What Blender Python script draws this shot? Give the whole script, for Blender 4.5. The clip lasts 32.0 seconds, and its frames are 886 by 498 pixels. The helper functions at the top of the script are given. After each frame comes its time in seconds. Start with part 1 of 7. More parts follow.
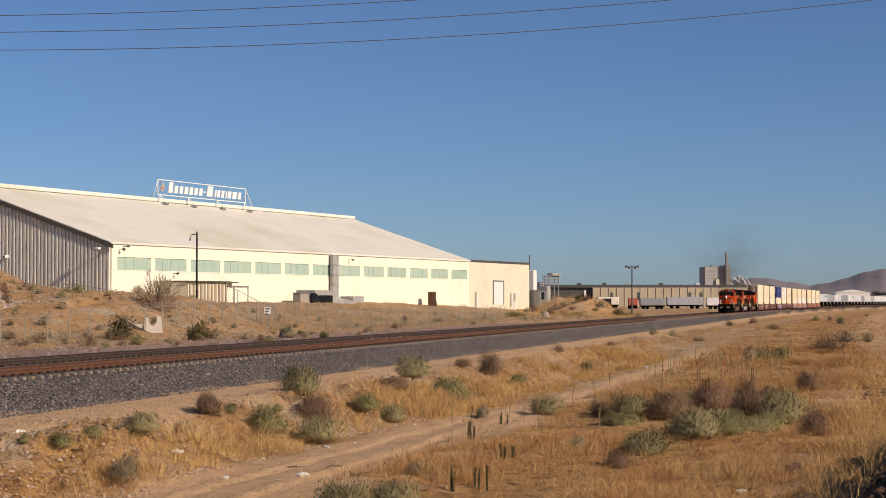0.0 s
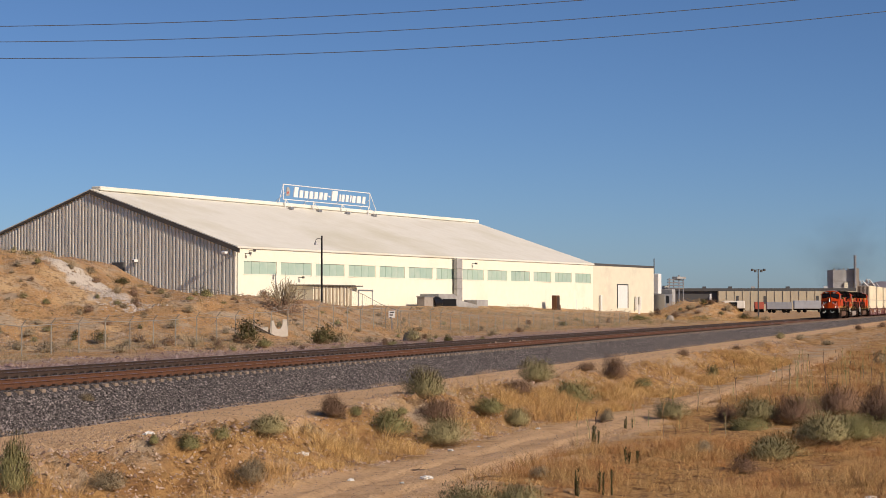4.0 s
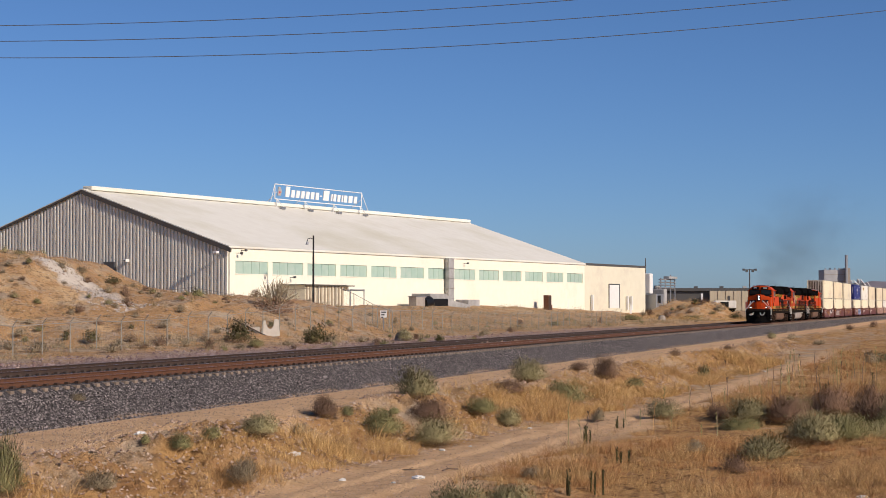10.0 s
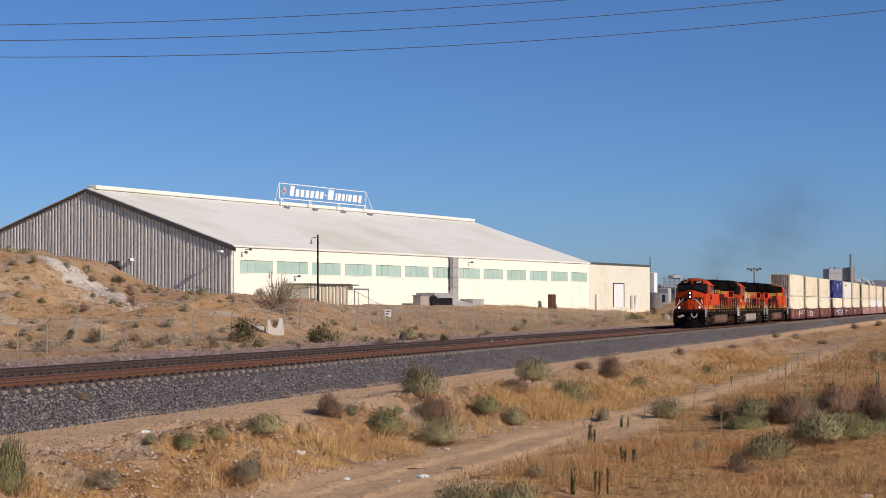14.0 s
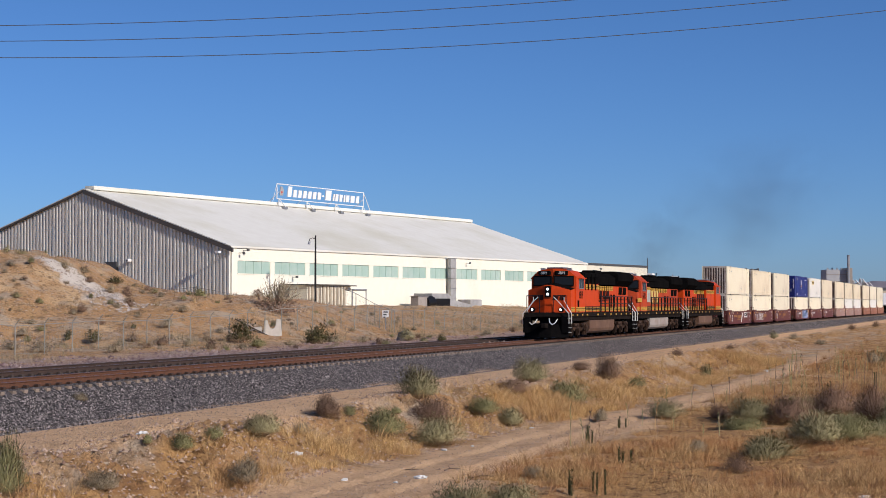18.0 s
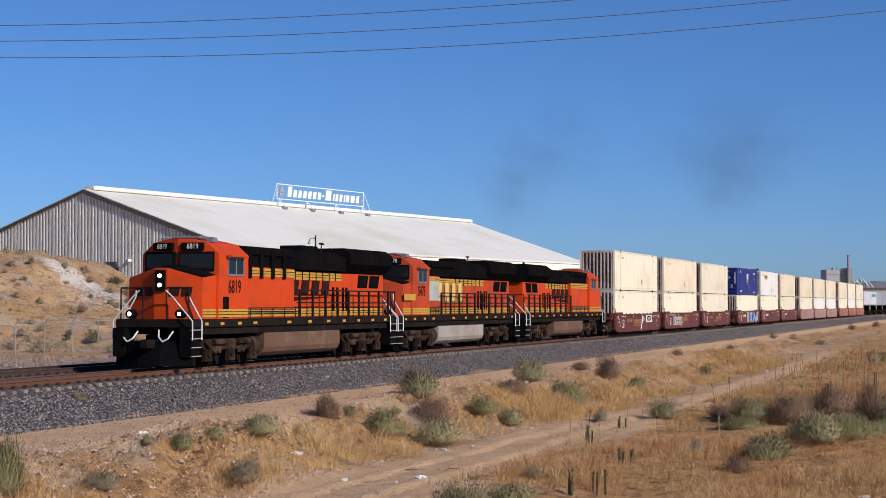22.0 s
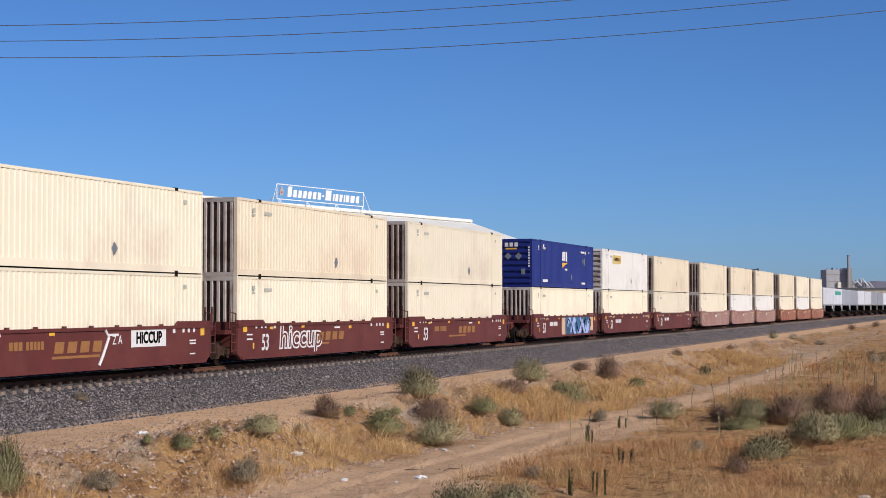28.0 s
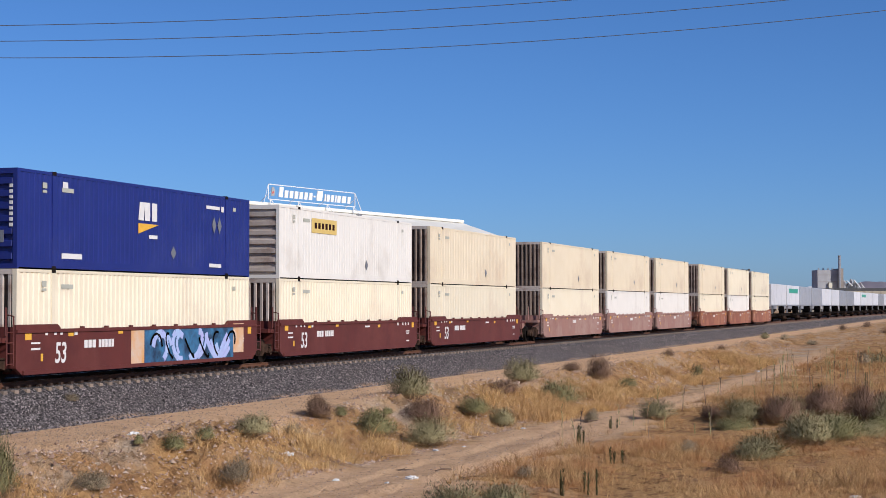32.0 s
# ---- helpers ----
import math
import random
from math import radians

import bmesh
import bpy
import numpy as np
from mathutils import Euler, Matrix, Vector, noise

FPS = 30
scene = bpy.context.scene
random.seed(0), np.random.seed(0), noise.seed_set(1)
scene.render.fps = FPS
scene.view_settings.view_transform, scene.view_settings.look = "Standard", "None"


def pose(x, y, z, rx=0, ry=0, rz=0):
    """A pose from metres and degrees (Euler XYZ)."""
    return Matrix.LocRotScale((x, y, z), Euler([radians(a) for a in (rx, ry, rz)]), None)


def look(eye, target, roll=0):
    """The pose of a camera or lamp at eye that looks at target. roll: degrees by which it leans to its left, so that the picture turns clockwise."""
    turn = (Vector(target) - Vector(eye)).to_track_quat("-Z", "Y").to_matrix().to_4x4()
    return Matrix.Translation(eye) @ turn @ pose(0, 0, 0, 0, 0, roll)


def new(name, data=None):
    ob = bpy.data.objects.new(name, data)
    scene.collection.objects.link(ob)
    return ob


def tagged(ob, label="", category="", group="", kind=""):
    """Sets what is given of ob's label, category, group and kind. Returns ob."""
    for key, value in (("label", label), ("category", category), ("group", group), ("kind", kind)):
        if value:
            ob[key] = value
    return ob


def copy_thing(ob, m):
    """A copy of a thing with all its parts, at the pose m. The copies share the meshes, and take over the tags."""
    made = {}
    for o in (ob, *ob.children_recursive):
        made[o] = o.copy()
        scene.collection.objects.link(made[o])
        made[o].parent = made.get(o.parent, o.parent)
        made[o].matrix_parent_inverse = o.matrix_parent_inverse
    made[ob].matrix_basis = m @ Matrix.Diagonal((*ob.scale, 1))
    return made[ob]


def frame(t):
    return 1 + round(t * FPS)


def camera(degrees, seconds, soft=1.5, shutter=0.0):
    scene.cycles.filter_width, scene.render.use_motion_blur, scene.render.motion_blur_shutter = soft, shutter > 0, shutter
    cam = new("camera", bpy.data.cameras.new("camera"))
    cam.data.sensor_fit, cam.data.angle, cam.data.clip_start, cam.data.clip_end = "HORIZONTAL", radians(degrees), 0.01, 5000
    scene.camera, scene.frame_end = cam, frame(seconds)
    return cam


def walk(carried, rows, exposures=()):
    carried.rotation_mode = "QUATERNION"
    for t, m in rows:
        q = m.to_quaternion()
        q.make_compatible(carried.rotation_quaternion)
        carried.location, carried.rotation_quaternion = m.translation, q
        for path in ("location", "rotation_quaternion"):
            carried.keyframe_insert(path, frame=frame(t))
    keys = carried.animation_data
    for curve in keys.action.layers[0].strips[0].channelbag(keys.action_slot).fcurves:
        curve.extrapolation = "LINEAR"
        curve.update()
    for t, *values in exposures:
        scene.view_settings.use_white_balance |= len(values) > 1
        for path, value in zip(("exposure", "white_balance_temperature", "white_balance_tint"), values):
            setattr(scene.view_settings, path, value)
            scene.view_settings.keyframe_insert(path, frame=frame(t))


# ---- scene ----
cam = camera(28.84, 32.0, 0.75)
EYE = (0.0, 0.0, 2.217)
# seconds, turn to the left, tilt upwards (degrees)
PATH = [
    (0.0, -3.86, 1.745), (0.5, -2.77, 1.772), (1.0, -1.745, 1.798), (1.5, -0.92, 1.813), (2.0, -0.345, 1.835),
    (2.5, -0.265, 1.848), (3.0, -0.04, 1.853), (3.5, 0.342, 1.868), (4.3, 0.16, 1.866), (5.5, 0.030, 1.862), (6.0, 0.0, 1.859),
    (6.5, -0.022, 1.861), (7.5, -0.027, 1.861), (11.0, -0.029, 1.859), (11.5, -0.014, 1.882), (12.0, 0.098, 1.904),
    (12.5, 0.092, 1.864), (13.0, 0.213, 1.911), (13.5, 0.123, 1.848), (14.0, 0.117, 1.829), (14.5, 0.097, 1.826),
    (15.5, 0.06, 1.842), (16.5, 0.039, 1.854), (18.0, 0.040, 1.853), (31.0, 0.037, 1.854), (31.4, 0.03, 1.854), (31.5, 0.009, 1.854),
    (31.7, -0.09, 1.858), (32.0, -0.245, 1.867),
]
walk(cam, [(t, pose(*EYE, 90 + tilt, 0, turn)) for t, turn, tilt in PATH],
     [(0.0, -0.06, 6370, 13.5), (6.0, -0.06, 6040, 13.5), (13.0, -0.06, 5600, 13.5), (18.0, -0.08, 5290, 13), (21.0, -0.08, 5220, 13), (22.3, 0.0, 5200, 13), (28.0, -0.02, 5200, 13), (32.0, -0.02, 5150, 13)])

# ---- light ----
SUN_TURN, SUN_HEIGHT = radians(-40.5), radians(28.5)      # the sun stands behind the eye, to its right
SUN_WAY = Vector((math.cos(SUN_TURN) * math.cos(SUN_HEIGHT), math.sin(SUN_TURN) * math.cos(SUN_HEIGHT), math.sin(SUN_HEIGHT)))
world = bpy.data.worlds.new("sky")
scene.world = world
world.use_nodes = True
sky = world.node_tree.nodes.new("ShaderNodeTexSky")
sky.sky_type, sky.sun_disc = "NISHITA", False
sky.sun_elevation, sky.sun_rotation = SUN_HEIGHT, radians(90) - SUN_TURN
sky.air_density, sky.dust_density, sky.ozone_density, sky.altitude = 1.0, 3.5, 6.2, 2500
world.node_tree.links.new(sky.outputs[0], world.node_tree.nodes["Background"].inputs[0])
world.node_tree.nodes["Background"].inputs[1].default_value = 0.080
sun = new("sun", bpy.data.lights.new("sun", "SUN"))
sun.data.energy, sun.data.angle, sun.data.color = 4.9, radians(0.53), (1.0, 0.815, 0.60)
sun.matrix_world = look((0, 0, 60), Vector((0, 0, 60)) - SUN_WAY)


# ---- materials ----
def mat(name, c1, c2=None, scale=3.0, rough=0.8, metal=0.0, bump=0.0, bscale=None, c3=None, s3=0.4, amount=0.5, spread=0.0, spec=0.5):
    """A surface with grain (c1 to c2 at scale), stains (c3 at s3) and relief; spread varies whole pieces."""
    m = bpy.data.materials.new(name)
    m.use_nodes = True
    nt = m.node_tree
    b = nt.nodes["Principled BSDF"]
    b.inputs["Roughness"].default_value, b.inputs["Metallic"].default_value = rough, metal
    b.inputs["Specular IOR Level"].default_value = spec
    co = nt.nodes.new("ShaderNodeTexCoord")

    def noise_at(s, detail=6.0, ro=0.6):
        n = nt.nodes.new("ShaderNodeTexNoise")
        n.inputs["Scale"].default_value, n.inputs["Detail"].default_value, n.inputs["Roughness"].default_value = s, detail, ro
        nt.links.new(co.outputs["Object"], n.inputs["Vector"])
        return n

    def mix(fac, a, c):
        x = nt.nodes.new("ShaderNodeMix")
        x.data_type = "RGBA"
        if fac is not None:
            nt.links.new(fac, x.inputs[0])
        for sock, v in ((x.inputs[6], a), (x.inputs[7], c)):
            if isinstance(v, tuple):
                sock.default_value = (*v, 1)
            else:
                nt.links.new(v, sock)
        return x

    def ramp(src, lo, hi):
        r = nt.nodes.new("ShaderNodeMapRange")
        r.inputs[1].default_value, r.inputs[2].default_value = lo, hi
        nt.links.new(src, r.inputs[0])
        return r.outputs[0]

    out = mix(ramp(noise_at(scale).outputs[0], 0.3, 0.7), c1, c2 or tuple(v * 0.8 for v in c1)).outputs[2]
    if c3:
        out = mix(ramp(noise_at(s3, 8.0, 0.65).outputs[0], 1.0 - amount - 0.12, 1.0 - amount + 0.12), out, c3).outputs[2]
    if spread:
        info = nt.nodes.new("ShaderNodeObjectInfo")
        hsv = nt.nodes.new("ShaderNodeHueSaturation")
        r = nt.nodes.new("ShaderNodeMapRange")
        r.inputs[3].default_value, r.inputs[4].default_value = 1 - spread, 1 + spread
        nt.links.new(info.outputs["Random"], r.inputs[0])
        nt.links.new(r.outputs[0], hsv.inputs["Value"])
        nt.links.new(out, hsv.inputs["Color"])
        out = hsv.outputs[0]
    nt.links.new(out, b.inputs["Base Color"])
    if bump:
        bp = nt.nodes.new("ShaderNodeBump")
        bp.inputs["Strength"].default_value, bp.inputs["Distance"].default_value = bump, 0.3 / (bscale or scale)
        nt.links.new(noise_at(bscale or scale * 3).outputs[0], bp.inputs["Height"])
        nt.links.new(bp.outputs[0], b.inputs["Normal"])
    return m


def glow(name, col, strength):
    m = bpy.data.materials.new(name)
    m.use_nodes = True
    b = m.node_tree.nodes["Principled BSDF"]
    b.inputs["Base Color"].default_value = (*col, 1)
    b.inputs["Emission Color"].default_value, b.inputs["Emission Strength"].default_value = (*col, 1), strength
    return m


RUST = mat("rusty_rail", (0.17, 0.075, 0.035), (0.10, 0.045, 0.025), 9, 0.75, 0.3, 0.3)
RAIL_DARK = mat("dark_rail", (0.075, 0.042, 0.028), (0.045, 0.03, 0.022), 9, 0.75, 0.2, 0.2)
FENCE = mat("weathered_fence_wire", (0.34, 0.32, 0.27), (0.26, 0.24, 0.20), 5, 0.7, 0.1)
STEEL = mat("bare_steel", (0.45, 0.43, 0.40), (0.3, 0.28, 0.26), 12, 0.3, 1.0)
TIE = mat("dusty_concrete_tie", (0.29, 0.225, 0.17), (0.22, 0.165, 0.12), 8, 0.9, 0, 0.3, c3=(0.15, 0.10, 0.07), s3=1.5, amount=0.45, spread=0.2)
OILY_TIE = mat("dark_oily_tie", (0.075, 0.052, 0.038), (0.05, 0.036, 0.028), 8, 0.9, 0, 0.3)
CONCRETE = mat("concrete", (0.37, 0.33, 0.28), (0.29, 0.255, 0.22), 8, 0.9, 0, 0.3, c3=(0.24, 0.2, 0.17), s3=1.5, amount=0.4, spread=0.12)
WHITE_WALL = mat("cream_stucco", (0.84, 0.81, 0.67), (0.80, 0.77, 0.62), 0.8, 0.85, 0, 0.1, c3=(0.72, 0.67, 0.51), s3=0.12, amount=0.32)
ROOF = mat("white_roof", (0.76, 0.74, 0.655), (0.71, 0.685, 0.60), 0.5, 0.85, 0, 0.1, c3=(0.62, 0.59, 0.47), s3=0.06, amount=0.42)
GREY_METAL = mat("grey_siding", (0.74, 0.71, 0.62), (0.67, 0.64, 0.56), 0.6, 0.7, 0.0, 0.05, spread=0.05)
TEAL = mat("teal_panes", (0.40, 0.52, 0.43), (0.35, 0.48, 0.40), 0.7, 0.5, 0, 0.0, c3=(0.47, 0.55, 0.47), s3=0.3, amount=0.4, spread=0.05)
BEIGE = mat("beige_panel", (0.71, 0.67, 0.52), (0.66, 0.62, 0.48), 0.6, 0.85, 0, 0.1, c3=(0.60, 0.54, 0.43), s3=0.15, amount=0.35)
WHITE = mat("white_paint", (0.78, 0.77, 0.74), (0.7, 0.69, 0.66), 2, 0.6)
BLACK = mat("black_paint", (0.006, 0.006, 0.006), (0.012, 0.011, 0.010), 3, 0.5, spec=0.2)
DARK = mat("dark_grey", (0.06, 0.06, 0.06), (0.09, 0.085, 0.08), 3, 0.6)
GREY = mat("galvanised", (0.36, 0.36, 0.36), (0.28, 0.28, 0.28), 5, 0.45, 0.6)
SHEET = mat("dull_sheet_metal", (0.40, 0.39, 0.37), (0.30, 0.29, 0.275), 1.2, 0.6, 0.15, 0, c3=(0.48, 0.47, 0.45), s3=0.5, amount=0.4)


# ---- plan: u runs along the rails away from the eye, w across them ----
TURN = radians(17.88)
SN, CS = math.sin(TURN), math.cos(TURN)
W1, W2 = 27.75, 32.05                # the two tracks
BEND, RADIUS = 330.0, 6500.0         # far off the line bends to the right


def bend(u):
    return np.maximum(np.asarray(u, float) - BEND, 0) ** 2 / (2 * RADIUS)


def P(u, w, z=0.0):
    w = w - float(bend(u))
    return Vector((u * SN - w * CS, u * CS + w * SN, z))


def heading(u):
    """Turn about z for a thing whose +x runs along the rails away from the eye."""
    return 90 - math.degrees(TURN + max(u - BEND, 0) / RADIUS)


def along(u, w, z=0.0, extra=0.0):
    p = P(u, w, z)
    return pose(p.x, p.y, p.z, 0, 0, heading(u) + extra)


def smooth(x, a, b):
    t = np.clip((np.asarray(x, float) - a) / (b - a), 0, 1)
    return t * t * (3 - 2 * t)


WAVES = [(0.11 * 1.9 ** k, random.uniform(0, 6.28), random.uniform(0, 6.28), random.uniform(0, 6.28)) for k in range(9)]


def rough_ground(x, y, lo, hi):
    """Sums of crossed waves, from octave lo to hi."""
    out = 0
    for k in range(lo, hi):
        f, a, p, q = WAVES[k]
        out = out + 0.55 ** (k - lo) * (np.sin(f * (x * math.cos(a) + y * math.sin(a)) + p + 1.7 * np.sin(f * 0.61 * (y * math.cos(a) - x * math.sin(a)) + q)))
    return out


def sand_track(u):
    """The two edges of the wheel track through the sand."""
    return 12.2 + 0.5 * smooth(u, 55, 85), 16.9 - 2.2 * smooth(u, 50, 84)


def ground(x, y):
    x, y = np.asarray(x, float), np.asarray(y, float)
    u = x * SN + y * CS
    w = -x * CS + y * SN + bend(u)
    low = -2.2 + 0.9 * smooth(u, 110, 190)
    wob = 0.5 * np.sin(u * 0.21) + 0.4 * np.sin(u * 0.47 + 1) + 0.25 * np.sin(u * 1.1 + 2)
    ww = w + wob * smooth(w, 15.5, 17) * (1 - smooth(w, 21, 22.5))
    wb = w + 0.8 + 4.0 * smooth(u, 38, 70)
    z = np.interp(wb, [-300, -60, -8, -3, -0.3, 1.6, 2.8], [1.0, 1.6, 1.6, 0.6, -0.85, -1.95, -2.2])
    z = z + (low + 2.2) * smooth(w, -6, 2.8)
    mid = low + (-1.13 - low) * smooth(ww, 17.0, 20.6) - 0.06 * smooth(ww, 14.0, 14.8) * (1 - smooth(ww, 16.4, 17.2))
    z = np.where((w >= 2.8) & (w < 21.5), mid, z)
    rest = np.interp(w, [21.5, 24.3, 26.3, 26.45, 26.6, 33.2, 33.7, 35.4, 48, 62, 84, 95, 900], [-1.13, -1.07, -0.40, -0.31, -0.185, -0.185, -0.34, -0.84, -0.88, -0.62, 2.0, 2.0, 2.0])
    rest = np.where(w > 35.4, rest * (1 - 0.9 * smooth(u, 380, 520)), rest)
    z = np.where(w >= 21.5, rest, z)
    # the hill beyond the fence, lower towards the shed
    top = np.interp(x, [-90, -38, -33.5, -28.7, -25.8, -19, -12, -4, 8], [7.2, 7.0, 6.15, 3.85, 3.25, 2.95, 2.4, 1.2, -0.6])
    hill = -0.9 + (top + 0.9) * smooth(y, 114, 150) * (1 - smooth(y, 168, 200)) * smooth(w, 50, 63)
    z = np.where((w > 46) & (x < 8), np.maximum(z, hill), z)
    gully = smooth(w, 56, 62) * smooth(y, 112, 122) * (1 - smooth(y, 160, 175)) * (x < 8)
    z = z + gully * (0.10 * rough_ground(x * 1.3, y * 0.8, 4, 9) - 0.22 * np.maximum(0, rough_ground(x * 1.2, y * 0.35, 3, 7)))
    # spoil heap beside the annex, and the knoll on which the eye stands
    heap = np.exp(-(((x - 51) / 8.2) ** 2 + ((y - 352) / 12) ** 2) ** 2.4)
    z = z + heap * (3.1 + 0.07 * (x - 51) + 0.45 * rough_ground(x * 1.6, y * 1.6, 2, 6))
    z = np.maximum(z, 0.55 * np.exp(-((x ** 2 + (y + 1) ** 2) / 40) ** 2) - 3 * smooth(np.hypot(x, y), 4, 16))
    # unevenness, none on the ballast
    bed = smooth(w, 21, 22.5) * (1 - smooth(w, 34, 37))
    path = smooth(w, 12.0, 13.0) * (1 - smooth(w, 16.2, 17.2)) * (1 - smooth(u, 150, 200))
    amp = (1 - bed) * (1 - 0.75 * path)
    near = 1 - smooth(np.hypot(x, y), 150, 420)
    lo, hi = sand_track(u)
    for at in (0.28, 0.66):
        rut = lo + (hi - lo) * at + 0.12 * np.sin(u * 0.23) + 0.06 * np.sin(u * 0.71)
        z = z - 0.07 * np.exp(-((w - rut) / 0.16) ** 2) * path + 0.03 * np.exp(-((w - rut - 0.34) / 0.18) ** 2) * path
    z = z + amp * (0.10 * rough_ground(x, y, 2, 6) + 0.035 * rough_ground(x, y, 5, 9) * near)
    steep = smooth(w, 17, 18) * (1 - smooth(w, 20, 21)) + 0.5 * (1 - smooth(wb, 1.5, 3.5))
    z = z + steep * near * 0.13 * rough_ground(x * 1.7, y * 1.7, 5, 9)
    return z


def zones(x, y):
    """Shares of sand, gravel and straw on the ground."""
    u = x * SN + y * CS
    w = -x * CS + y * SN + bend(u)
    n = 0.35 * rough_ground(x, y, 3, 8)
    wn = w + n
    lo, hi = sand_track(u)
    sand = smooth(wn, 20.2, 21.0) * (1 - smooth(wn, 24.2, 24.6)) + smooth(wn, lo - 0.3, lo + 0.4) * (1 - smooth(wn, hi - 0.5, hi + 0.2)) * (1 - smooth(u, 120, 175))
    gravel = smooth(w + 0.3 * n, 24.1, 24.5) * (1 - smooth(w + 2 * n, 36.0, 38.0))
    pink = smooth(w, 34, 35) * (1 - smooth(w + 4 * n, 44, 54)) * (1 - smooth(u, 150, 270))
    dry = (1 - smooth(wn, lo - 0.6, lo + 0.4)) * smooth(w, 0.5, 3.5) + smooth(wn + n, 17.0, 18) * (1 - smooth(wn + 1.5 * n, 18.6, 20.0))
    # pale slide of chalky spoil down the hill
    t = ((x + 33.5) * 0.61 - (y - 148) * 0.79) / 13.9
    off = np.abs((x + 33.5) * 0.79 + (y - 148) * 0.61) + 0.25 * rough_ground(x, y, 4, 9) - 0.8
    chalk = (1 - smooth(off, 1.15, 1.5)) * smooth(t, -0.1, -0.02) * (1 - smooth(t + 0.14 * rough_ground(x, y, 4, 8), 0.5, 0.85))
    wb = w + 0.8 + 4.0 * smooth(u, 38, 70)
    # near bank facing away from the sun: dark soil, coloured with its shade
    soil = (1 - smooth(wb + 1.6 * n, 1.2, 2.6)) * (1 - smooth(u, 80, 130))
    return sand, gravel, pink, dry, chalk, soil


# ---- mesh helpers ----
def box(bm, x0, x1, y0, y1, z0, z1, bevel=0.0):
    vs = [bm.verts.new((x, y, z)) for x in (x0, x1) for y in (y0, y1) for z in (z0, z1)]
    fs = [bm.faces.new([vs[i] for i in f]) for f in ((0, 1, 3, 2), (4, 6, 7, 5), (0, 4, 5, 1), (2, 3, 7, 6), (0, 2, 6, 4), (1, 5, 7, 3))]
    if bevel:
        bmesh.ops.bevel(bm, geom=list({e for f in fs for e in f.edges}), offset=bevel, segments=1, affect="EDGES")
    return vs


def prism(bm, outline, y0, y1):
    """An outline in x and z, drawn out from y0 to y1."""
    a = [bm.verts.new((x, y0, z)) for x, z in outline]
    b = [bm.verts.new((x, y1, z)) for x, z in outline]
    n = len(a)
    f = [bm.faces.new(a), bm.faces.new(b[::-1])]
    f += [bm.faces.new((a[i], b[i], b[(i + 1) % n], a[(i + 1) % n])) for i in range(n)]
    bmesh.ops.recalc_face_normals(bm, faces=f)
    return f


def tube(bm, p, q, r, r2=None, sides=8, caps=True):
    p, q = Vector(p), Vector(q)
    r2 = r if r2 is None else r2
    rot = (q - p).to_track_quat("Z", "Y").to_matrix()
    ra = [bm.verts.new(p + rot @ Vector((r * math.cos(6.2832 * i / sides), r * math.sin(6.2832 * i / sides), 0))) for i in range(sides)]
    rb = [bm.verts.new(q + rot @ Vector((r2 * math.cos(6.2832 * i / sides), r2 * math.sin(6.2832 * i / sides), 0))) for i in range(sides)]
    for i in range(sides):
        bm.faces.new((ra[i], ra[(i + 1) % sides], rb[(i + 1) % sides], rb[i]))
    if caps:
        bm.faces.new(ra[::-1])
        bm.faces.new(rb)


def pipe(bm, points, r, sides=6):
    for p, q in zip(points, points[1:]):
        tube(bm, p, q, r, sides=sides)


def mesh_of(name, bm, material, smooth_faces=False):
    me = bpy.data.meshes.new(name)
    bm.normal_update()
    bm.to_mesh(me)
    bm.free()
    for m in material if isinstance(material, (list, tuple)) else [material]:
        me.materials.append(m)
    if smooth_faces:
        me.shade_smooth()
    return me


def part(name, bm, material, parent=None, label="", m=None, smooth_faces=False):
    ob = new(name, bm if isinstance(bm, bpy.types.Mesh) else mesh_of(name, bm, material, smooth_faces))
    ob.parent = parent
    if m is not None:
        ob.matrix_basis = m
    return tagged(ob, label)


def boxes(name, specs, material, parent=None, label="", bevel=0.0, m=None):
    bm = bmesh.new()
    for s in specs:
        box(bm, *s, bevel=bevel)
    return part(name, bm, material, parent, label, m)


def thing(name, label, category, m=None, group="", kind=""):
    ob = new(name)
    if m is not None:
        ob.matrix_basis = m
    return tagged(ob, label, category, group, kind)


def grid_mesh(name, xs, ys, zs, material, smooth_faces=True):
    """A sheet from rows of points (arrays of one shape)."""
    r, c = xs.shape
    co = np.stack([xs, ys, zs], -1).reshape(-1, 3)
    i = np.arange(r * c).reshape(r, c)
    q = np.stack([i[:-1, :-1], i[:-1, 1:], i[1:, 1:], i[1:, :-1]], -1).reshape(-1, 4)
    me = bpy.data.meshes.new(name)
    me.vertices.add(len(co))
    me.vertices.foreach_set("co", co.ravel())
    me.loops.add(q.size)
    me.loops.foreach_set("vertex_index", q.ravel().astype(np.int32))
    me.polygons.add(len(q))
    me.polygons.foreach_set("loop_start", np.arange(0, q.size, 4, dtype=np.int32))
    me.update(calc_edges=True)
    me.materials.append(material)
    if smooth_faces:
        me.shade_smooth()
    return me


def cloud_mesh(name, verts, faces, material):
    """Many small pieces at once, from arrays of points and of triangles."""
    me = bpy.data.meshes.new(name)
    me.vertices.add(len(verts))
    me.vertices.foreach_set("co", np.asarray(verts, np.float32).ravel())
    me.loops.add(faces.size)
    me.loops.foreach_set("vertex_index", faces.ravel().astype(np.int32))
    me.polygons.add(len(faces))
    k = faces.shape[1]
    me.polygons.foreach_set("loop_start", np.arange(0, faces.size, k, dtype=np.int32))
    me.update(calc_edges=True)
    me.materials.append(material)
    return me


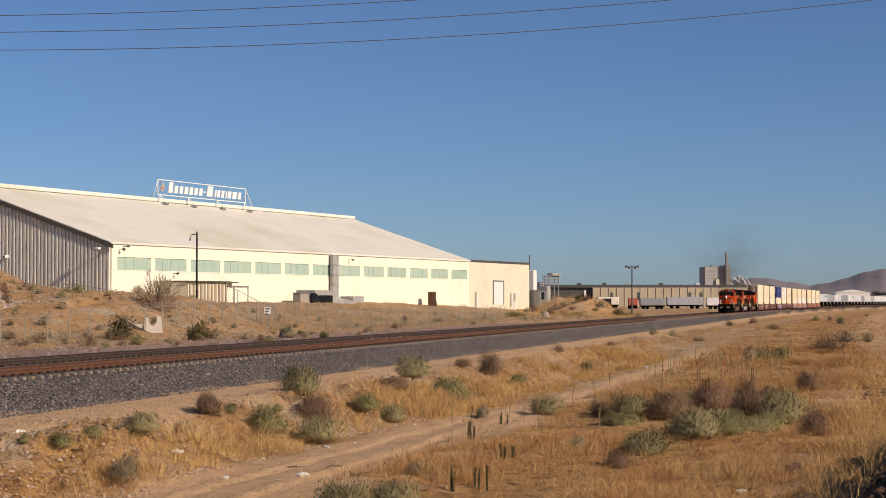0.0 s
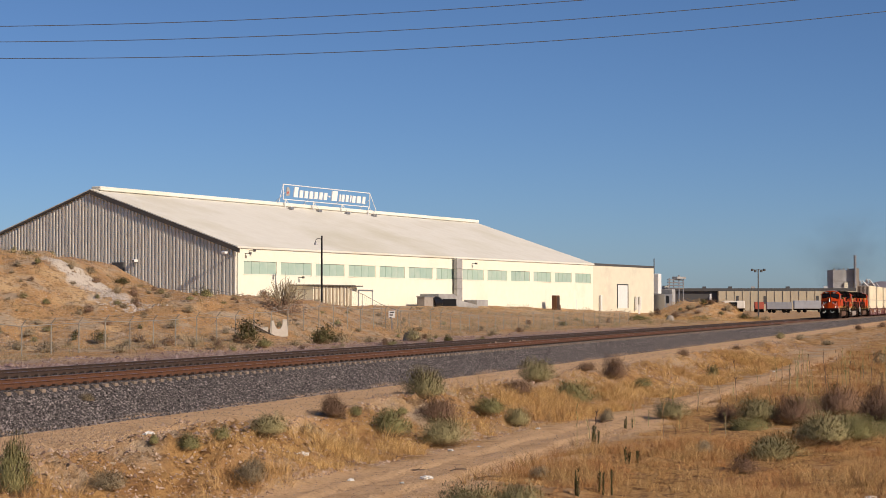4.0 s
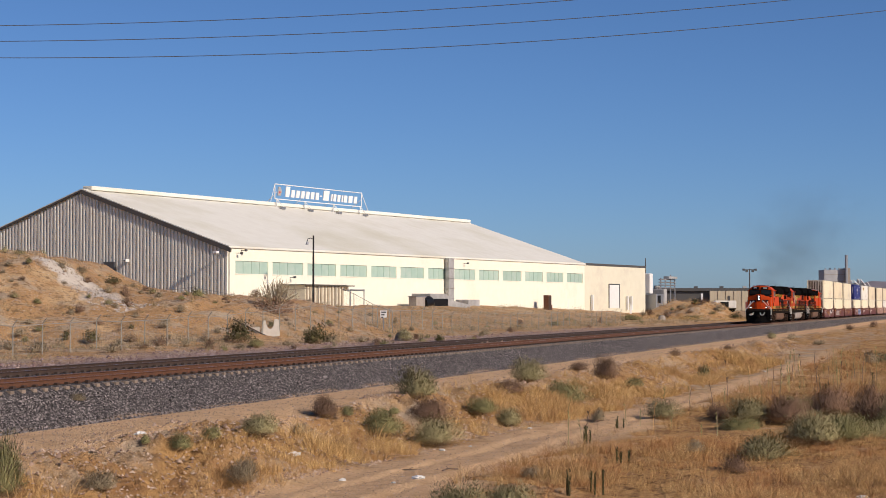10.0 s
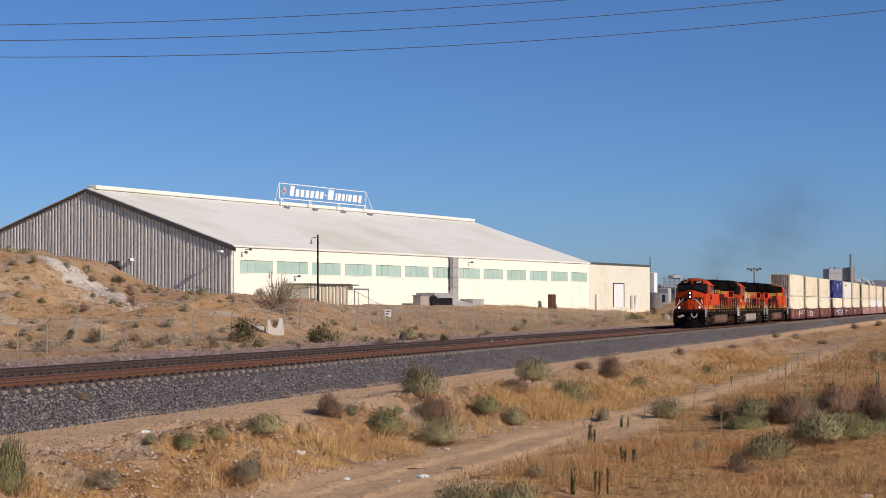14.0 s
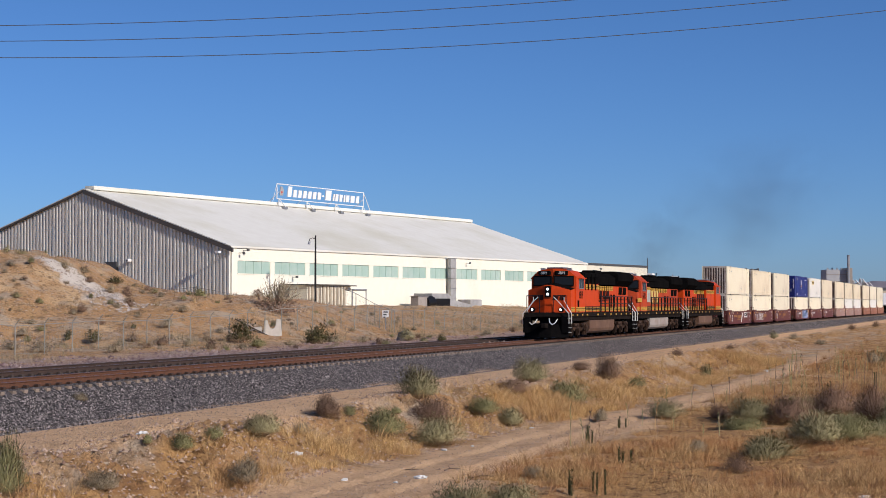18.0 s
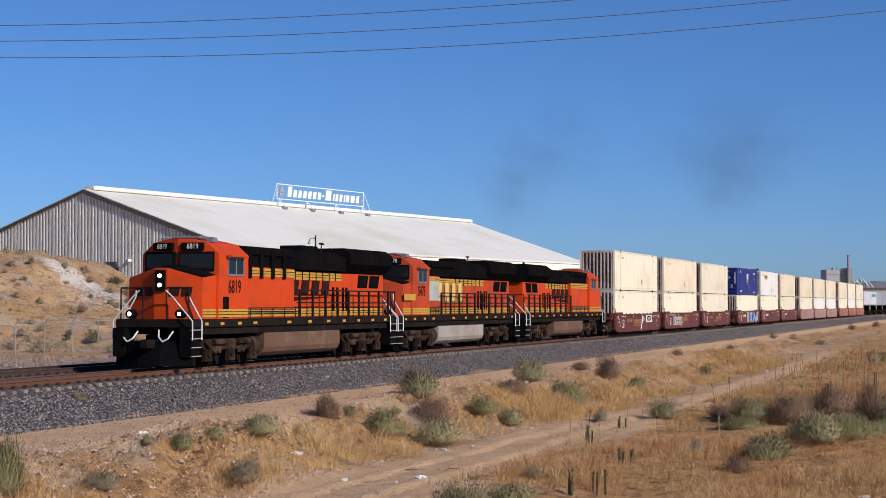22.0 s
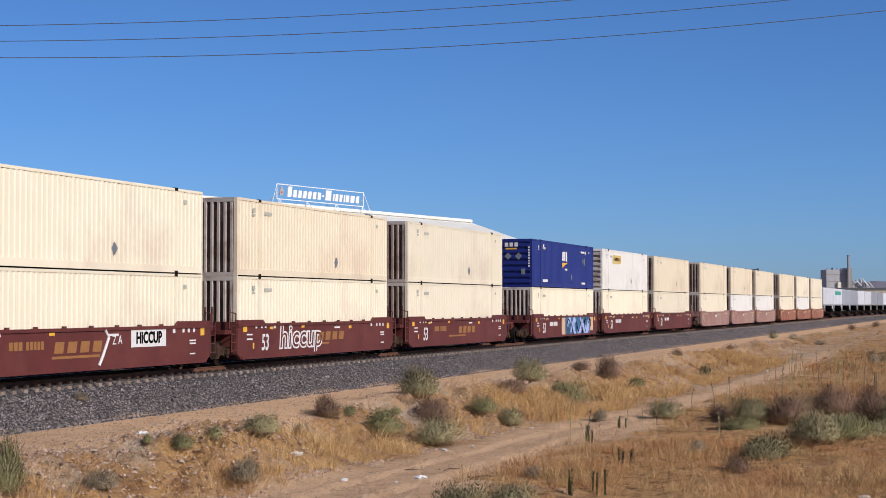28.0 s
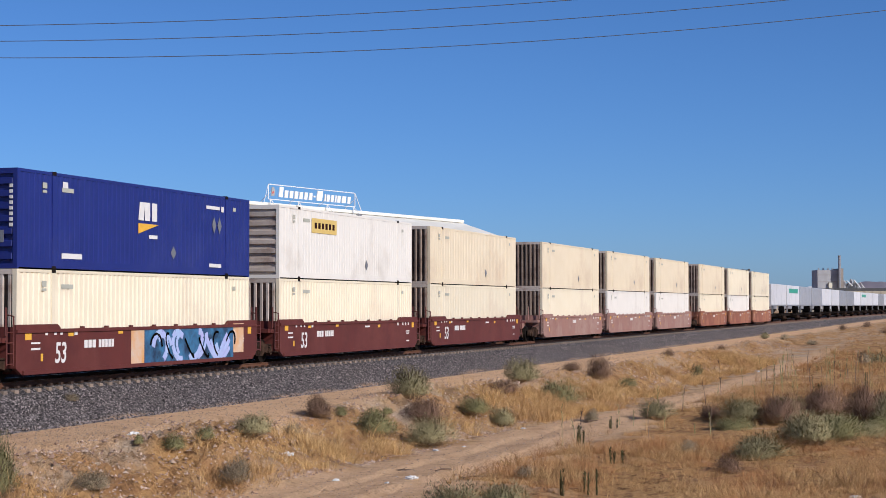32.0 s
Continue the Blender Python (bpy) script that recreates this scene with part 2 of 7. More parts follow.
# ---- ground ----
def ground_material():
    m = bpy.data.materials.new("desert_ground")
    m.use_nodes = True
    nt = m.node_tree
    b = nt.nodes["Principled BSDF"]
    b.inputs["Roughness"].default_value = 0.95
    b.inputs["Specular IOR Level"].default_value = 0.2
    co = nt.nodes.new("ShaderNodeTexCoord")

    def noise_at(s, detail=7.0):
        n = nt.nodes.new("ShaderNodeTexNoise")
        n.inputs["Scale"].default_value, n.inputs["Detail"].default_value, n.inputs["Roughness"].default_value = s, detail, 0.65
        nt.links.new(co.outputs["Object"], n.inputs["Vector"])
        return n.outputs[0]

    def ramp(src, lo, hi):
        r = nt.nodes.new("ShaderNodeMapRange")
        r.inputs[1].default_value, r.inputs[2].default_value = lo, hi
        nt.links.new(src, r.inputs[0])
        return r.outputs[0]

    def mix(fac, a, c):
        x = nt.nodes.new("ShaderNodeMix")
        x.data_type = "RGBA"
        nt.links.new(fac, x.inputs[0])
        for sock, v in ((x.inputs[6], a), (x.inputs[7], c)):
            if isinstance(v, tuple):
                sock.default_value = (*v, 1)
            else:
                nt.links.new(v, sock)
        return x.outputs[2]

    def share(name):
        a = nt.nodes.new("ShaderNodeAttribute")
        a.attribute_name = name
        return a.outputs["Fac"]

    fine, coarse, big = noise_at(9), noise_at(0.9), noise_at(0.16)
    earth = mix(ramp(fine, 0.3, 0.7), (0.405, 0.231, 0.098), (0.563, 0.351, 0.164))
    earth = mix(ramp(coarse, 0.45, 0.65), earth, (0.495, 0.277, 0.113))
    earth = mix(ramp(big, 0.50, 0.62), earth, (0.597, 0.408, 0.216))
    earth = mix(ramp(noise_at(2.6), 0.56, 0.66), earth, (0.259, 0.152, 0.068))
    # dark specks: the ground's many small shadows, painted into the earth
    earth = mix(ramp(noise_at(5.0), 0.58, 0.64), earth, (0.191, 0.115, 0.057))
    earth = mix(ramp(noise_at(7.0), 0.62, 0.67), earth, (0.743, 0.566, 0.357))
    earth = mix(ramp(noise_at(0.38), 0.50, 0.60), earth, (0.47, 0.355, 0.235))
    earth = mix(ramp(noise_at(1.25), 0.54, 0.62), earth, (0.27, 0.17, 0.085))
    earth = mix(ramp(noise_at(3.7), 0.60, 0.66), earth, (0.60, 0.50, 0.37))
    sand = mix(ramp(fine, 0.3, 0.7), (0.619, 0.404, 0.221), (0.743, 0.502, 0.282))
    sand = mix(ramp(coarse, 0.5, 0.7), sand, (0.551, 0.340, 0.178))
    sand = mix(ramp(noise_at(6.0), 0.61, 0.66), sand, (0.382, 0.225, 0.122))
    sand = mix(ramp(noise_at(1.7), 0.60, 0.68), sand, (0.472, 0.293, 0.160))
    straw = mix(ramp(fine, 0.35, 0.65), (0.382, 0.214, 0.080), (0.563, 0.340, 0.131))
    straw = mix(ramp(coarse, 0.48, 0.6), straw, (0.338, 0.183, 0.075))
    # darker patches, with the shade of gaps between tussocks put into the colour
    straw = mix(ramp(noise_at(3.1), 0.53, 0.63), straw, (0.191, 0.100, 0.039))
    straw = mix(ramp(big, 0.54, 0.62), straw, (0.563, 0.377, 0.207))

    def stones(c1, c2, c3):
        v = nt.nodes.new("ShaderNodeTexVoronoi")
        v.inputs["Scale"].default_value = 18
        nt.links.new(co.outputs["Object"], v.inputs["Vector"])
        s = nt.nodes.new("ShaderNodeSeparateColor")
        nt.links.new(v.outputs["Color"], s.inputs[0])
        x = mix(ramp(s.outputs[0], 0.2, 0.8), c1, c2)
        return mix(ramp(s.outputs[1], 0.8, 0.95), x, c3), v.outputs["Distance"]

    grey, cell = stones((0.045, 0.04, 0.04), (0.155, 0.138, 0.132), (0.36, 0.31, 0.29))
    pink, _ = stones((0.20, 0.13, 0.12), (0.33, 0.24, 0.215), (0.5, 0.42, 0.38))
    col = mix(share("straw"), earth, straw)
    col = mix(share("sand"), col, sand)
    col = mix(share("gravel"), col, grey)
    col = mix(share("pink"), col, pink)
    chalk = mix(ramp(fine, 0.35, 0.65), (0.76, 0.68, 0.57), (0.66, 0.57, 0.46))
    chalk = mix(ramp(noise_at(1.6), 0.56, 0.66), chalk, (0.42, 0.33, 0.25))
    col = mix(share("chalk"), col, chalk)
    # dark brown soil, made darker still for the shade on the bank
    soil = mix(ramp(fine, 0.35, 0.65), (0.10, 0.06, 0.034), (0.24, 0.145, 0.08))
    soil = mix(ramp(coarse, 0.5, 0.62), soil, (0.07, 0.042, 0.026))
    col = mix(share("soil"), col, soil)
    nt.links.new(col, b.inputs["Base Color"])
    bp = nt.nodes.new("ShaderNodeBump")
    bp.inputs["Strength"].default_value, bp.inputs["Distance"].default_value = 1.0, 0.16
    nt.links.new(fine, bp.inputs["Height"])
    b2 = nt.nodes.new("ShaderNodeBump")
    b2.invert = True
    b2.inputs["Distance"].default_value = 0.05
    nt.links.new(share("gravel"), b2.inputs["Strength"])
    nt.links.new(cell, b2.inputs["Height"])
    nt.links.new(bp.outputs[0], b2.inputs["Normal"])
    nt.links.new(b2.outputs[0], b.inputs["Normal"])
    return m


def build_ground():
    fine = np.radians(np.linspace(-20, 22, 440))
    rest = np.radians(np.linspace(22, 340, 60))[1:]
    ang = np.concatenate([fine, rest])
    rad = np.concatenate([np.linspace(0.01, 24, 24), np.geomspace(24.5, 420, 340), np.geomspace(440, 9000, 30)])
    a, r = np.meshgrid(ang, rad)
    x, y = r * np.sin(a), r * np.cos(a)
    z = ground(x, y)
    me = grid_mesh("ground", x, y, z, ground_material())
    for name, v in zip(("sand", "gravel", "pink", "straw", "chalk", "soil"), zones(x, y)):
        at = me.attributes.new(name, "FLOAT", "POINT")
        at.data.foreach_set("value", v.ravel().astype(np.float32))
    return tagged(new("ground", me), "dry sandy desert ground with straw and gravel", "ground", kind="structure")


build_ground()


# ---- railway ----
RAIL = [(-0.07, -0.17), (0.07, -0.17), (0.07, -0.15), (0.012, -0.13), (0.012, -0.045), (0.036, -0.03), (0.036, -0.004), (0.026, 0.0),
        (-0.026, 0.0), (-0.036, -0.004), (-0.036, -0.03), (-0.012, -0.045), (-0.012, -0.13), (-0.07, -0.15)]


def rail_mesh(name, w, material):
    us = np.concatenate([np.arange(-80, 330, 10.0), np.arange(330, 1700, 30.0)])
    bm = bmesh.new()
    rings = []
    for u in us:
        rings.append([bm.verts.new(P(u, w + dx, z)) for dx, z in RAIL])
    n = len(RAIL)
    for a, b in zip(rings, rings[1:]):
        for i in range(n):
            f = bm.faces.new((a[i], a[(i + 1) % n], b[(i + 1) % n], b[i]))
            f.material_index = 1 if i in (7,) else 0
    bmesh.ops.recalc_face_normals(bm, faces=bm.faces[:])
    return mesh_of(name, bm, [material, STEEL])


def tie_mesh():
    bm = bmesh.new()
    prism(bm, [(-0.12, -0.40), (0.12, -0.40), (0.09, -0.205), (-0.09, -0.205)], -1.3, 1.3)
    for y in (-0.92, -0.6, 0.6, 0.92):
        n = len(bm.faces)
        box(bm, -0.07, 0.07, y - 0.06, y + 0.06, -0.19, -0.11)
        bm.faces.ensure_lookup_table()
        for f in bm.faces[n:]:
            f.material_index = 1
    return mesh_of("tie", bm, [TIE, RAIL_DARK])


def build_track(name, w, rail_material, label, tie_parts):
    t = thing(name, label, "railway track", kind="structure")
    part("rail", rail_mesh("rail", w - 0.7525, rail_material), None, t, "rusty steel rail")
    part("rail", rail_mesh("rail", w + 0.7525, rail_material), None, t, "rusty steel rail")
    tie = tie_mesh()
    co = np.array([v.co[:] for v in tie.vertices])
    fs = [tuple(p.vertices) for p in tie.polygons]
    rest_v, rest_f = [], []
    u = 20.0
    while u < 520:
        if tie_parts and 34 <= u < 34 + 300 * 0.61:
            part("tie", tie, None, t, m=along(u, w))
        else:
            m = along(u, w)
            rest_f += [tuple(i + len(rest_v) for i in f) for f in fs]
            rest_v += [tuple(m @ Vector(c)) for c in co]
        u += 0.61
    me = bpy.data.meshes.new("ties")
    me.from_pydata(rest_v, [], rest_f)
    me.materials.append(TIE if tie_parts else OILY_TIE)
    tagged(part("ties", me, None, t), kind="stuff")
    return t


build_track("near_track", W1, RUST, "railway track with rusty rails on concrete ties", True)
build_track("far_track", W2, RAIL_DARK, "second railway track with dark rails in gravel", False)


# ---- the long shed ----
SHED = (-29.1, 236.0)
SHED_TURN = radians(29.52)
SHED_LEN, SHED_WIDE, EAVE, RIDGE, SHED_BASE = 115.5, 52.4, 10.2, 18.85, 1.5
SHED_POSE = pose(SHED[0], SHED[1], 0, 0, 0, 90 - math.degrees(SHED_TURN))     # x along the long wall, y to the back


TRIM = mat("brown_metal_trim", (0.10, 0.088, 0.074), (0.08, 0.07, 0.06), 1.5, 0.7)


def build_shed():
    s = thing("warehouse", "long low warehouse with white pitched roof and cream wall", "warehouse", SHED_POSE)
    L, W = SHED_LEN, SHED_WIDE
    bm = bmesh.new()
    # long front wall in courses, with the window openings between its posts
    pitch = 8.85
    sill, head = 6.55, 8.3
    box(bm, 0, L, 0, 0.4, SHED_BASE - 2, sill)
    box(bm, 0, L, 0, 0.4, head, EAVE)
    x = 0.0
    opens = []
    for i in range(13):
        a, b = 1.3 + i * pitch, 1.3 + i * pitch + pitch * (0.88 - 0.006 * i)
        box(bm, x, a, 0, 0.4, sill, head)
        opens.append((a, b))
        x = b
    box(bm, x, L, 0, 0.4, sill, head)
    part("front_wall", bm, WHITE_WALL, s, "cream stucco wall")
    boxes("back_wall", [(0, L, W - 0.4, W, SHED_BASE - 2, EAVE)], WHITE_WALL, s)
    for a, b in opens:
        w = boxes("window", [(a, b, 0.12, 0.2, sill, head)], TEAL, s, "painted-over pale teal window band")
        n = 4
        for k in range(1, n):
            boxes("mullion", [(a + (b - a) * k / n - 0.03, a + (b - a) * k / n + 0.03, 0.07, 0.118, sill, head)], TEAL, w)
        boxes("sill", [(a - 0.05, b + 0.05, -0.06, 0.11, sill - 0.12, sill)], WHITE_WALL, w)
    # gables
    for gx0, gx1, m in ((0, 0.3, GREY_METAL), (L - 0.3, L, WHITE_WALL)):
        bm = bmesh.new()
        f = prism(bm, [(0.4, SHED_BASE - 2), (W - 0.4, SHED_BASE - 2), (W - 0.4, EAVE), (W / 2, RIDGE - 0.1), (0.4, EAVE)], gx0, gx1)
        for v in bm.verts:
            v.co = (v.co.y, v.co.x, v.co.z)
        bmesh.ops.recalc_face_normals(bm, faces=bm.faces[:])
        part("gable_wall", bm, m, s, "grey corrugated metal gable" if gx0 == 0 else "")
    # raised trapezoid ribs on the near gable
    n = 84
    for i in range(n):
        y = 0.45 + (W - 0.9) * i / (n - 1)
        top = RIDGE - 0.35 - (RIDGE - EAVE) * abs(y - W / 2) / (W / 2)
        bm = bmesh.new()
        lo = [bm.verts.new((x, y + d, SHED_BASE - 2)) for x, d in ((0.0, -0.17), (-0.24, -0.15), (-0.24, 0.13), (0.0, 0.15))]
        hi = [bm.verts.new((v.co.x, v.co.y, top)) for v in lo]
        for k in range(3):
            bm.faces.new((lo[k], lo[k + 1], hi[k + 1], hi[k]))
        bm.faces.new(hi)
        bmesh.ops.recalc_face_normals(bm, faces=bm.faces[:])
        part("rib", bm, GREY_METAL, s)
    # roof slopes with thickness, overhanging a little
    for side in (0, 1):
        bm = bmesh.new()
        y0, ym = (-0.15, W / 2) if side == 0 else (W + 0.15, W / 2)
        z0 = EAVE - 0.15 * (RIDGE - EAVE) / (W / 2)
        rows = [[bm.verts.new((xx, yy, zz + d)) for yy, zz in ((y0, z0), (ym, RIDGE))] for xx in (-0.45, L + 0.3) for d in (0.02, 0.16)]
        a, b, c, d = rows
        for q in ((a[0], a[1], c[1], c[0]), (b[0], d[0], d[1], b[1]), (a[0], b[0], b[1], a[1]), (c[0], c[1], d[1], d[0]), (a[0], c[0], d[0], b[0]), (a[1], b[1], d[1], c[1])):
            bm.faces.new(q)
        bmesh.ops.recalc_face_normals(bm, faces=bm.faces[:])
        part("roof_slope", bm, ROOF, s, "dusty white membrane roof")
    boxes("ridge_vent", [(0.8, L, W / 2 - 0.9, W / 2 + 0.9, RIDGE + 0.02, RIDGE + 0.62)], ROOF, s, bevel=0.08)
    boxes("fascia", [(-0.45, L + 0.3, -0.21, -0.15, EAVE - 0.16, EAVE + 0.1)], ROOF, s)
    # right slope's trim is deepened to take in the overhang's shadow
    for y0, ym, deep in ((-0.5, W / 2, 0.6), (W + 0.5, W / 2, 0.28)):
        bm = bmesh.new()
        pts = [(y0, EAVE - 0.2), (ym, RIDGE), (ym, RIDGE - deep), (y0, EAVE - 0.2 - deep)]
        a = [bm.verts.new((-0.52, y, z)) for y, z in pts]
        b = [bm.verts.new((-0.30, y, z)) for y, z in pts]
        bm.faces.new(a), bm.faces.new(b[::-1])
        for i in range(4):
            bm.faces.new((a[i], b[i], b[(i + 1) % 4], a[(i + 1) % 4]))
        bmesh.ops.recalc_face_normals(bm, faces=bm.faces[:])
        part("gable_trim", bm, TRIM, s, "dark brown metal roof edge, deeper where it includes shadow")
    return s


build_shed()


def build_annex():
    s = thing("annex_building", "plain beige flat-roofed annex with a roll-up door", "building", SHED_POSE)
    x0, x1, y0, y1, top = SHED_LEN + 0.32, SHED_LEN + 31.6, 0.5, 26, 10.15
    boxes("wall", [(x0, x1, y0, y0 + 0.4, SHED_BASE - 2, top), (x0, x1, y1 - 0.4, y1, SHED_BASE - 2, top), (x1 - 0.4, x1, y0 + 0.4, y1 - 0.4, SHED_BASE - 2, top), (x0, x0 + 0.4, y0 + 0.4, y1 - 0.4, SHED_BASE - 2, top)], BEIGE, s)
    boxes("roof", [(x0, x1, y0, y1, top, top + 0.25)], DARK, s)
    boxes("parapet_cap", [(x0, x1, y0 - 0.1, y0, top - 0.12, top + 0.3)], DARK, s)
    d = boxes("roll_up_door", [(128.3, 133.3, y0 - 0.05, y0 - 0.003, 1.6, 6.3)], WHITE, s, "white roll-up door")
    for k in range(9):
        boxes("slat", [(128.35, 133.25, y0 - 0.075, y0 - 0.05, 1.7 + 0.5 * k, 2.12 + 0.5 * k)], WHITE, d)
    boxes("door_frame", [(128.05, 128.3, y0 - 0.14, y0 - 0.003, 1.6, 6.5), (133.3, 133.55, y0 - 0.14, y0 - 0.003, 1.6, 6.5), (128.3, 133.3, y0 - 0.14, y0 - 0.003, 6.3, 6.5)], DARK, s)
    for x in (119.2, 136.6, 138.6):
        boxes("bollard", [(x, x + 0.5, y0 - 0.6, y0 - 0.2, 1.2, 4.2 if x < 120 else 4.0)], WHITE, s)
    return s


build_annex()


# ---- fittings of the shed, in its own axes ----
def on_shed(x, y, z, rz=0.0):
    return SHED_POSE @ pose(x, y, z, 0, 0, rz)


def build_roof_sign():
    o = thing("roof_sign", "white framed sign standing on the roof ridge", "sign", on_shed(46.1, SHED_WIDE / 2 - 1.3, 0))
    L, z0, z1 = 27.2, 20.0, 22.5
    bm = bmesh.new()
    for p, q in (((0, z0), (L, z0)), ((0, z1), (L, z1)), ((0, z0), (0, z1)), ((L, z0), (L, z1))):
        tube(bm, (p[0], 0, p[1]), (q[0], 0, q[1]), 0.085, sides=6)
    part("frame", bm, WHITE, o, "white tube frame")
    for x in (0.6, 9.0, 18.0, L - 0.4):
        for p, q, r in (((x, 0, z0), (x, 0, RIDGE - 0.5), 0.09), ((x, 0, z0 + 1.2), (x + 0.4, 2.6, RIDGE + 0.5), 0.06), ((x, 0, z0), (x + 0.5, -1.1, RIDGE - 0.3), 0.07)):
            bm = bmesh.new()
            tube(bm, p, q, r, sides=6)
            part("strut", bm, WHITE, o)
        boxes("foot", [(x - 0.25, x + 0.75, -1.3, -0.7, RIDGE - 0.6, RIDGE - 0.2)], GREY, o)
    for p, q, r in (((L, 0, z1), (L + 2.2, 0, RIDGE + 0.6), 0.07), ((0, 0, z1), (-1.2, 0, RIDGE + 0.6), 0.05)):
        bm = bmesh.new()
        tube(bm, p, q, r, sides=6)
        part("strut", bm, WHITE, o)
    # plain slanted shapes in place of the name, the first of each word taller
    x = 3.0
    for k, (w, h) in enumerate([(1.45, 1.75)] + [(1.25, 1.25)] * 6 + [(0.7, 0.26)] + [(2.2, 1.75)] + [(0.5, 1.25), (1.1, 1.25), (1.1, 1.25), (0.5, 1.25), (1.3, 1.25), (1.6, 1.25), (1.2, 1.25)]):
        zb = 20.5 if h > 0.5 else 21.05
        bm = bmesh.new()
        d = h * 0.2
        prism(bm, [(x, zb), (x + w * 0.78, zb), (x + w * 0.78 + d, zb + h), (x + d, zb + h)], -0.08, 0.08)
        part("letter_block", bm, WHITE, o)
        x += w + 0.24
    bm = bmesh.new()
    prism(bm, [(0.8, 20.6), (1.7, 20.6), (2.0, 21.4), (1.6, 22.1), (1.1, 22.1), (0.9, 21.3)], -0.06, 0.06)
    part("emblem", bm, SHEET, o, "small grey emblem")
    bm = bmesh.new()
    prism(bm, [(1.0, 20.9), (1.6, 21.1), (1.5, 21.4), (1.1, 21.3)], -0.09, -0.062)
    part("emblem_mark", bm, mat("red_enamel", (0.45, 0.10, 0.08), (0.4, 0.09, 0.08), 3, 0.5), o)
    return o


build_roof_sign()


# tan for the ribs, darker than the wall: their shading is in the colour
SHADED_RIB = mat("shaded_tan_rib", (0.42, 0.35, 0.25), (0.36, 0.30, 0.21), 1.2, 0.8)


def build_leanto():
    o = thing("lean_to", "small ribbed lean-to with a flat canopy", "shed", on_shed(0, 0, 0))
    boxes("wall", [(12.4, 22.4, -4.0, -0.02, 0.2, 5.0)], BEIGE, o)
    for k in range(11):
        x = 12.6 + 0.93 * k
        boxes("rib", [(x, x + 0.4, -4.16, -4.0, 0.2, 4.95)], SHADED_RIB, o)
    boxes("canopy", [(12.0, 22.8, -4.5, -0.02, 5.0, 5.16), (22.8, 30.0, -1.2, -0.02, 5.0, 5.16)], TRIM, o, "flat brown canopy")
    return o


build_leanto()


def build_wall_door():
    o = thing("service_door", "cream double door with grey frame in the long wall", "door", on_shed(0, 0, 0))
    boxes("leaf", [(30.6, 34.3, -0.08, -0.01, 1.6, 4.4)], WHITE_WALL, o)
    boxes("door_frame", [(30.4, 30.6, -0.14, -0.01, 1.6, 4.55), (34.3, 34.5, -0.14, -0.01, 1.6, 4.55), (30.4, 34.5, -0.2, -0.01, 4.4, 4.6)], GREY, o)
    return o


build_wall_door()


def build_duct():
    o = thing("dust_collector", "tall grey sheet-metal duct with hopper at its foot", "machine", on_shed(0, 0, 0))
    for k in range(5):
        boxes("duct_section", [(59.6, 61.4, -1.0, -0.3, 1.6 + 1.68 * k, 3.24 + 1.68 * k)], SHEET, o, bevel=0.05)
        boxes("flange", [(59.52, 61.48, -1.06, -0.25, 3.24 + 1.68 * k, 3.28 + 1.68 * k)], SHEET, o)
    boxes("fan_case", [(62.5, 66.4, -3.2, -0.6, 1.0, 3.1)], SHEET, o, bevel=0.1)
    bm = bmesh.new()
    prism(bm, [(44.0, 1.2), (57.0, 1.4), (57.0, 2.2), (51.5, 2.9), (49.0, 4.0), (44.0, 4.0)], -6.4, -3.0)
    part("hopper", bm, SHEET, o, "grey sloping hopper")
    bm = bmesh.new()
    tube(bm, (41.3, -6.2, 2.4), (44.0, -6.2, 2.6), 1.25, 1.0, 14)
    part("inlet", bm, BLACK, o, "black inlet cone")
    boxes("opening", [(45.2, 49.6, -6.46, -6.41, 1.7, 3.2)], BLACK, o)
    return o


build_duct()
tank = thing("storage_box", "weathered grey storage box by the wall", "container", on_shed(0, 0, 0))
boxes("body", [(38.6, 41.6, -7.0, -5.6, 1.2, 3.5)], CONCRETE, tank, bevel=0.06)
boxes("lid", [(38.5, 41.7, -7.1, -5.5, 3.5, 3.6)], GREY, tank)
cab_ = thing("rusty_cabinet", "dark rusty steel cabinet in front of the wall", "cabinet", on_shed(0, 0, 0))
boxes("body", [(92.8, 94.1, -3.2, -2.2, 0.8, 4.0)], RUST, cab_, bevel=0.06)
boxes("door", [(92.9, 94.0, -3.26, -3.21, 1.2, 3.8)], RAIL_DARK, cab_)
boxes("side_box", [(94.15, 94.7, -3.1, -2.4, 0.8, 2.2)], RUST, cab_)


def build_wall_lamp(x, z):
    o = thing("flood_light", "dark flood light on a wall bracket", "lamp", on_shed(x, 0, z), group="wall lights")
    boxes("bracket", [(-0.05, 0.05, -0.7, -0.02, -0.04, 0.04)], DARK, o)
    boxes("head", [(-0.18, 0.18, -1.0, -0.7, -0.14, 0.16)], DARK, o, bevel=0.04)
    return o


for x, z in ((1.6, 9.35), (2.6, 9.75), (66.5, 9.3), (14.5, 6.2)):
    build_wall_lamp(x, z)


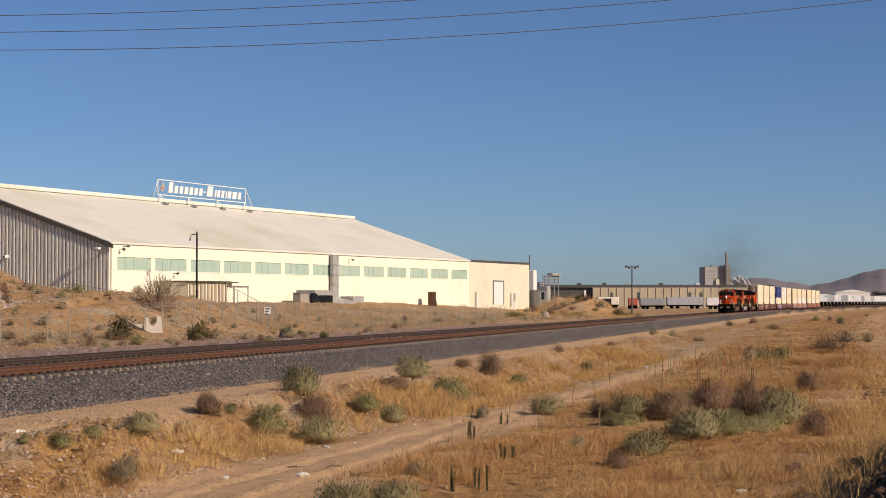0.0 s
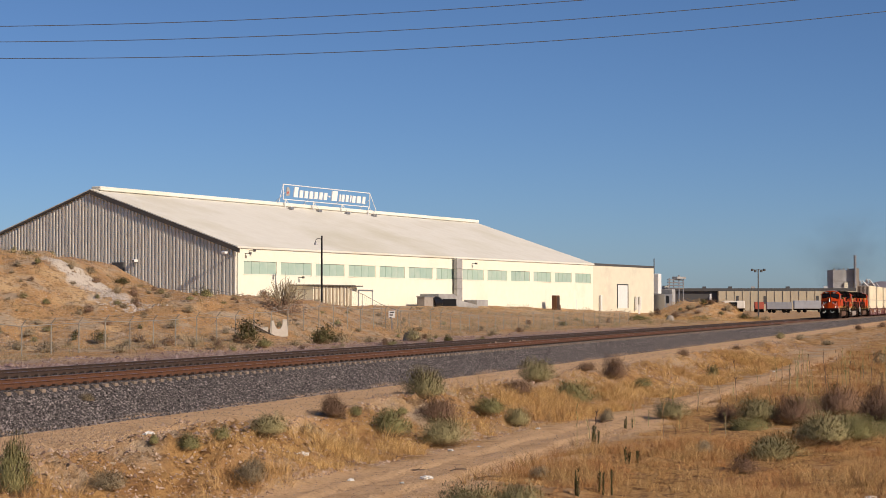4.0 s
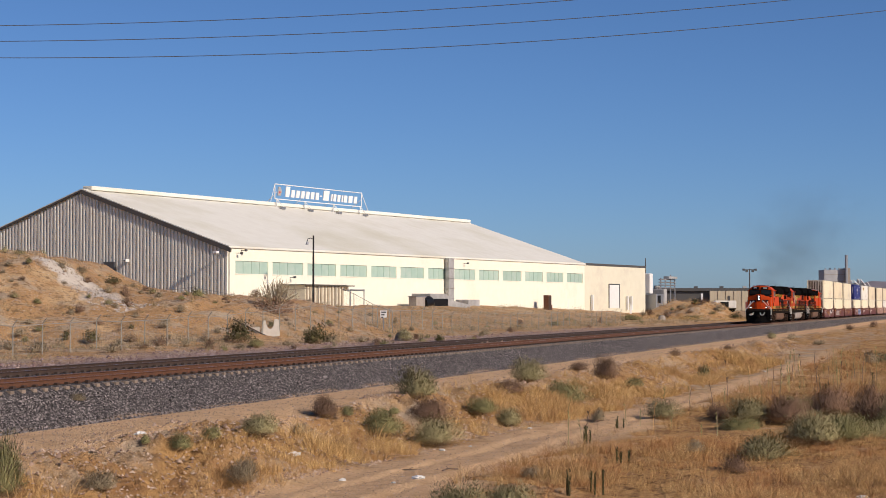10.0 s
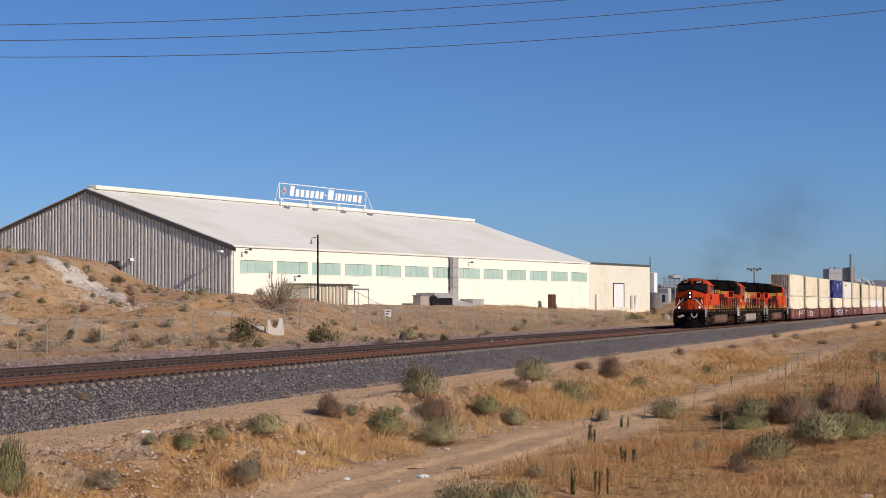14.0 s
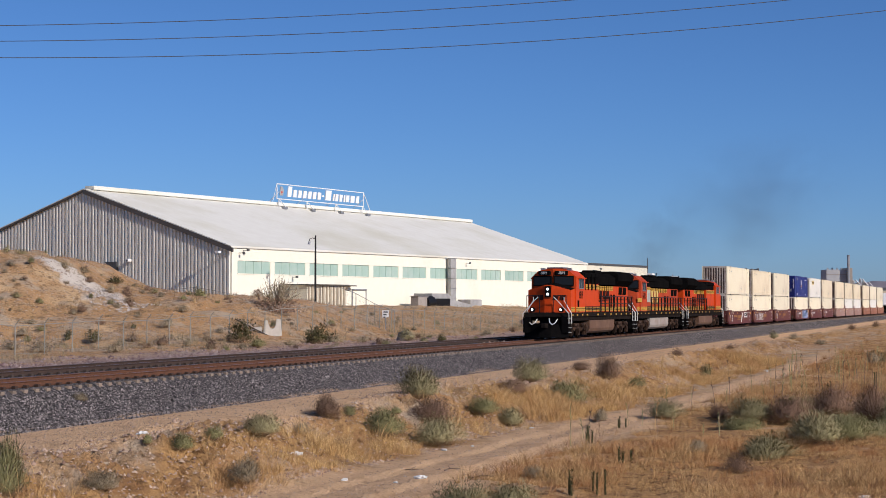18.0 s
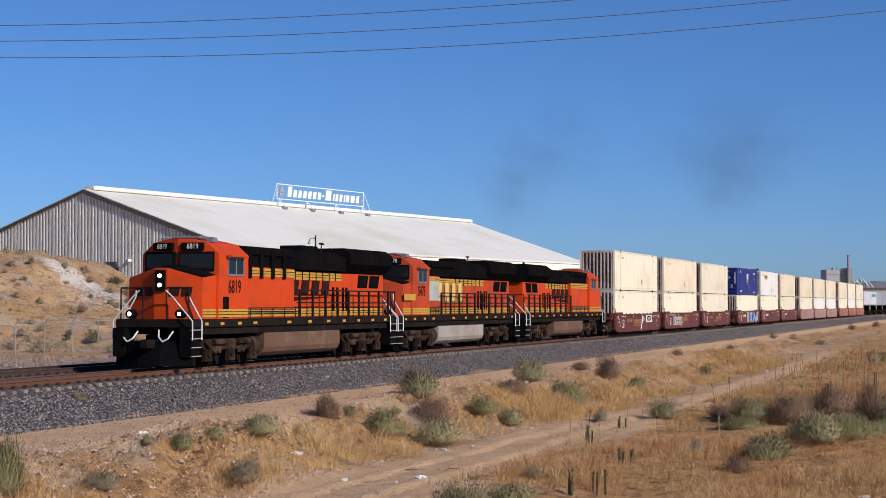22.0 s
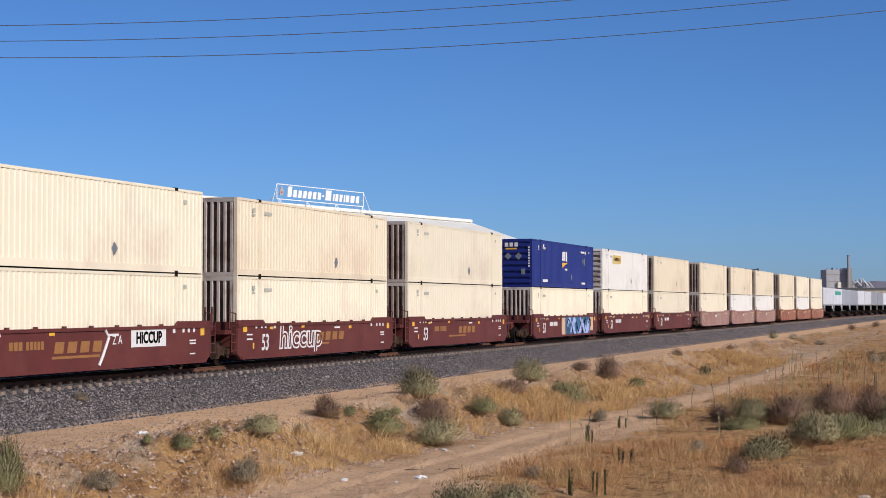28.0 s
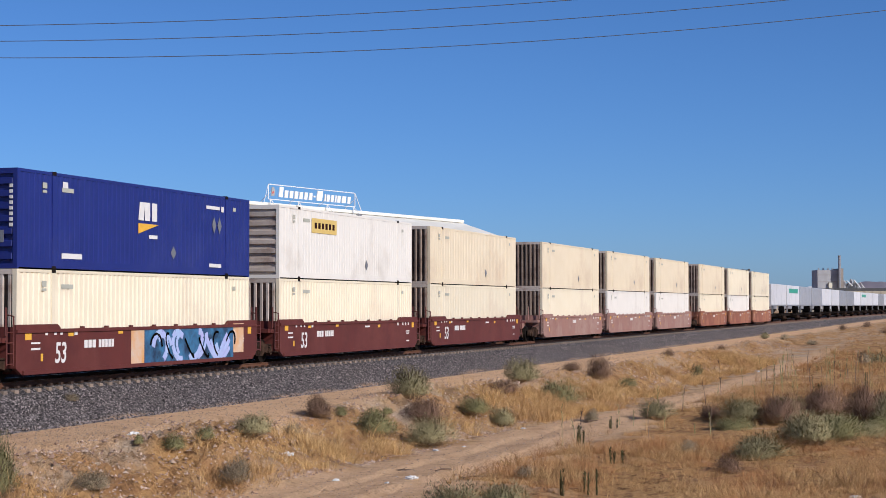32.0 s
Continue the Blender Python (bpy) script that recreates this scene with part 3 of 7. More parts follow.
def build_gable_fittings():
    for y, z, m, w, h, d in ((20.9, 7.5, DARK, 2.2, 1.7, 0.35), (17.6, 8.5, WHITE, 0.5, 0.4, 0.8), (24.6, 7.7, WHITE, 1.1, 0.8, 0.5)):
        o = thing("gable_vent", "box vent mounted on the ribbed gable", "vent", on_shed(-0.25, y, z), group="gable vents")
        boxes("housing", [(-d, 0.0, -w / 2, w / 2, -h / 2, h / 2)], m, o, bevel=0.05)
        boxes("louvre", [(-d - 0.03, -d, -w / 2 + 0.1, w / 2 - 0.1, -h / 2 + 0.1, h / 2 - 0.1)], DARK, o)
    o = thing("gable_lamp", "pair of lamp arms high on the gable corner", "lamp", on_shed(-0.25, 1.1, 8.9))
    for dy in (-0.16, 0.16):
        bm = bmesh.new()
        tube(bm, (0, dy, 0), (-1.5, dy, 0.45), 0.05, sides=6)
        part("arm", bm, GREY, o)
    boxes("head", [(-1.75, -1.1, -0.34, 0.34, 0.32, 0.66)], WHITE, o, bevel=0.06)
    for y in (44.0, 47.5):
        o = thing("down_pipe", "rain pipe on the ribbed gable", "pipe", on_shed(-0.18, y, 0), group="gable pipes")
        boxes("pipe", [(-0.3, 0.0, -0.12, 0.12, 4.5, 10.8)], DARK, o)


build_gable_fittings()


# ---- the train: each vehicle's x runs back along the train, its near side at -y ----
ORANGE = mat("orange_paint", (0.55, 0.058, 0.003), (0.49, 0.050, 0.003), 1.5, 0.5, 0, 0, c3=(0.34, 0.042, 0.008), s3=0.6, amount=0.38, spec=0.12)
ORANGE_OLD = mat("faded_orange_paint", (0.46, 0.058, 0.012), (0.40, 0.050, 0.010), 1.5, 0.55, 0, 0, c3=(0.28, 0.045, 0.016), s3=0.6, amount=0.44, spec=0.12)
YELLOW = mat("yellow_stripe", (0.55, 0.31, 0.02), (0.45, 0.25, 0.02), 2.5, 0.5, 0, 0, c3=(0.26, 0.14, 0.02), s3=1.2, amount=0.35)
SOOT = mat("sooty_black", (0.004, 0.004, 0.0045), (0.009, 0.008, 0.0075), 1.2, 0.9, 0, 0.05, spec=0.0)
FRAME = mat("dusty_dark_frame", (0.010, 0.008, 0.007), (0.022, 0.017, 0.014), 2, 0.9, spec=0.02)
TRUCK = mat("dusty_brown_truck", (0.030, 0.017, 0.011), (0.008, 0.005, 0.004), 3, 0.9, 0, 0.2, c3=(0.085, 0.05, 0.032), s3=1.3, amount=0.42, spec=0.1)
TANK = mat("dusty_brown_tank", (0.14, 0.072, 0.038), (0.10, 0.052, 0.028), 1.2, 0.75, 0, 0.05, c3=(0.21, 0.125, 0.072), s3=0.8, amount=0.36)
TANK_GREY = mat("dusty_grey_tank", (0.36, 0.31, 0.27), (0.3, 0.26, 0.22), 1.2, 0.75, 0, 0.05, c3=(0.26, 0.19, 0.14), s3=0.8, amount=0.4)
GLASS = mat("dark_cab_glass", (0.008, 0.009, 0.012), (0.011, 0.012, 0.015), 1, 0.08, 0, 0, spec=0.22)
LAMP = glow("lit_headlight", (1.0, 0.93, 0.78), 4.0)
CREAM = mat("cream_container", (0.76, 0.685, 0.50), (0.72, 0.64, 0.45), 0.7, 0.5, 0, 0, c3=(0.60, 0.49, 0.36), s3=0.3, amount=0.36, spread=0.05)
CREAM_TAN = mat("tan_container", (0.735, 0.635, 0.445), (0.69, 0.59, 0.40), 0.7, 0.5, 0, 0, c3=(0.58, 0.46, 0.31), s3=0.3, amount=0.36)
CREAM_RAW = mat("white_container", (0.76, 0.725, 0.64), (0.71, 0.675, 0.59), 0.7, 0.5, 0, 0, c3=(0.55, 0.50, 0.42), s3=0.35, amount=0.33)
NAVY = mat("navy_container", (0.016, 0.024, 0.17), (0.013, 0.02, 0.145), 0.9, 0.42, 0, 0, c3=(0.03, 0.04, 0.19), s3=0.4, amount=0.35)
END_DARK = mat("rust_brown_end", (0.10, 0.055, 0.035), (0.05, 0.03, 0.022), 1.4, 0.7, 0, 0, c3=(0.26, 0.19, 0.13), s3=1.2, amount=0.4, spread=0.3)
END_GREY = mat("grey_stained_end", (0.52, 0.46, 0.39), (0.40, 0.33, 0.27), 1.4, 0.7, 0, 0, c3=(0.2, 0.12, 0.08), s3=1.0, amount=0.42, spread=0.15)
END_RIB = mat("stained_end_rib", (0.34, 0.27, 0.205), (0.24, 0.175, 0.125), 1.4, 0.7, 0, 0, c3=(0.12, 0.07, 0.045), s3=1.0, amount=0.42, spread=0.2)
OXIDE = mat("oxide_red_car", (0.108, 0.021, 0.014), (0.08, 0.016, 0.011), 1.2, 0.65, 0, 0, c3=(0.13, 0.034, 0.023), s3=0.5, amount=0.4)
FADED = mat("faded_brown_car", (0.30, 0.165, 0.125), (0.25, 0.13, 0.10), 1.2, 0.75, 0, 0, c3=(0.35, 0.24, 0.19), s3=0.5, amount=0.4)
RUSTY = mat("rusty_brown_car", (0.24, 0.085, 0.045), (0.18, 0.065, 0.04), 1.2, 0.8, 0, 0, c3=(0.36, 0.16, 0.08), s3=0.5, amount=0.42)
INK = mat("maroon_black_lettering", (0.02, 0.007, 0.006), (0.03, 0.010, 0.008), 4, 0.8, spec=0.1)
CHALK = mat("white_lettering", (0.72, 0.70, 0.66), (0.62, 0.6, 0.56), 4, 0.6)
GOLD = mat("dull_gold_lettering", (0.30, 0.14, 0.035), (0.24, 0.11, 0.03), 4, 0.6)
SAFETY = mat("safety_yellow", (0.75, 0.42, 0.03), (0.65, 0.36, 0.03), 4, 0.5)
OCHRE = mat("dull_ochre_paint", (0.30, 0.17, 0.02), (0.24, 0.14, 0.02), 3, 0.6)
BUTTER = mat("pale_yellow_paint", (0.66, 0.50, 0.16), (0.60, 0.42, 0.10), 3, 0.55)
PUTTY = mat("putty_paint", (0.42, 0.42, 0.34), (0.37, 0.37, 0.30), 2, 0.7)


def text_part(name, words, size, material, parent, m, squeeze=1.0, shear=0.0, label="", bold=0.0):
    """Raised lettering; m stands at the middle of the words, which face its +z."""
    c = bpy.data.curves.new(name, "FONT")
    c.body, c.size, c.align_x, c.align_y, c.extrude, c.shear, c.offset, c.resolution_u = words, size, "CENTER", "CENTER", 0.004, shear, bold, 3
    ob = new(name, c)
    me = bpy.data.meshes.new_from_object(ob.evaluated_get(bpy.context.evaluated_depsgraph_get()))
    bpy.data.objects.remove(ob)
    bpy.data.curves.remove(c)
    me.name = name
    me.materials.append(material)
    me.transform(Matrix.Diagonal((squeeze, 1, 1, 1)))
    return part(name, me, None, parent, label, m)


def near(x, z, y=-1.5):
    """A pose on a vehicle's near side for lettering."""
    return pose(x, y, z, 90, 0, 0)


def slanted_marks(name, x, z, y, w, h, material, parent, n=4, lean=0.25, label="", fill=0.68):
    """A row of plain slanted blocks in place of a name."""
    step = w / n
    s = 1 if y < 0 else -1
    for i in range(n):
        bm = bmesh.new()
        a, e = x - w / 2 + i * step, step * fill
        prism(bm, [(a, z - h / 2), (a + e, z - h / 2), (a + e + s * h * lean, z + h / 2), (a + s * h * lean, z + h / 2)], y - 0.012, y + 0.012)
        part(name, bm, material, parent, label)


TIMES = [0, 3, 6, 10, 13, 17, 19, 22, 23, 28, 30, 32]
REF = [346, 309.5, 271.5, 219.6, 180.9, 128.9, 102.4, 61.8, 48.3, -21.85, -49.4, -77.8]
MOVING = []
WHEELS = []                          # wheelset, its radius, its place on the truck, way round


def ref(t):
    """Where the train's mark is at t seconds: a smooth line through the known places."""
    h = np.diff(TIMES)
    d = np.diff(REF) / h
    m = np.concatenate([[d[0]], (d[:-1] * h[1:] + d[1:] * h[:-1]) / (h[1:] + h[:-1]), [d[-1]]])
    i = min(max(int(np.searchsorted(TIMES, t)) - 1, 0), len(h) - 1)
    s = (t - TIMES[i]) / h[i]
    return REF[i] * (1 + 2 * s) * (1 - s) ** 2 + h[i] * m[i] * s * (1 - s) ** 2 + REF[i + 1] * s * s * (3 - 2 * s) + h[i] * m[i + 1] * s * s * (s - 1)


def rolls(ob, offset, z=0.0, turned=0.0):
    """Let ob run with the train, its middle offset metres behind the mark."""
    MOVING.append((ob, offset, z, turned))
    ob.matrix_basis = along(ref(0) + offset, W1, z, turned)
    return ob


def disc(bm, x, y0, y1, z, r, sides=20):
    tube(bm, (x, y0, z), (x, y1, z), r, sides=sides)


def wheel_mesh(r):
    bm = bmesh.new()
    for s in (-1, 1):
        disc(bm, 0, s * 0.68, s * 0.81, 0, r)
        disc(bm, 0, s * 0.66, s * 0.69, 0, r + 0.03)
        disc(bm, 0, s * 0.81, s * 0.84, 0, r * 0.45, 12)
    disc(bm, 0, -0.7, 0.7, 0, 0.09, 10)
    return mesh_of("wheelset", bm, FRAME)


WHEEL_BIG, WHEEL_SMALL = wheel_mesh(0.53), wheel_mesh(0.45)


def loco_truck(parent, x, flip):
    bm = bmesh.new()
    for s in (-1, 1):
        y0, y1 = sorted((s * 0.98, s * 1.2))
        prism(bm, [(-2.5, 0.78), (-2.3, 0.98), (-1.3, 1.02), (-1.0, 0.86), (-0.7, 1.0), (0.7, 1.0), (1.0, 0.86), (1.3, 1.02), (2.3, 0.98), (2.5, 0.78),
                   (2.1, 0.62), (1.5, 0.60), (1.1, 0.55), (0.6, 0.62), (-0.6, 0.62), (-1.1, 0.55), (-1.5, 0.60), (-2.1, 0.62)], y0, y1)
        for ax in (-1.9, 0, 1.9):
            prism(bm, [(ax - 0.30, 0.22), (ax + 0.30, 0.22), (ax + 0.22, 0.64), (ax - 0.22, 0.64)], s * 1.13, s * 1.28)
            disc(bm, ax, s * 1.2, s * 1.33, 0.5, 0.16, 10)
        for ax in (-1.0, 1.0):
            tube(bm, (ax - 0.18, s * 1.15, 0.5), (ax - 0.18, s * 1.15, 0.95), 0.09)
            tube(bm, (ax + 0.18, s * 1.15, 0.5), (ax + 0.18, s * 1.15, 0.95), 0.09)
            tube(bm, (ax - 0.5, s * 1.26, 0.9), (ax + 0.5, s * 1.26, 0.9), 0.11)
        tube(bm, (-2.2, s * 1.25, 0.9), (-1.5, s * 1.28, 0.5), 0.05)
        tube(bm, (2.2, s * 1.25, 0.9), (1.5, s * 1.28, 0.5), 0.05)
    t = part("truck", bm, TRUCK, parent, "dusty brown cast truck frame", m=pose(x, 0, 0))
    for ax in (-1.9, 0, 1.9):
        WHEELS.append((part("wheelset", WHEEL_BIG, None, t, m=pose(ax, 0, 0.53)), 0.53, ax, flip))
    return t


LENGTHS = ((-11.0, -10.15, -9.42, -8.8, -7.3, -4.85, -3.1, -0.9, 3.3, 9.35, 10.15, 11.0), (-11.35, -10.5, -9.9, -9.3, -8.25, -5.85, -3.85, -1.15, 3.55, 9.7, 10.5, 11.35))


def build_loco(label, paint, tank, number, heritage, lit=False, way=1):
    o = thing("locomotive", label, "locomotive", group="locomotives of the train")
    case = -3.1 if heritage else -0.9
    # frame and deck
    bm = bmesh.new()
    box(bm, -9.9, 9.9, -1.5, 1.5, 1.42, 1.72, 0.02)
    box(bm, -9.0, 9.0, -1.42, 1.42, 1.18, 1.42)
    for x in (-8.2, -6.6, -5.0, 5.0, 6.6, 8.2):
        box(bm, x - 0.25, x + 0.25, -0.7, 0.7, 0.75, 1.2)
    # dark box added to fill in the shade between frame and trucks
    box(bm, -9.4, 9.4, -0.55, 0.55, 0.5, 1.18)
    part("frame", bm, FRAME, o, "dusty dark grey frame with dark fill for the shade below")
    for s in (-1, 1):
        for x in (-8.8, -7.1, -5.6, -4.3, -1.6, 0.2, 2.0, 3.6, 5.3, 7.0, 8.6):
            boxes("marker", [(x - 0.15, x + 0.15, s * 1.508 - 0.008, s * 1.508 + 0.008, 1.5, 1.6)], YELLOW, o)
    # wide nose: flat sides, front with a middle ridge, roof falling forward
    bm = bmesh.new()
    ring = [(-9.04, -1.42), (-9.40, -0.24), (-9.40, 0.24), (-9.04, 1.42)]
    lo = [bm.verts.new((x, y, 1.72)) for x, y in ring]
    hi = [bm.verts.new((x + 0.05, y, 3.16 if abs(y) > 1 else 3.5)) for x, y in ring]
    bl, br = bm.verts.new((-7.3, -1.42, 1.72)), bm.verts.new((-7.3, 1.42, 1.72))
    tl, tr = bm.verts.new((-7.3, -1.42, 3.28)), bm.verts.new((-7.3, 1.42, 3.28))
    ml, mr = bm.verts.new((-7.3, -0.32, 3.66)), bm.verts.new((-7.3, 0.32, 3.66))
    for i in range(3):
        bm.faces.new((lo[i], lo[i + 1], hi[i + 1], hi[i]))
    bm.faces.new((lo[0], hi[0], tl, bl)), bm.faces.new((lo[3], br, tr, hi[3]))
    for f in (bm.faces.new((hi[0], hi[1], ml, tl)), bm.faces.new((hi[1], hi[2], mr, ml)), bm.faces.new((hi[2], hi[3], tr, mr))):
        f.material_index = 1
    bm.faces.new((bl, tl, ml, mr, tr, br)), bm.faces.new((lo[0], bl, br, lo[3], lo[2], lo[1]))
    bmesh.ops.recalc_face_normals(bm, faces=bm.faces[:])
    part("nose", bm, [paint, SOOT], o, "orange nose with black anti-glare top")
    if not heritage:
        for s in (-1, 1):
            for k in range(2):
                bm = bmesh.new()
                prism(bm, [(0.32 + 0.44 * k, 2.52), (0.66 + 0.44 * k, 2.52), (0.72 + 0.44 * k, 2.84), (0.38 + 0.44 * k, 2.84)], -0.012, 0.012)
                part("nose_logo", bm, INK, o, m=pose(-9.47, 0, 0, 0, 0, s * 73))
    # cab
    bm = bmesh.new()
    prof = [(-1.5, 1.72), (1.5, 1.72), (1.5, 4.02), (1.05, 4.42), (0.4, 4.56), (-0.4, 4.56), (-1.05, 4.42), (-1.5, 4.02)]

    def lean(y, z):
        return -8.0 + 0.24 * max(0, (z - 2.9)) / 1.6 + 0.29 * abs(y)
    a = [bm.verts.new((lean(y, z), y, z)) for y, z in prof]
    b = [bm.verts.new((-4.85, y, z)) for y, z in prof]
    mt, mb = bm.verts.new((lean(0, 4.56), 0, 4.56)), bm.verts.new((lean(0, 1.72), 0, 1.72))
    bm.faces.new((mb, a[1], a[2], a[3], a[4], mt)), bm.faces.new((mb, mt, a[5], a[6], a[7], a[0]))
    bm.faces.new((mt, a[4], a[5])), bm.faces.new((mb, a[0], a[1]))
    bm.faces.new(b[::-1])
    for i in range(8):
        bm.faces.new((a[i], b[i], b[(i + 1) % 8], a[(i + 1) % 8]))
    bmesh.ops.recalc_face_normals(bm, faces=bm.faces[:])
    cab = part("cab", bm, paint, o, "orange crew cab")
    for s in (-1, 1):
        y0, y1 = sorted((s * 0.14, s * 1.34))
        turn = pose(-7.88, 0, 0, 0, 0, -s * 16.2)
        w = boxes("windshield", [(-0.045, 0.2, y0, y1, 3.52, 4.02)], GLASS, cab, "dark windshield pane", m=turn)
        boxes("windshield_frame", [(-0.06, 0.15, y0 - 0.06, y1 + 0.06, 3.42, 3.52), (-0.03, 0.2, y0 - 0.06, y1 + 0.06, 4.02, 4.1),
                                   (-0.055, 0.15, y0 - 0.06, y0, 3.52, 4.02), (-0.055, 0.15, y1, y1 + 0.06, 3.52, 4.02)], SOOT, w)
        yy0, yy1 = sorted((s * 1.485, s * 1.512))
        sw = boxes("side_window", [(-6.6, -5.35, yy0, yy1, 3.32, 3.9)], GLASS, cab, "dark sliding side window")
        y2, y3 = sorted((s * 1.50, s * 1.535))
        boxes("window_frame", [(-6.66, -6.6, y2, y3, 3.26, 3.96), (-5.35, -5.29, y2, y3, 3.26, 3.96), (-6.6, -5.35, y2, y3, 3.26, 3.32), (-6.6, -5.35, y2, y3, 3.9, 3.96), (-6.0, -5.92, y2, y3, 3.32, 3.9)], GREY, sw)
        boxes("sun_visor", [(-6.8, -5.3, *sorted((s * 1.53, s * 1.72)), 3.93, 3.99)], paint, cab)
        boxes("cab_door", [(-7.05, -6.55, *sorted((s * 1.495, s * 1.506)), 1.75, 2.5)], SOOT if s < 0 and not heritage else paint, cab)
    for s in (-1, 1):
        tilt = pose(-7.66, s * 0.56, 0, 0, 0, -s * 14)
        nb = boxes("number_board", [(-0.16, 0.4, -0.42, 0.42, 4.14, 4.42)], SOOT, cab, "black number board", bevel=0.03, m=tilt)
        if number:
            text_part("road_number", number, 0.26, CHALK, nb, pose(-0.168, 0, 4.28, 90, 0, -90), 0.85)
    if number:
        for s in (-1, 1):
            text_part("road_number", number, 0.66, INK, cab, pose(-6.05, s * 1.507, 2.84, 90, 0, 0 if s < 0 else 180), 0.84, bold=0.012)
    boxes("roof_unit", [(-7.0, -5.6, -0.6, 0.6, 4.56, 4.68)], GREY, cab, "pale air conditioner on the cab roof", bevel=0.06)
    for y in (-0.9, 0.9):
        boxes("roof_beacon", [(-6.9, -6.5, y - 0.12, y + 0.12, 4.46, 4.62)], GREY, cab)
    # headlights and ditch lights
    hl = boxes("headlight", [(-9.46, -9.38, -0.19, 0.19, 2.70, 3.42)], SOOT, o, "black headlight housing")
    for z in (2.90, 3.22):
        bm = bmesh.new()
        tube(bm, (-9.50, 0, z), (-9.43, 0, z), 0.075, sides=14)
        part("lamp", bm, LAMP if lit else GREY, hl, "lit round headlamp" if lit else "unlit round headlamp")
    for y in (-0.95, 0.95):
        bm = bmesh.new()
        tube(bm, (-9.95, y, 1.9), (-9.6, y, 1.9), 0.16, sides=14)
        d = part("ditch_light", bm, SOOT, o, "ditch light on the front deck")
        bm = bmesh.new()
        tube(bm, (-9.975, y, 1.9), (-9.94, y, 1.9), 0.07, sides=14)
        part("lamp", bm, LAMP if lit else GREY, d, "lit round lamp" if lit else "unlit round lamp")
    # equipment case behind the cab, then the long hood
    boxes("equipment_case", [(-4.85, case, -1.36, 1.36, 1.72, 3.62)], paint, o, "orange equipment case", bevel=0.03)
    boxes("hood", [(case, 9.35, -1.12, 1.12, 1.72, 3.55)], paint, o, "orange long hood", bevel=0.03)
    bm = bmesh.new()
    prof = [(-1.3, 3.62), (1.3, 3.62), (1.3, 4.15), (0.85, 4.42), (-0.85, 4.42), (-1.3, 4.15)]
    a = [bm.verts.new((-4.83, y, z)) for y, z in prof]
    b = [bm.verts.new((4.3, y, z)) for y, z in prof]
    bm.faces.new(a), bm.faces.new(b[::-1])
    for i in range(6):
        bm.faces.new((a[i], b[i], b[(i + 1) % 6], a[(i + 1) % 6]))
    bmesh.ops.recalc_face_normals(bm, faces=bm.faces[:])
    part("upper_hood", bm, SOOT, o, "sooty black upper hood")
    # radiator cabin with flared wings at the rear
    bm = bmesh.new()
    prof = [(-1.12, 3.55), (1.12, 3.55), (1.52, 3.95), (1.52, 4.38), (1.2, 4.62), (-1.2, 4.62), (-1.52, 4.38), (-1.52, 3.95)]
    a = [bm.verts.new((4.3, y, z)) for y, z in prof]
    b = [bm.verts.new((9.5, y, z)) for y, z in prof]
    bm.faces.new(a), bm.faces.new(b[::-1])
    for i in range(8):
        bm.faces.new((a[i], b[i], b[(i + 1) % 8], a[(i + 1) % 8]))
    bmesh.ops.recalc_face_normals(bm, faces=bm.faces[:])
    part("radiator", bm, SOOT, o, "flared black radiator cabin")
    for s in (-1, 1):
        for x in (6.1, 7.5):
            prism_bm = bmesh.new()
            prism(prism_bm, [(x, 2.95), (x + 1.15, 2.95), (x + 1.35, 3.5), (x + 0.15, 3.5)], *sorted((s * 1.115, s * 1.14)))
            part("grille", prism_bm, SOOT, o, "black air intake screen")
        for x in (3.2, 3.65, 4.3, 4.7):
            boxes("grille", [(x, x + 0.24, *sorted((s * 1.115, s * 1.135)), 1.95, 2.95)], SOOT, o, "black louvred door")
        # yellow stripes and logo blocks
        y0, y1 = sorted((s * 1.125, s * 1.133))
        boxes("stripe", [(case + 0.02, 9.3, y0, y1, 1.78, 2.06)], YELLOW, o, "worn yellow stripe")
        boxes("stripe", [(case + 0.02, 4.25, y0, y1, 3.22, 3.54)], YELLOW, o, "worn yellow stripe")
        c0, c1 = sorted((s * 1.365, s * 1.373))
        boxes("stripe", [(-4.84, case - 0.02, c0, c1, 1.78, 2.06)], YELLOW, o, "worn yellow stripe")
        boxes("stripe", [(-4.84, case - 0.02, c0, c1, 3.28, 3.58)], YELLOW, o, "worn yellow stripe")
        d0, d1 = sorted((s * 1.505, s * 1.512))
        boxes("stripe", [(-7.5, -4.87, d0, d1, 1.78, 2.06)], YELLOW, o, "worn yellow stripe")
        boxes("stripe", [(-9.0, -7.52, *sorted((s * 1.425, s * 1.432)), 1.78, 2.06)], YELLOW, o, "worn yellow stripe")
        for x in (-0.4, 0.25, 0.9, 1.55, 2.2, 2.85, 3.5):
            boxes("rib", [(x, x + 0.04, *sorted((s * 1.13, s * 1.16)), 3.2, 3.56)], FRAME, o)
        if heritage:
            slanted_marks("logo_shadow", -0.83, 2.84, s * 1.137, 3.8, 1.04, OCHRE, o, lean=0.0, label="dull ochre shadow shapes")
            slanted_marks("logo_block", -0.9, 2.87, s * 1.155, 3.8, 0.92, BUTTER, o, lean=0.0, label="pale yellow block shapes", fill=0.5)
            boxes("stripe", [(-9.1, -7.0, *sorted((s * 1.51, s * 1.52)), 2.42, 2.72)], YELLOW, cab, "yellow side flash")
            door = boxes("cabinet_door", [(-4.78, -3.25, *sorted((s * 1.37, s * 1.40)), 2.42, 3.38)], PUTTY, o, "putty-grey replacement panel")
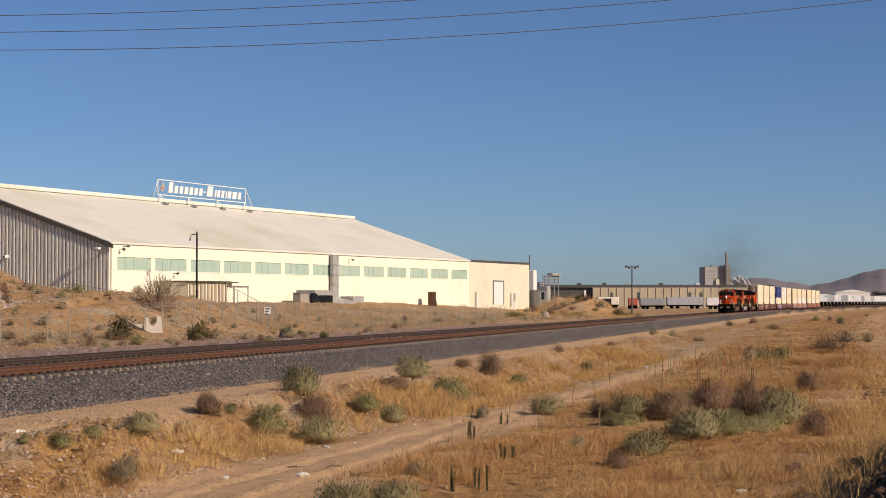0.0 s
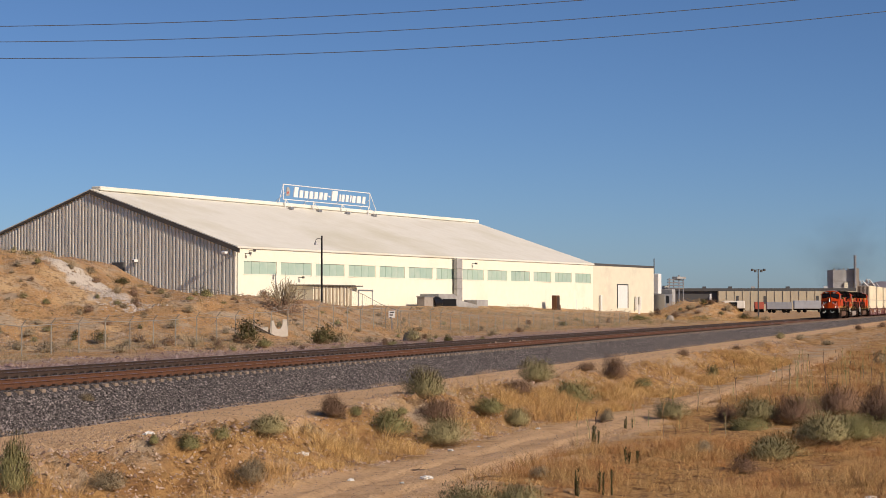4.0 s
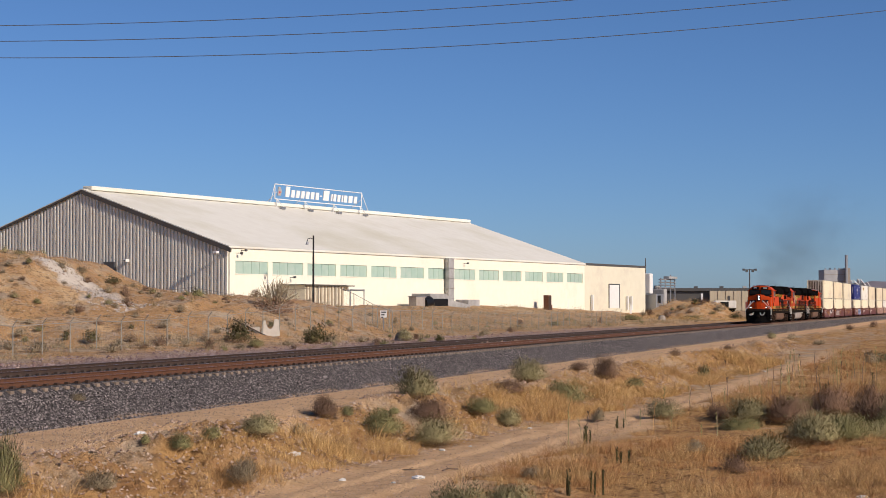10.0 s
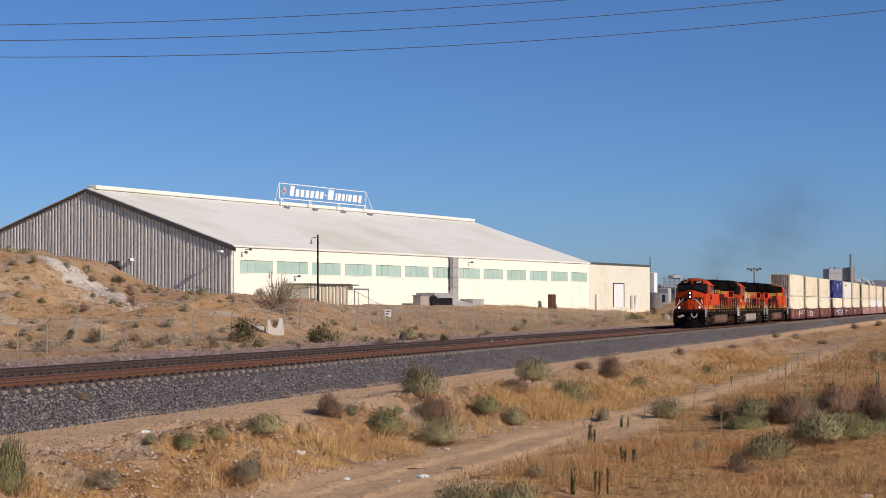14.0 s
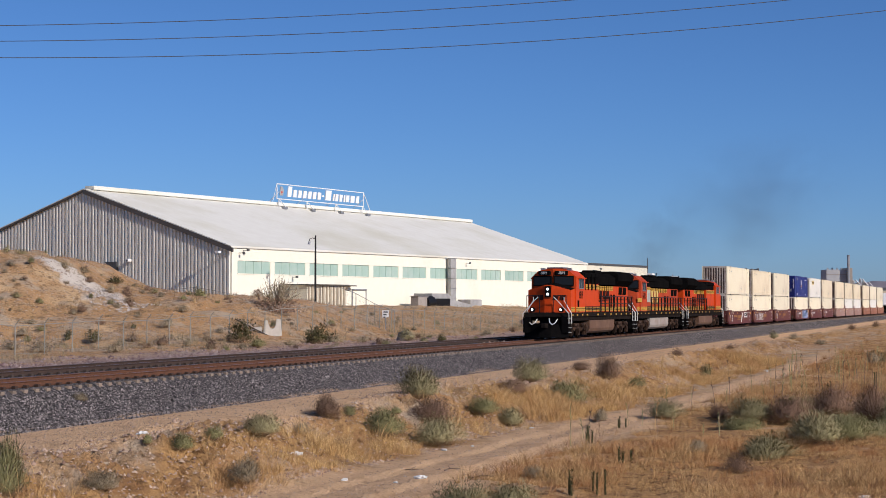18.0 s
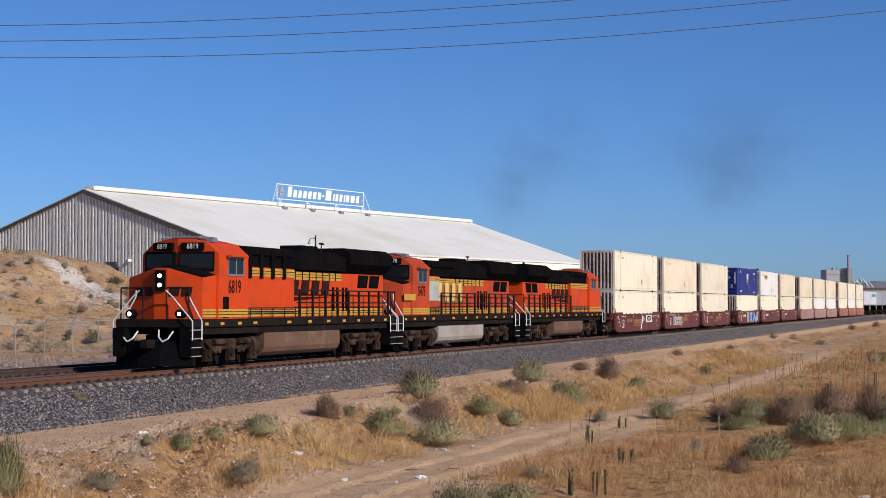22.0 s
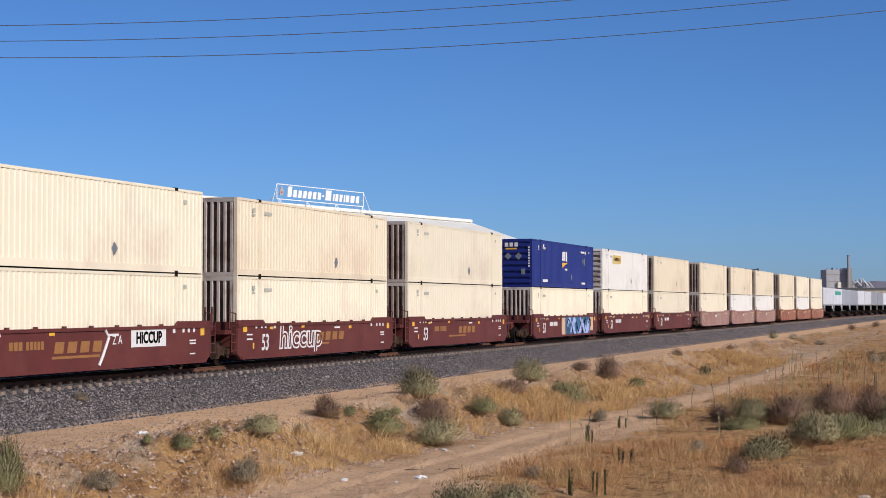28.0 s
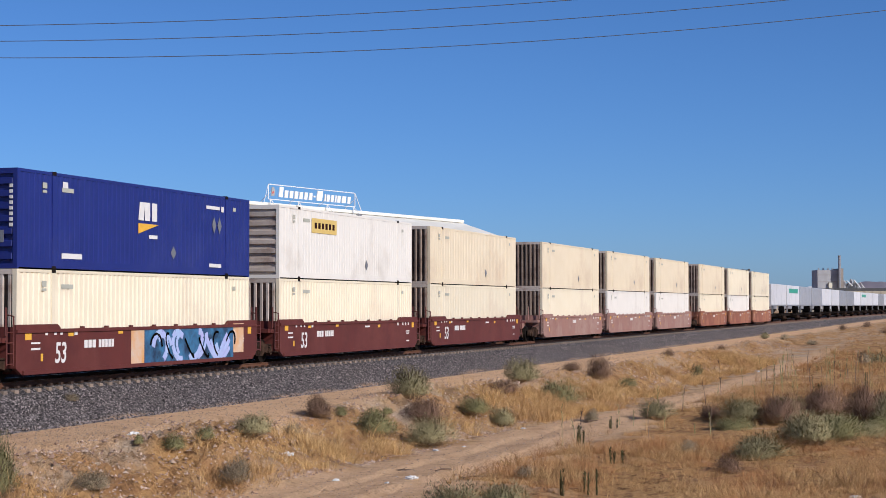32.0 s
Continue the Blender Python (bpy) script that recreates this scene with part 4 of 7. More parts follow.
            boxes("vent", [(-4.0, -3.38, *sorted((s * 1.40, s * 1.41)), 2.5, 3.12)], SHEET, door, "grey vent")
        else:
            slanted_marks("logo_block", 1.1, 2.92, s * 1.15, 3.9, 0.56, INK, o, label="dark slanted logo shapes")
            bm = bmesh.new()
            prism(bm, [(-1.0, 2.36), (2.9, 2.54), (-1.0, 2.52)], *sorted((s * 1.13, s * 1.155)))
            part("logo_swoosh", bm, INK, o)
        for z in (1.87, 1.97, 3.33, 3.43):
            boxes("pinstripe", [(case + 0.02, 9.3 if z < 3 else 4.25, *sorted((s * 1.133, s * 1.138)), z - 0.012, z + 0.012)], INK, o)
        for z in (1.87, 1.97, 3.38, 3.48):
            boxes("pinstripe", [(-4.84, case - 0.02, *sorted((s * 1.373, s * 1.378)), z - 0.012, z + 0.012)], INK, o)
        for z in (1.87, 1.97):
            boxes("pinstripe", [(-7.5, -4.87, *sorted((s * 1.512, s * 1.516)), z - 0.012, z + 0.012)], INK, o)
            boxes("pinstripe", [(-9.0, -7.52, *sorted((s * 1.432, s * 1.436)), z - 0.012, z + 0.012)], INK, o)
        # hand rails along the walkway
        for k in range(9 + 2 * heritage):
            x = 9.16 - 1.22 * k
            boxes("rail_post", [(x - 0.045, x + 0.045, s * 1.44 - 0.04, s * 1.44 + 0.04, 1.72, 2.82)], BLACK, o)
        for z in (2.3, 2.8):
            bm = bmesh.new()
            tube(bm, (case + 0.1, s * 1.44, z), (9.4, s * 1.44, z), 0.032, sides=6)
            part("hand_rail", bm, BLACK, o)
        bm = bmesh.new()
        tube(bm, (-4.8, s * 1.46, 1.95), (case + 0.1, s * 1.46, 1.95), 0.02, sides=6)
        for x in np.linspace(-4.6, case - 0.1, 5):
            tube(bm, (x, s * 1.46, 1.72), (x, s * 1.46, 2.1), 0.02, sides=6)
        tube(bm, (-4.8, s * 1.46, 2.1), (case + 0.1, s * 1.46, 2.1), 0.02, sides=6)
        part("low_rail", bm, BLACK, o)
        # corner steps with white grab rails, both ends
        for e in (-1, 1):
            st = boxes("step_well", [(*sorted((e * 9.3, e * 10.15)), *sorted((s * 1.05, s * 1.5)), 0.42, 1.42)], SOOT, o, "dark corner steps")
            for z in (0.45, 0.75, 1.05, 1.35):
                boxes("tread", [(*sorted((e * 9.3, e * 10.15)), *sorted((s * 1.44, s * 1.53)), z - 0.015, z + 0.015)], SHEET, st)
            for x in (9.25, 10.1):
                bm = bmesh.new()
                pipe(bm, [(e * x, s * 1.52, 1.0), (e * x, s * 1.52, 1.65), (e * x, s * (0.75 if x > 10 else 1.02), 2.5), (e * x, s * (0.5 if x > 10 else 1.02), 2.72)], 0.026)
                part("grab_rail", bm, CHALK, o, "white grab rail")
    # roof fittings: exhaust, horn post, fan housing, brackets
    boxes("exhaust_pipe", [(1.6, 3.2, -0.5, 0.5, 4.42, 4.66)], SOOT, o, "black exhaust stack", bevel=0.04)
    for x in () if heritage else (-4.6, -3.7, -2.8, -1.9):
        boxes("bracket", [(x, x + 0.22, -1.42, -1.3, 3.2, 4.3)], SOOT, o)
    boxes("dynamic_brake_box", [(-4.7, -1.0, -1.38, 1.38, 4.05, 4.36)], SOOT, o, "black brake resistor box", bevel=0.04)
    bm = bmesh.new()
    pipe(bm, [(4.0, -0.3, 4.42), (4.0, -0.3, 4.86)], 0.025)
    tube(bm, (3.75, -0.3, 4.8), (4.2, -0.3, 4.8), 0.03, 0.05)
    part("horn", bm, BLACK, o)
    # tank, trucks, plow, couplers
    bm = bmesh.new()
    prism(bm, [(-1.34, 1.24), (1.34, 1.24), (1.42, 1.14), (1.42, 0.62), (1.34, 0.44), (1.16, 0.32), (0.9, 0.27), (-0.9, 0.27), (-1.16, 0.32), (-1.34, 0.44), (-1.42, 0.62), (-1.42, 1.14)], -3.4, 3.3)
    for v in bm.verts:
        v.co = (v.co.y, v.co.x, v.co.z)
    bmesh.ops.recalc_face_normals(bm, faces=bm.faces[:])
    part("fuel_tank", bm, tank, o, "dusty fuel tank")
    bm = bmesh.new()
    tube(bm, (-4.1, -1.0, 0.7), (-3.5, -1.0, 0.7), 0.4, sides=14)
    tube(bm, (-4.1, 1.0, 0.7), (-3.5, 1.0, 0.7), 0.4, sides=14)
    part("air_tank", bm, TRUCK, o)
    for e in (-1, 1):
        bm = bmesh.new()
        pts = [(e * 9.95, -1.45), (e * 10.35, -0.4), (e * 10.35, 0.4), (e * 9.95, 1.45)]
        for (xa, ya), (xb, yb) in zip(pts, pts[1:]):
            q = [bm.verts.new(p) for p in ((xa - e * 0.15, ya, 0.98), (xb - e * 0.15, yb, 0.98), (xb + e * 0.05, yb, 0.12), (xa + e * 0.05, ya, 0.12),
                                           (xa - e * 0.27, ya, 0.98), (xb - e * 0.27, yb, 0.98), (xb - e * 0.1, yb, 0.12), (xa - e * 0.1, ya, 0.12))]
            for f in ((0, 1, 2, 3), (7, 6, 5, 4), (0, 4, 5, 1), (3, 2, 6, 7), (1, 5, 6, 2), (0, 3, 7, 4)):
                bm.faces.new([q[i] for i in f])
        bmesh.ops.recalc_face_normals(bm, faces=bm.faces[:])
        part("plow", bm, SOOT, o, "black snow plow")
        boxes("coupler", [(*sorted((e * 9.9, e * 10.75)), -0.16, 0.16, 0.72, 1.02)], FRAME, o, bevel=0.03)
        bm = bmesh.new()
        for y in (-0.75, 0.6):
            pipe(bm, [(e * 10.0, y, 1.3), (e * 10.22, y + 0.1, 1.05), (e * 10.25, y + 0.3, 0.95), (e * 10.12, y + 0.5, 1.1), (e * 10.0, y + 0.55, 1.35)], 0.03)
        part("hose", bm, CHALK, o, "pale brake hose")
        for y in (-1.3, -0.45, 0.45, 1.3):
            bm = bmesh.new()
            tube(bm, (e * 9.9, y, 1.72), (e * 9.9, y, 2.8), 0.028)
            part("end_post", bm, BLACK, o)
        for ya, yb in ((-1.3, -0.45), (0.45, 1.3)):
            bm = bmesh.new()
            tube(bm, (e * 9.9, ya, 2.8), (e * 9.9, yb, 2.8), 0.028)
            part("end_rail", bm, BLACK, o)
    # true lengths: the cab stands well forward, the hood is long
    for ob in o.children_recursive:
        if ob.data.users > 1:
            ob.data = ob.data.copy()
        up = Matrix()
        q = ob
        while q is not o:
            up = q.matrix_basis @ up
            q = q.parent
        back = up.inverted()
        for v in ob.data.vertices:
            c = up @ v.co
            c.x = float(np.interp(c.x, *LENGTHS))
            v.co = back @ c
    loco_truck(o, -6.75, way)
    loco_truck(o, 6.75, way)
    return o


rolls(build_loco("orange diesel locomotive leading the freight train, headlights lit", ORANGE, TANK, "6819", False, True), 2.0)
rolls(build_loco("older faded orange diesel locomotive with yellow block shapes", ORANGE_OLD, TANK_GREY, "5478", True), 23.1)
rolls(build_loco("orange diesel locomotive running backwards before the container cars", ORANGE, TANK, "", False, False, -1), 45.5, 0, 180)


def corrugated(bm, length, z0, z1, y, depth, pitch, out):
    """A side wall with upright corrugation, centred on x = 0; out is -1 or 1."""
    n = int(length / pitch)
    xs, ds = [], []
    for i in range(n):
        a = -length / 2 + i * length / n
        p = length / n
        xs += [a, a + p * 0.36, a + p * 0.5, a + p * 0.86]
        ds += [0, 0, depth, depth]
    xs.append(length / 2)
    ds.append(0)
    lo = [bm.verts.new((x, y - out * d, z0)) for x, d in zip(xs, ds)]
    hi = [bm.verts.new((x, y - out * d, z1)) for x, d in zip(xs, ds)]
    for i in range(len(xs) - 1):
        q = (lo[i], lo[i + 1], hi[i + 1], hi[i])
        bm.faces.new(q if out < 0 else q[::-1])


def build_container(label, skin, end, smooth_side=False, louvre=False):
    """A 53 foot box, 2.88 m high, its floor at z = 0."""
    o = thing("container", label, "container", group="stacked containers")
    H, HL, HW = 2.88, 8.075, 1.29
    for s in (-1, 1):
        bm = bmesh.new()
        corrugated(bm, 2 * HL - 0.2, 0.27, H - 0.08, s * (HW - 0.012), 0.012 if smooth_side else 0.03, 0.29, s)
        side = part("side_panel", bm, skin, o)
        boxes("bottom_rail", [(-HL + 0.1, HL - 0.1, *sorted((s * (HW - 0.1), s * HW)), 0.04, 0.27)], skin, o)
        boxes("top_rail", [(-HL + 0.1, HL - 0.1, *sorted((s * (HW - 0.08), s * HW)), H - 0.09, H)], skin, o)
        for x in (-6.05, 6.05):
            boxes("post", [(x - 0.09, x + 0.09, *sorted((s * (HW - 0.06), s * (HW + 0.008))), 0.04, H)], skin, o)
            boxes("casting", [(x - 0.11, x + 0.11, *sorted((s * (HW - 0.1), s * (HW + 0.014))), H - 0.09, H + 0.02)], FRAME, o, "dark corner casting")
            boxes("casting", [(x - 0.11, x + 0.11, *sorted((s * (HW - 0.1), s * (HW + 0.014))), -0.02, 0.10)], FRAME, o, "dark corner casting")
        boxes("corner_post", [(*sorted((e * HL, e * (HL - 0.1))), *sorted((s * (HW - 0.14), s * HW)), 0.0, H) for e in (-1,)], skin, o)
        boxes("corner_post", [(*sorted((e * HL, e * (HL - 0.1))), *sorted((s * (HW - 0.14), s * HW)), 0.0, H) for e in (1,)], skin, o)
        bm = bmesh.new()
        px = 1.5 - 0.3 * s
        prism(bm, [(px - 0.21, 0.72), (px, 0.5), (px + 0.21, 0.72), (px, 0.94)], *sorted((s * HW, s * (HW + 0.004))))
        part("placard", bm, GREY, o, "small grey diamond placard holder")
        boxes("number_mark", [(-5.6, -4.9, *sorted((s * HW, s * (HW + 0.003))), H - 0.55, H - 0.42)], PUTTY, o)
        boxes("number_mark", [(-6.7, -6.45, *sorted((s * HW, s * (HW + 0.003))), H - 0.5, H - 0.33), (-6.7, -6.45, *sorted((s * HW, s * (HW + 0.003))), H - 0.63, H - 0.55)], PUTTY, o)
        boxes("number_mark", [(6.6, 6.85, *sorted((s * HW, s * (HW + 0.003))), H - 0.5, H - 0.36)], PUTTY, o)
    boxes("roof", [(-HL + 0.1, HL - 0.1, -HW + 0.08, HW - 0.08, H - 0.06, H - 0.02)], skin, o)
    boxes("floor", [(-HL + 0.1, HL - 0.1, -HW + 0.1, HW - 0.1, 0.08, 0.2)], FRAME, o)
    for e in (-1, 1):
        boxes("end_wall", [(*sorted((e * (HL - 0.09), e * (HL - 0.13))), -HW + 0.1, HW - 0.1, 0.1, H - 0.05)], end, o)
        for za, zb in ((H - 0.16, H), (0.0, 0.14)):
            boxes("end_beam", [(*sorted((e * HL, e * (HL - 0.1))), -HW + 0.14, HW - 0.14, za, zb)], END_GREY if not louvre else skin, o)
        if louvre:
            for k in range(7):
                boxes("end_rib", [(*sorted((e * HL, e * (HL - 0.09))), -HW + 0.16, HW - 0.16, 0.25 + 0.36 * k, 0.25 + 0.36 * k + 0.2)], end, o, bevel=0.02)
        else:
            for k in range(9):
                y = -HW + 0.24 + (2 * HW - 0.48) * k / 8
                boxes("end_rib", [(*sorted((e * HL, e * (HL - 0.09))), y - 0.055, y + 0.055, 0.14, H - 0.16)], END_RIB if smooth_side else END_GREY, o, bevel=0.015)
    return o


CAR_PAINT = {0: OXIDE, 1: OXIDE, 2: FADED, 3: RUSTY}


def car_truck(parent, x, turning=True):
    bm = bmesh.new()
    for s in (-1, 1):
        prism(bm, [(-1.25, 0.38), (-1.1, 0.72), (-0.5, 0.72), (-0.25, 0.86), (0.25, 0.86), (0.5, 0.72), (1.1, 0.72), (1.25, 0.38), (0.95, 0.34), (0.5, 0.42), (0.3, 0.28), (-0.3, 0.28), (-0.5, 0.42), (-0.95, 0.34)], *sorted((s * 0.92, s * 1.1)))
        for ax in (-0.89, 0.89):
            disc(bm, ax, s * 1.05, s * 1.18, 0.45, 0.15, 10)
        for ax in (-0.18, 0, 0.18):
            tube(bm, (ax, s * 1.08, 0.34), (ax, s * 1.08, 0.68), 0.07)
    box(bm, -0.25, 0.25, -0.95, 0.95, 0.45, 0.8)
    t = part("truck", bm, TRUCK, parent, "dusty cast freight truck", m=pose(x, 0, 0))
    for ax in (-0.89, 0.89):
        ws = part("wheelset", WHEEL_SMALL, None, t, m=pose(ax, 0, 0.45))
        if turning:
            WHEELS.append((ws, 0.45, ax, 1))


def build_well(paint, place, label):
    """One well unit of a three-unit car; place -1, 0, 1 along the car."""
    o = thing("well_car", label, "rail car", group="well car units")
    for s in (-1, 1):
        bm = bmesh.new()
        prism(bm, [(-8.35, 0.42), (-8.0, 0.22), (8.0, 0.22), (8.35, 0.42), (8.35, 1.66), (6.05, 1.66), (5.85, 1.52), (-5.85, 1.52), (-6.05, 1.66), (-8.35, 1.66)], *sorted((s * 1.33, s * 1.45)))
        box(bm, -8.35, 8.35, *sorted((s * 1.45, s * 1.5)), 1.42, 1.52)
        box(bm, -8.0, 8.0, *sorted((s * 1.45, s * 1.49)), 0.22, 0.34)
        sill = part("side_sill", bm, paint, o, "steel side sill")
        for x in (-4.6, -3.1, -1.5, 0.1, 1.7, 3.2, 4.7):
            boxes("lug", [(x, x + 0.16, *sorted((s * 1.36, s * 1.44)), 1.52, 1.58)], paint, sill)
    boxes("well_floor", [(-8.0, 8.0, -1.33, 1.33, 0.24, 0.36)], paint, o)
    for e in (-1, 1):
        bm = bmesh.new()
        box(bm, *sorted((e * 8.22, e * 8.36)), -1.33, 1.33, 0.42, 1.6)
        box(bm, *sorted((e * 8.36, e * 9.4)), -0.35, 0.35, 0.75, 1.15)
        box(bm, *sorted((e * 8.3, e * 8.9)), -1.2, 1.2, 1.15, 1.3)
        part("end_bulkhead", bm, paint, o)
        for y in (-1.2, -0.5, 0.5, 1.2):
            bm = bmesh.new()
            pipe(bm, [(e * 8.5, y, 1.2), (e * 8.5, y, 2.15)], 0.035)
            part("end_post", bm, paint, o)
        bm = bmesh.new()
        pipe(bm, [(e * 8.45, -1.43, 0.5), (e * 8.45, -1.43, 1.9), (e * 8.45, -1.2, 1.95)], 0.022)
        pipe(bm, [(e * 8.8, -1.43, 0.5), (e * 8.8, -1.43, 1.6)], 0.022)
        for z in (0.55, 0.85, 1.15, 1.45):
            tube(bm, (e * 8.45, -1.43, z), (e * 8.8, -1.43, z), 0.018, sides=5)
        part("ladder", bm, paint, o)
    if place < 0:
        car_truck(o, -9.1)
        bm = bmesh.new()
        tube(bm, (-9.3, 0.75, 1.75), (-9.2, 0.75, 1.75), 0.34, sides=16)
        tube(bm, (-9.2, 0.75, 1.75), (-8.6, 0.75, 1.7), 0.26, sides=12)
        box(bm, -9.1, -8.7, 0.45, 0.6, 1.2, 2.2)
        part("brake_stand", bm, FRAME, o, "hand brake wheel and gear box")
        boxes("coupler", [(-11.0, -9.3, -0.15, 0.15, 0.72, 1.02)], FRAME, o)
    if place > 0:
        car_truck(o, 9.1)
        boxes("coupler", [(9.3, 11.0, -0.15, 0.15, 0.72, 1.02)], FRAME, o)
        boxes("end_platform", [(8.9, 10.6, -1.2, 1.2, 1.15, 1.24)], paint, o)
    else:
        car_truck(o, 9.5)
    # stencils on the near sill
    for x, z, w, h, m in ((-7.7, 1.34, 0.34, 0.24, SAFETY), (-6.7, 1.42, 0.14, 0.16, CHALK), (-6.2, 1.42, 0.14, 0.16, CHALK), (-5.85, 1.42, 0.14, 0.16, CHALK), (-5.3, 1.34, 0.3, 0.1, SAFETY),
                          (-5.0, 1.42, 0.18, 0.2, CHALK), (5.6, 1.38, 0.18, 0.2, CHALK), (6.3, 1.36, 0.14, 0.16, CHALK), (6.7, 1.36, 0.14, 0.16, CHALK), (7.1, 1.36, 0.14, 0.16, CHALK), (7.75, 1.3, 0.3, 0.28, SAFETY),
                          (-7.3, 0.95, 0.5, 0.06, CHALK), (-7.3, 1.12, 0.5, 0.05, CHALK), (-6.95, 0.7, 0.12, 0.22, SAFETY), (7.0, 1.0, 0.5, 0.05, CHALK), (7.0, 0.9, 0.45, 0.05, CHALK), (7.0, 0.55, 0.4, 0.05, CHALK), (-2.2, 1.36, 0.3, 0.09, SAFETY), (1.5, 1.28, 0.6, 0.07, CHALK), (3.0, 1.28, 0.3, 0.12, SAFETY)):
        boxes("stencil", [(x - w / 2, x + w / 2, -1.458, -1.45, z - h / 2, z + h / 2)], m, o)
    return o


def bars(name, x0, z0, n, w, h, gap, material, parent, y=-1.456):
    """Unreadable or private lettering as a row of plain bars."""
    bm = bmesh.new()
    for i in range(n):
        box(bm, x0 + i * (w + gap), x0 + i * (w + gap) + w, y - 0.006, y + 0.004, z0, z0 + h)
    return part(name, bm, material, parent)


TAG_BLUE = mat("blue_spray_paint", (0.03, 0.07, 0.16), (0.07, 0.22, 0.38), 1.4, 0.5, 0, 0, c3=(0.008, 0.01, 0.03), s3=1.6, amount=0.45)
TAG_LILAC = mat("lilac_spray_paint", (0.42, 0.36, 0.66), (0.36, 0.50, 0.70), 1.0, 0.5)
TAG_ORANGE = mat("orange_spray_paint", (0.62, 0.30, 0.08), (0.6, 0.48, 0.36), 2.2, 0.5)
wells = []
CAR = (87.35, 148.0, 208.4, 268.8)      # the middle of each three-unit car, behind the mark
for g in range(4):
    for k in (-1, 0, 1):
        paint = CAR_PAINT[g]
        words = {0: "oxide-red steel well car unit carrying two stacked containers", 1: "oxide-red steel well car unit with white stencils and containers",
                 2: "sun-faded pinkish brown well car unit carrying two containers", 3: "rust-streaked brown well car unit carrying two containers"}[g]
        w = build_well(paint, k, words)
        rolls(w, CAR[g] + 19.0 * k)
        wells.append(w)
        if g < 2:
            text_part("size_mark", "53", 0.86, CHALK, w, near(-5.9, 0.78, -1.46), 0.8, 0.1, bold=0.012)
            bars("car_number", -3.6, 0.92, 5, 0.15, 0.24, 0.05, CHALK if g else GOLD, w)
            bars("car_number", -4.5, 0.92, 3, 0.2, 0.24, 0.05, CHALK if g else GOLD, w)
            if g == 0:
                slanted_marks("logo_block", -0.6 if k < 0 else 0.9, 0.95, -1.458, 3.0, 0.34, GOLD, w)
                boxes("logo_bar", [(-2.2, 0.6, -1.46, -1.452, 0.62, 0.7)], GOLD, w)
        else:
            bars("car_number", -0.6, 1.05, 5, 0.14, 0.2, 0.05, CHALK, w)

# spray-painted lettering on the near sills of three units
w = wells[0]
boxes("graffiti_panel", [(2.6, 5.0, -1.466, -1.458, 0.86, 1.46)], CHALK, w, "white spray-painted box")
text_part("graffiti_word", "HICCUP", 0.5, SOOT, w, near(3.8, 1.14, -1.472), 0.98, bold=0.02)
bm = bmesh.new()
for a, b in (((0.9, 1.45), (1.15, 1.2)), ((1.15, 1.2), (0.75, 0.6)), ((0.75, 0.6), (0.55, 0.35))):
    tube(bm, (a[0], -1.46, a[1]), (b[0], -1.46, b[1]), 0.055, sides=6)
part("graffiti_stroke", bm, CHALK, w, "white spray-painted stroke")
text_part("graffiti_letters", "Z A", 0.4, CHALK, w, near(1.7, 1.1, -1.462))
w = wells[1]
text_part("graffiti_word", "hiccup", 1.25, CHALK, w, near(-2.4, 0.95, -1.462), 1.35, 0.1, "white spray-painted letters", 0.06)
text_part("graffiti_word", "hiccup", 1.25, OXIDE, w, near(-2.4, 0.95, -1.466), 1.35, 0.1, "", -0.005)
w = wells[3]
boxes("graffiti_panel", [(-0.6, 6.3, -1.466, -1.452, 0.26, 1.42)], TAG_BLUE, w, "blue spray-painted mural")
for k, x in enumerate((0.5, 1.9, 3.2, 4.5, 5.6)):
    pts = [(x + 0.5 * math.cos(a * 0.6 + k) * (1 if k % 2 else -1), -1.475, 0.84 + 0.48 * math.sin(a * 0.6 + 0.7 * k)) for a in range(8)]
    for line, r in ((pts, 0.13), ([(px + 0.3, py, pz * 0.9 + 0.05) for px, py, pz in pts[1:6]], 0.09)):
        bm = bmesh.new()
        pipe(bm, line, r, 6)
        for v in bm.verts:
            v.co.y = -1.475 + (v.co.y + 1.475) * 0.12
        part("graffiti_stroke", bm, TAG_LILAC, w, "lilac spray-painted loop")
for k, x in enumerate((0.2, 1.3, 2.6, 3.8, 5.0, 6.0)):
    bm = bmesh.new()
    pipe(bm, [(x + 0.42 * math.cos(a * 0.5 + 2 * k), -1.47, 0.84 + 0.44 * math.sin(a * 0.5 + 1.3 * k)) for a in range(7)], 0.05, 6)
    for v in bm.verts:
        v.co.y = -1.486 + (v.co.y + 1.47) * 0.12
    part("graffiti_stroke", bm, SOOT, w, "black spray-painted outline")
boxes("graffiti_panel", [(-1.5, -0.61, -1.464, -1.452, 0.3, 1.4)], TAG_ORANGE, w, "pale orange spray-painted edge")
boxes("graffiti_panel", [(6.31, 7.2, -1.464, -1.452, 0.5, 1.55)], TAG_ORANGE, w, "pale orange spray-painted edge")

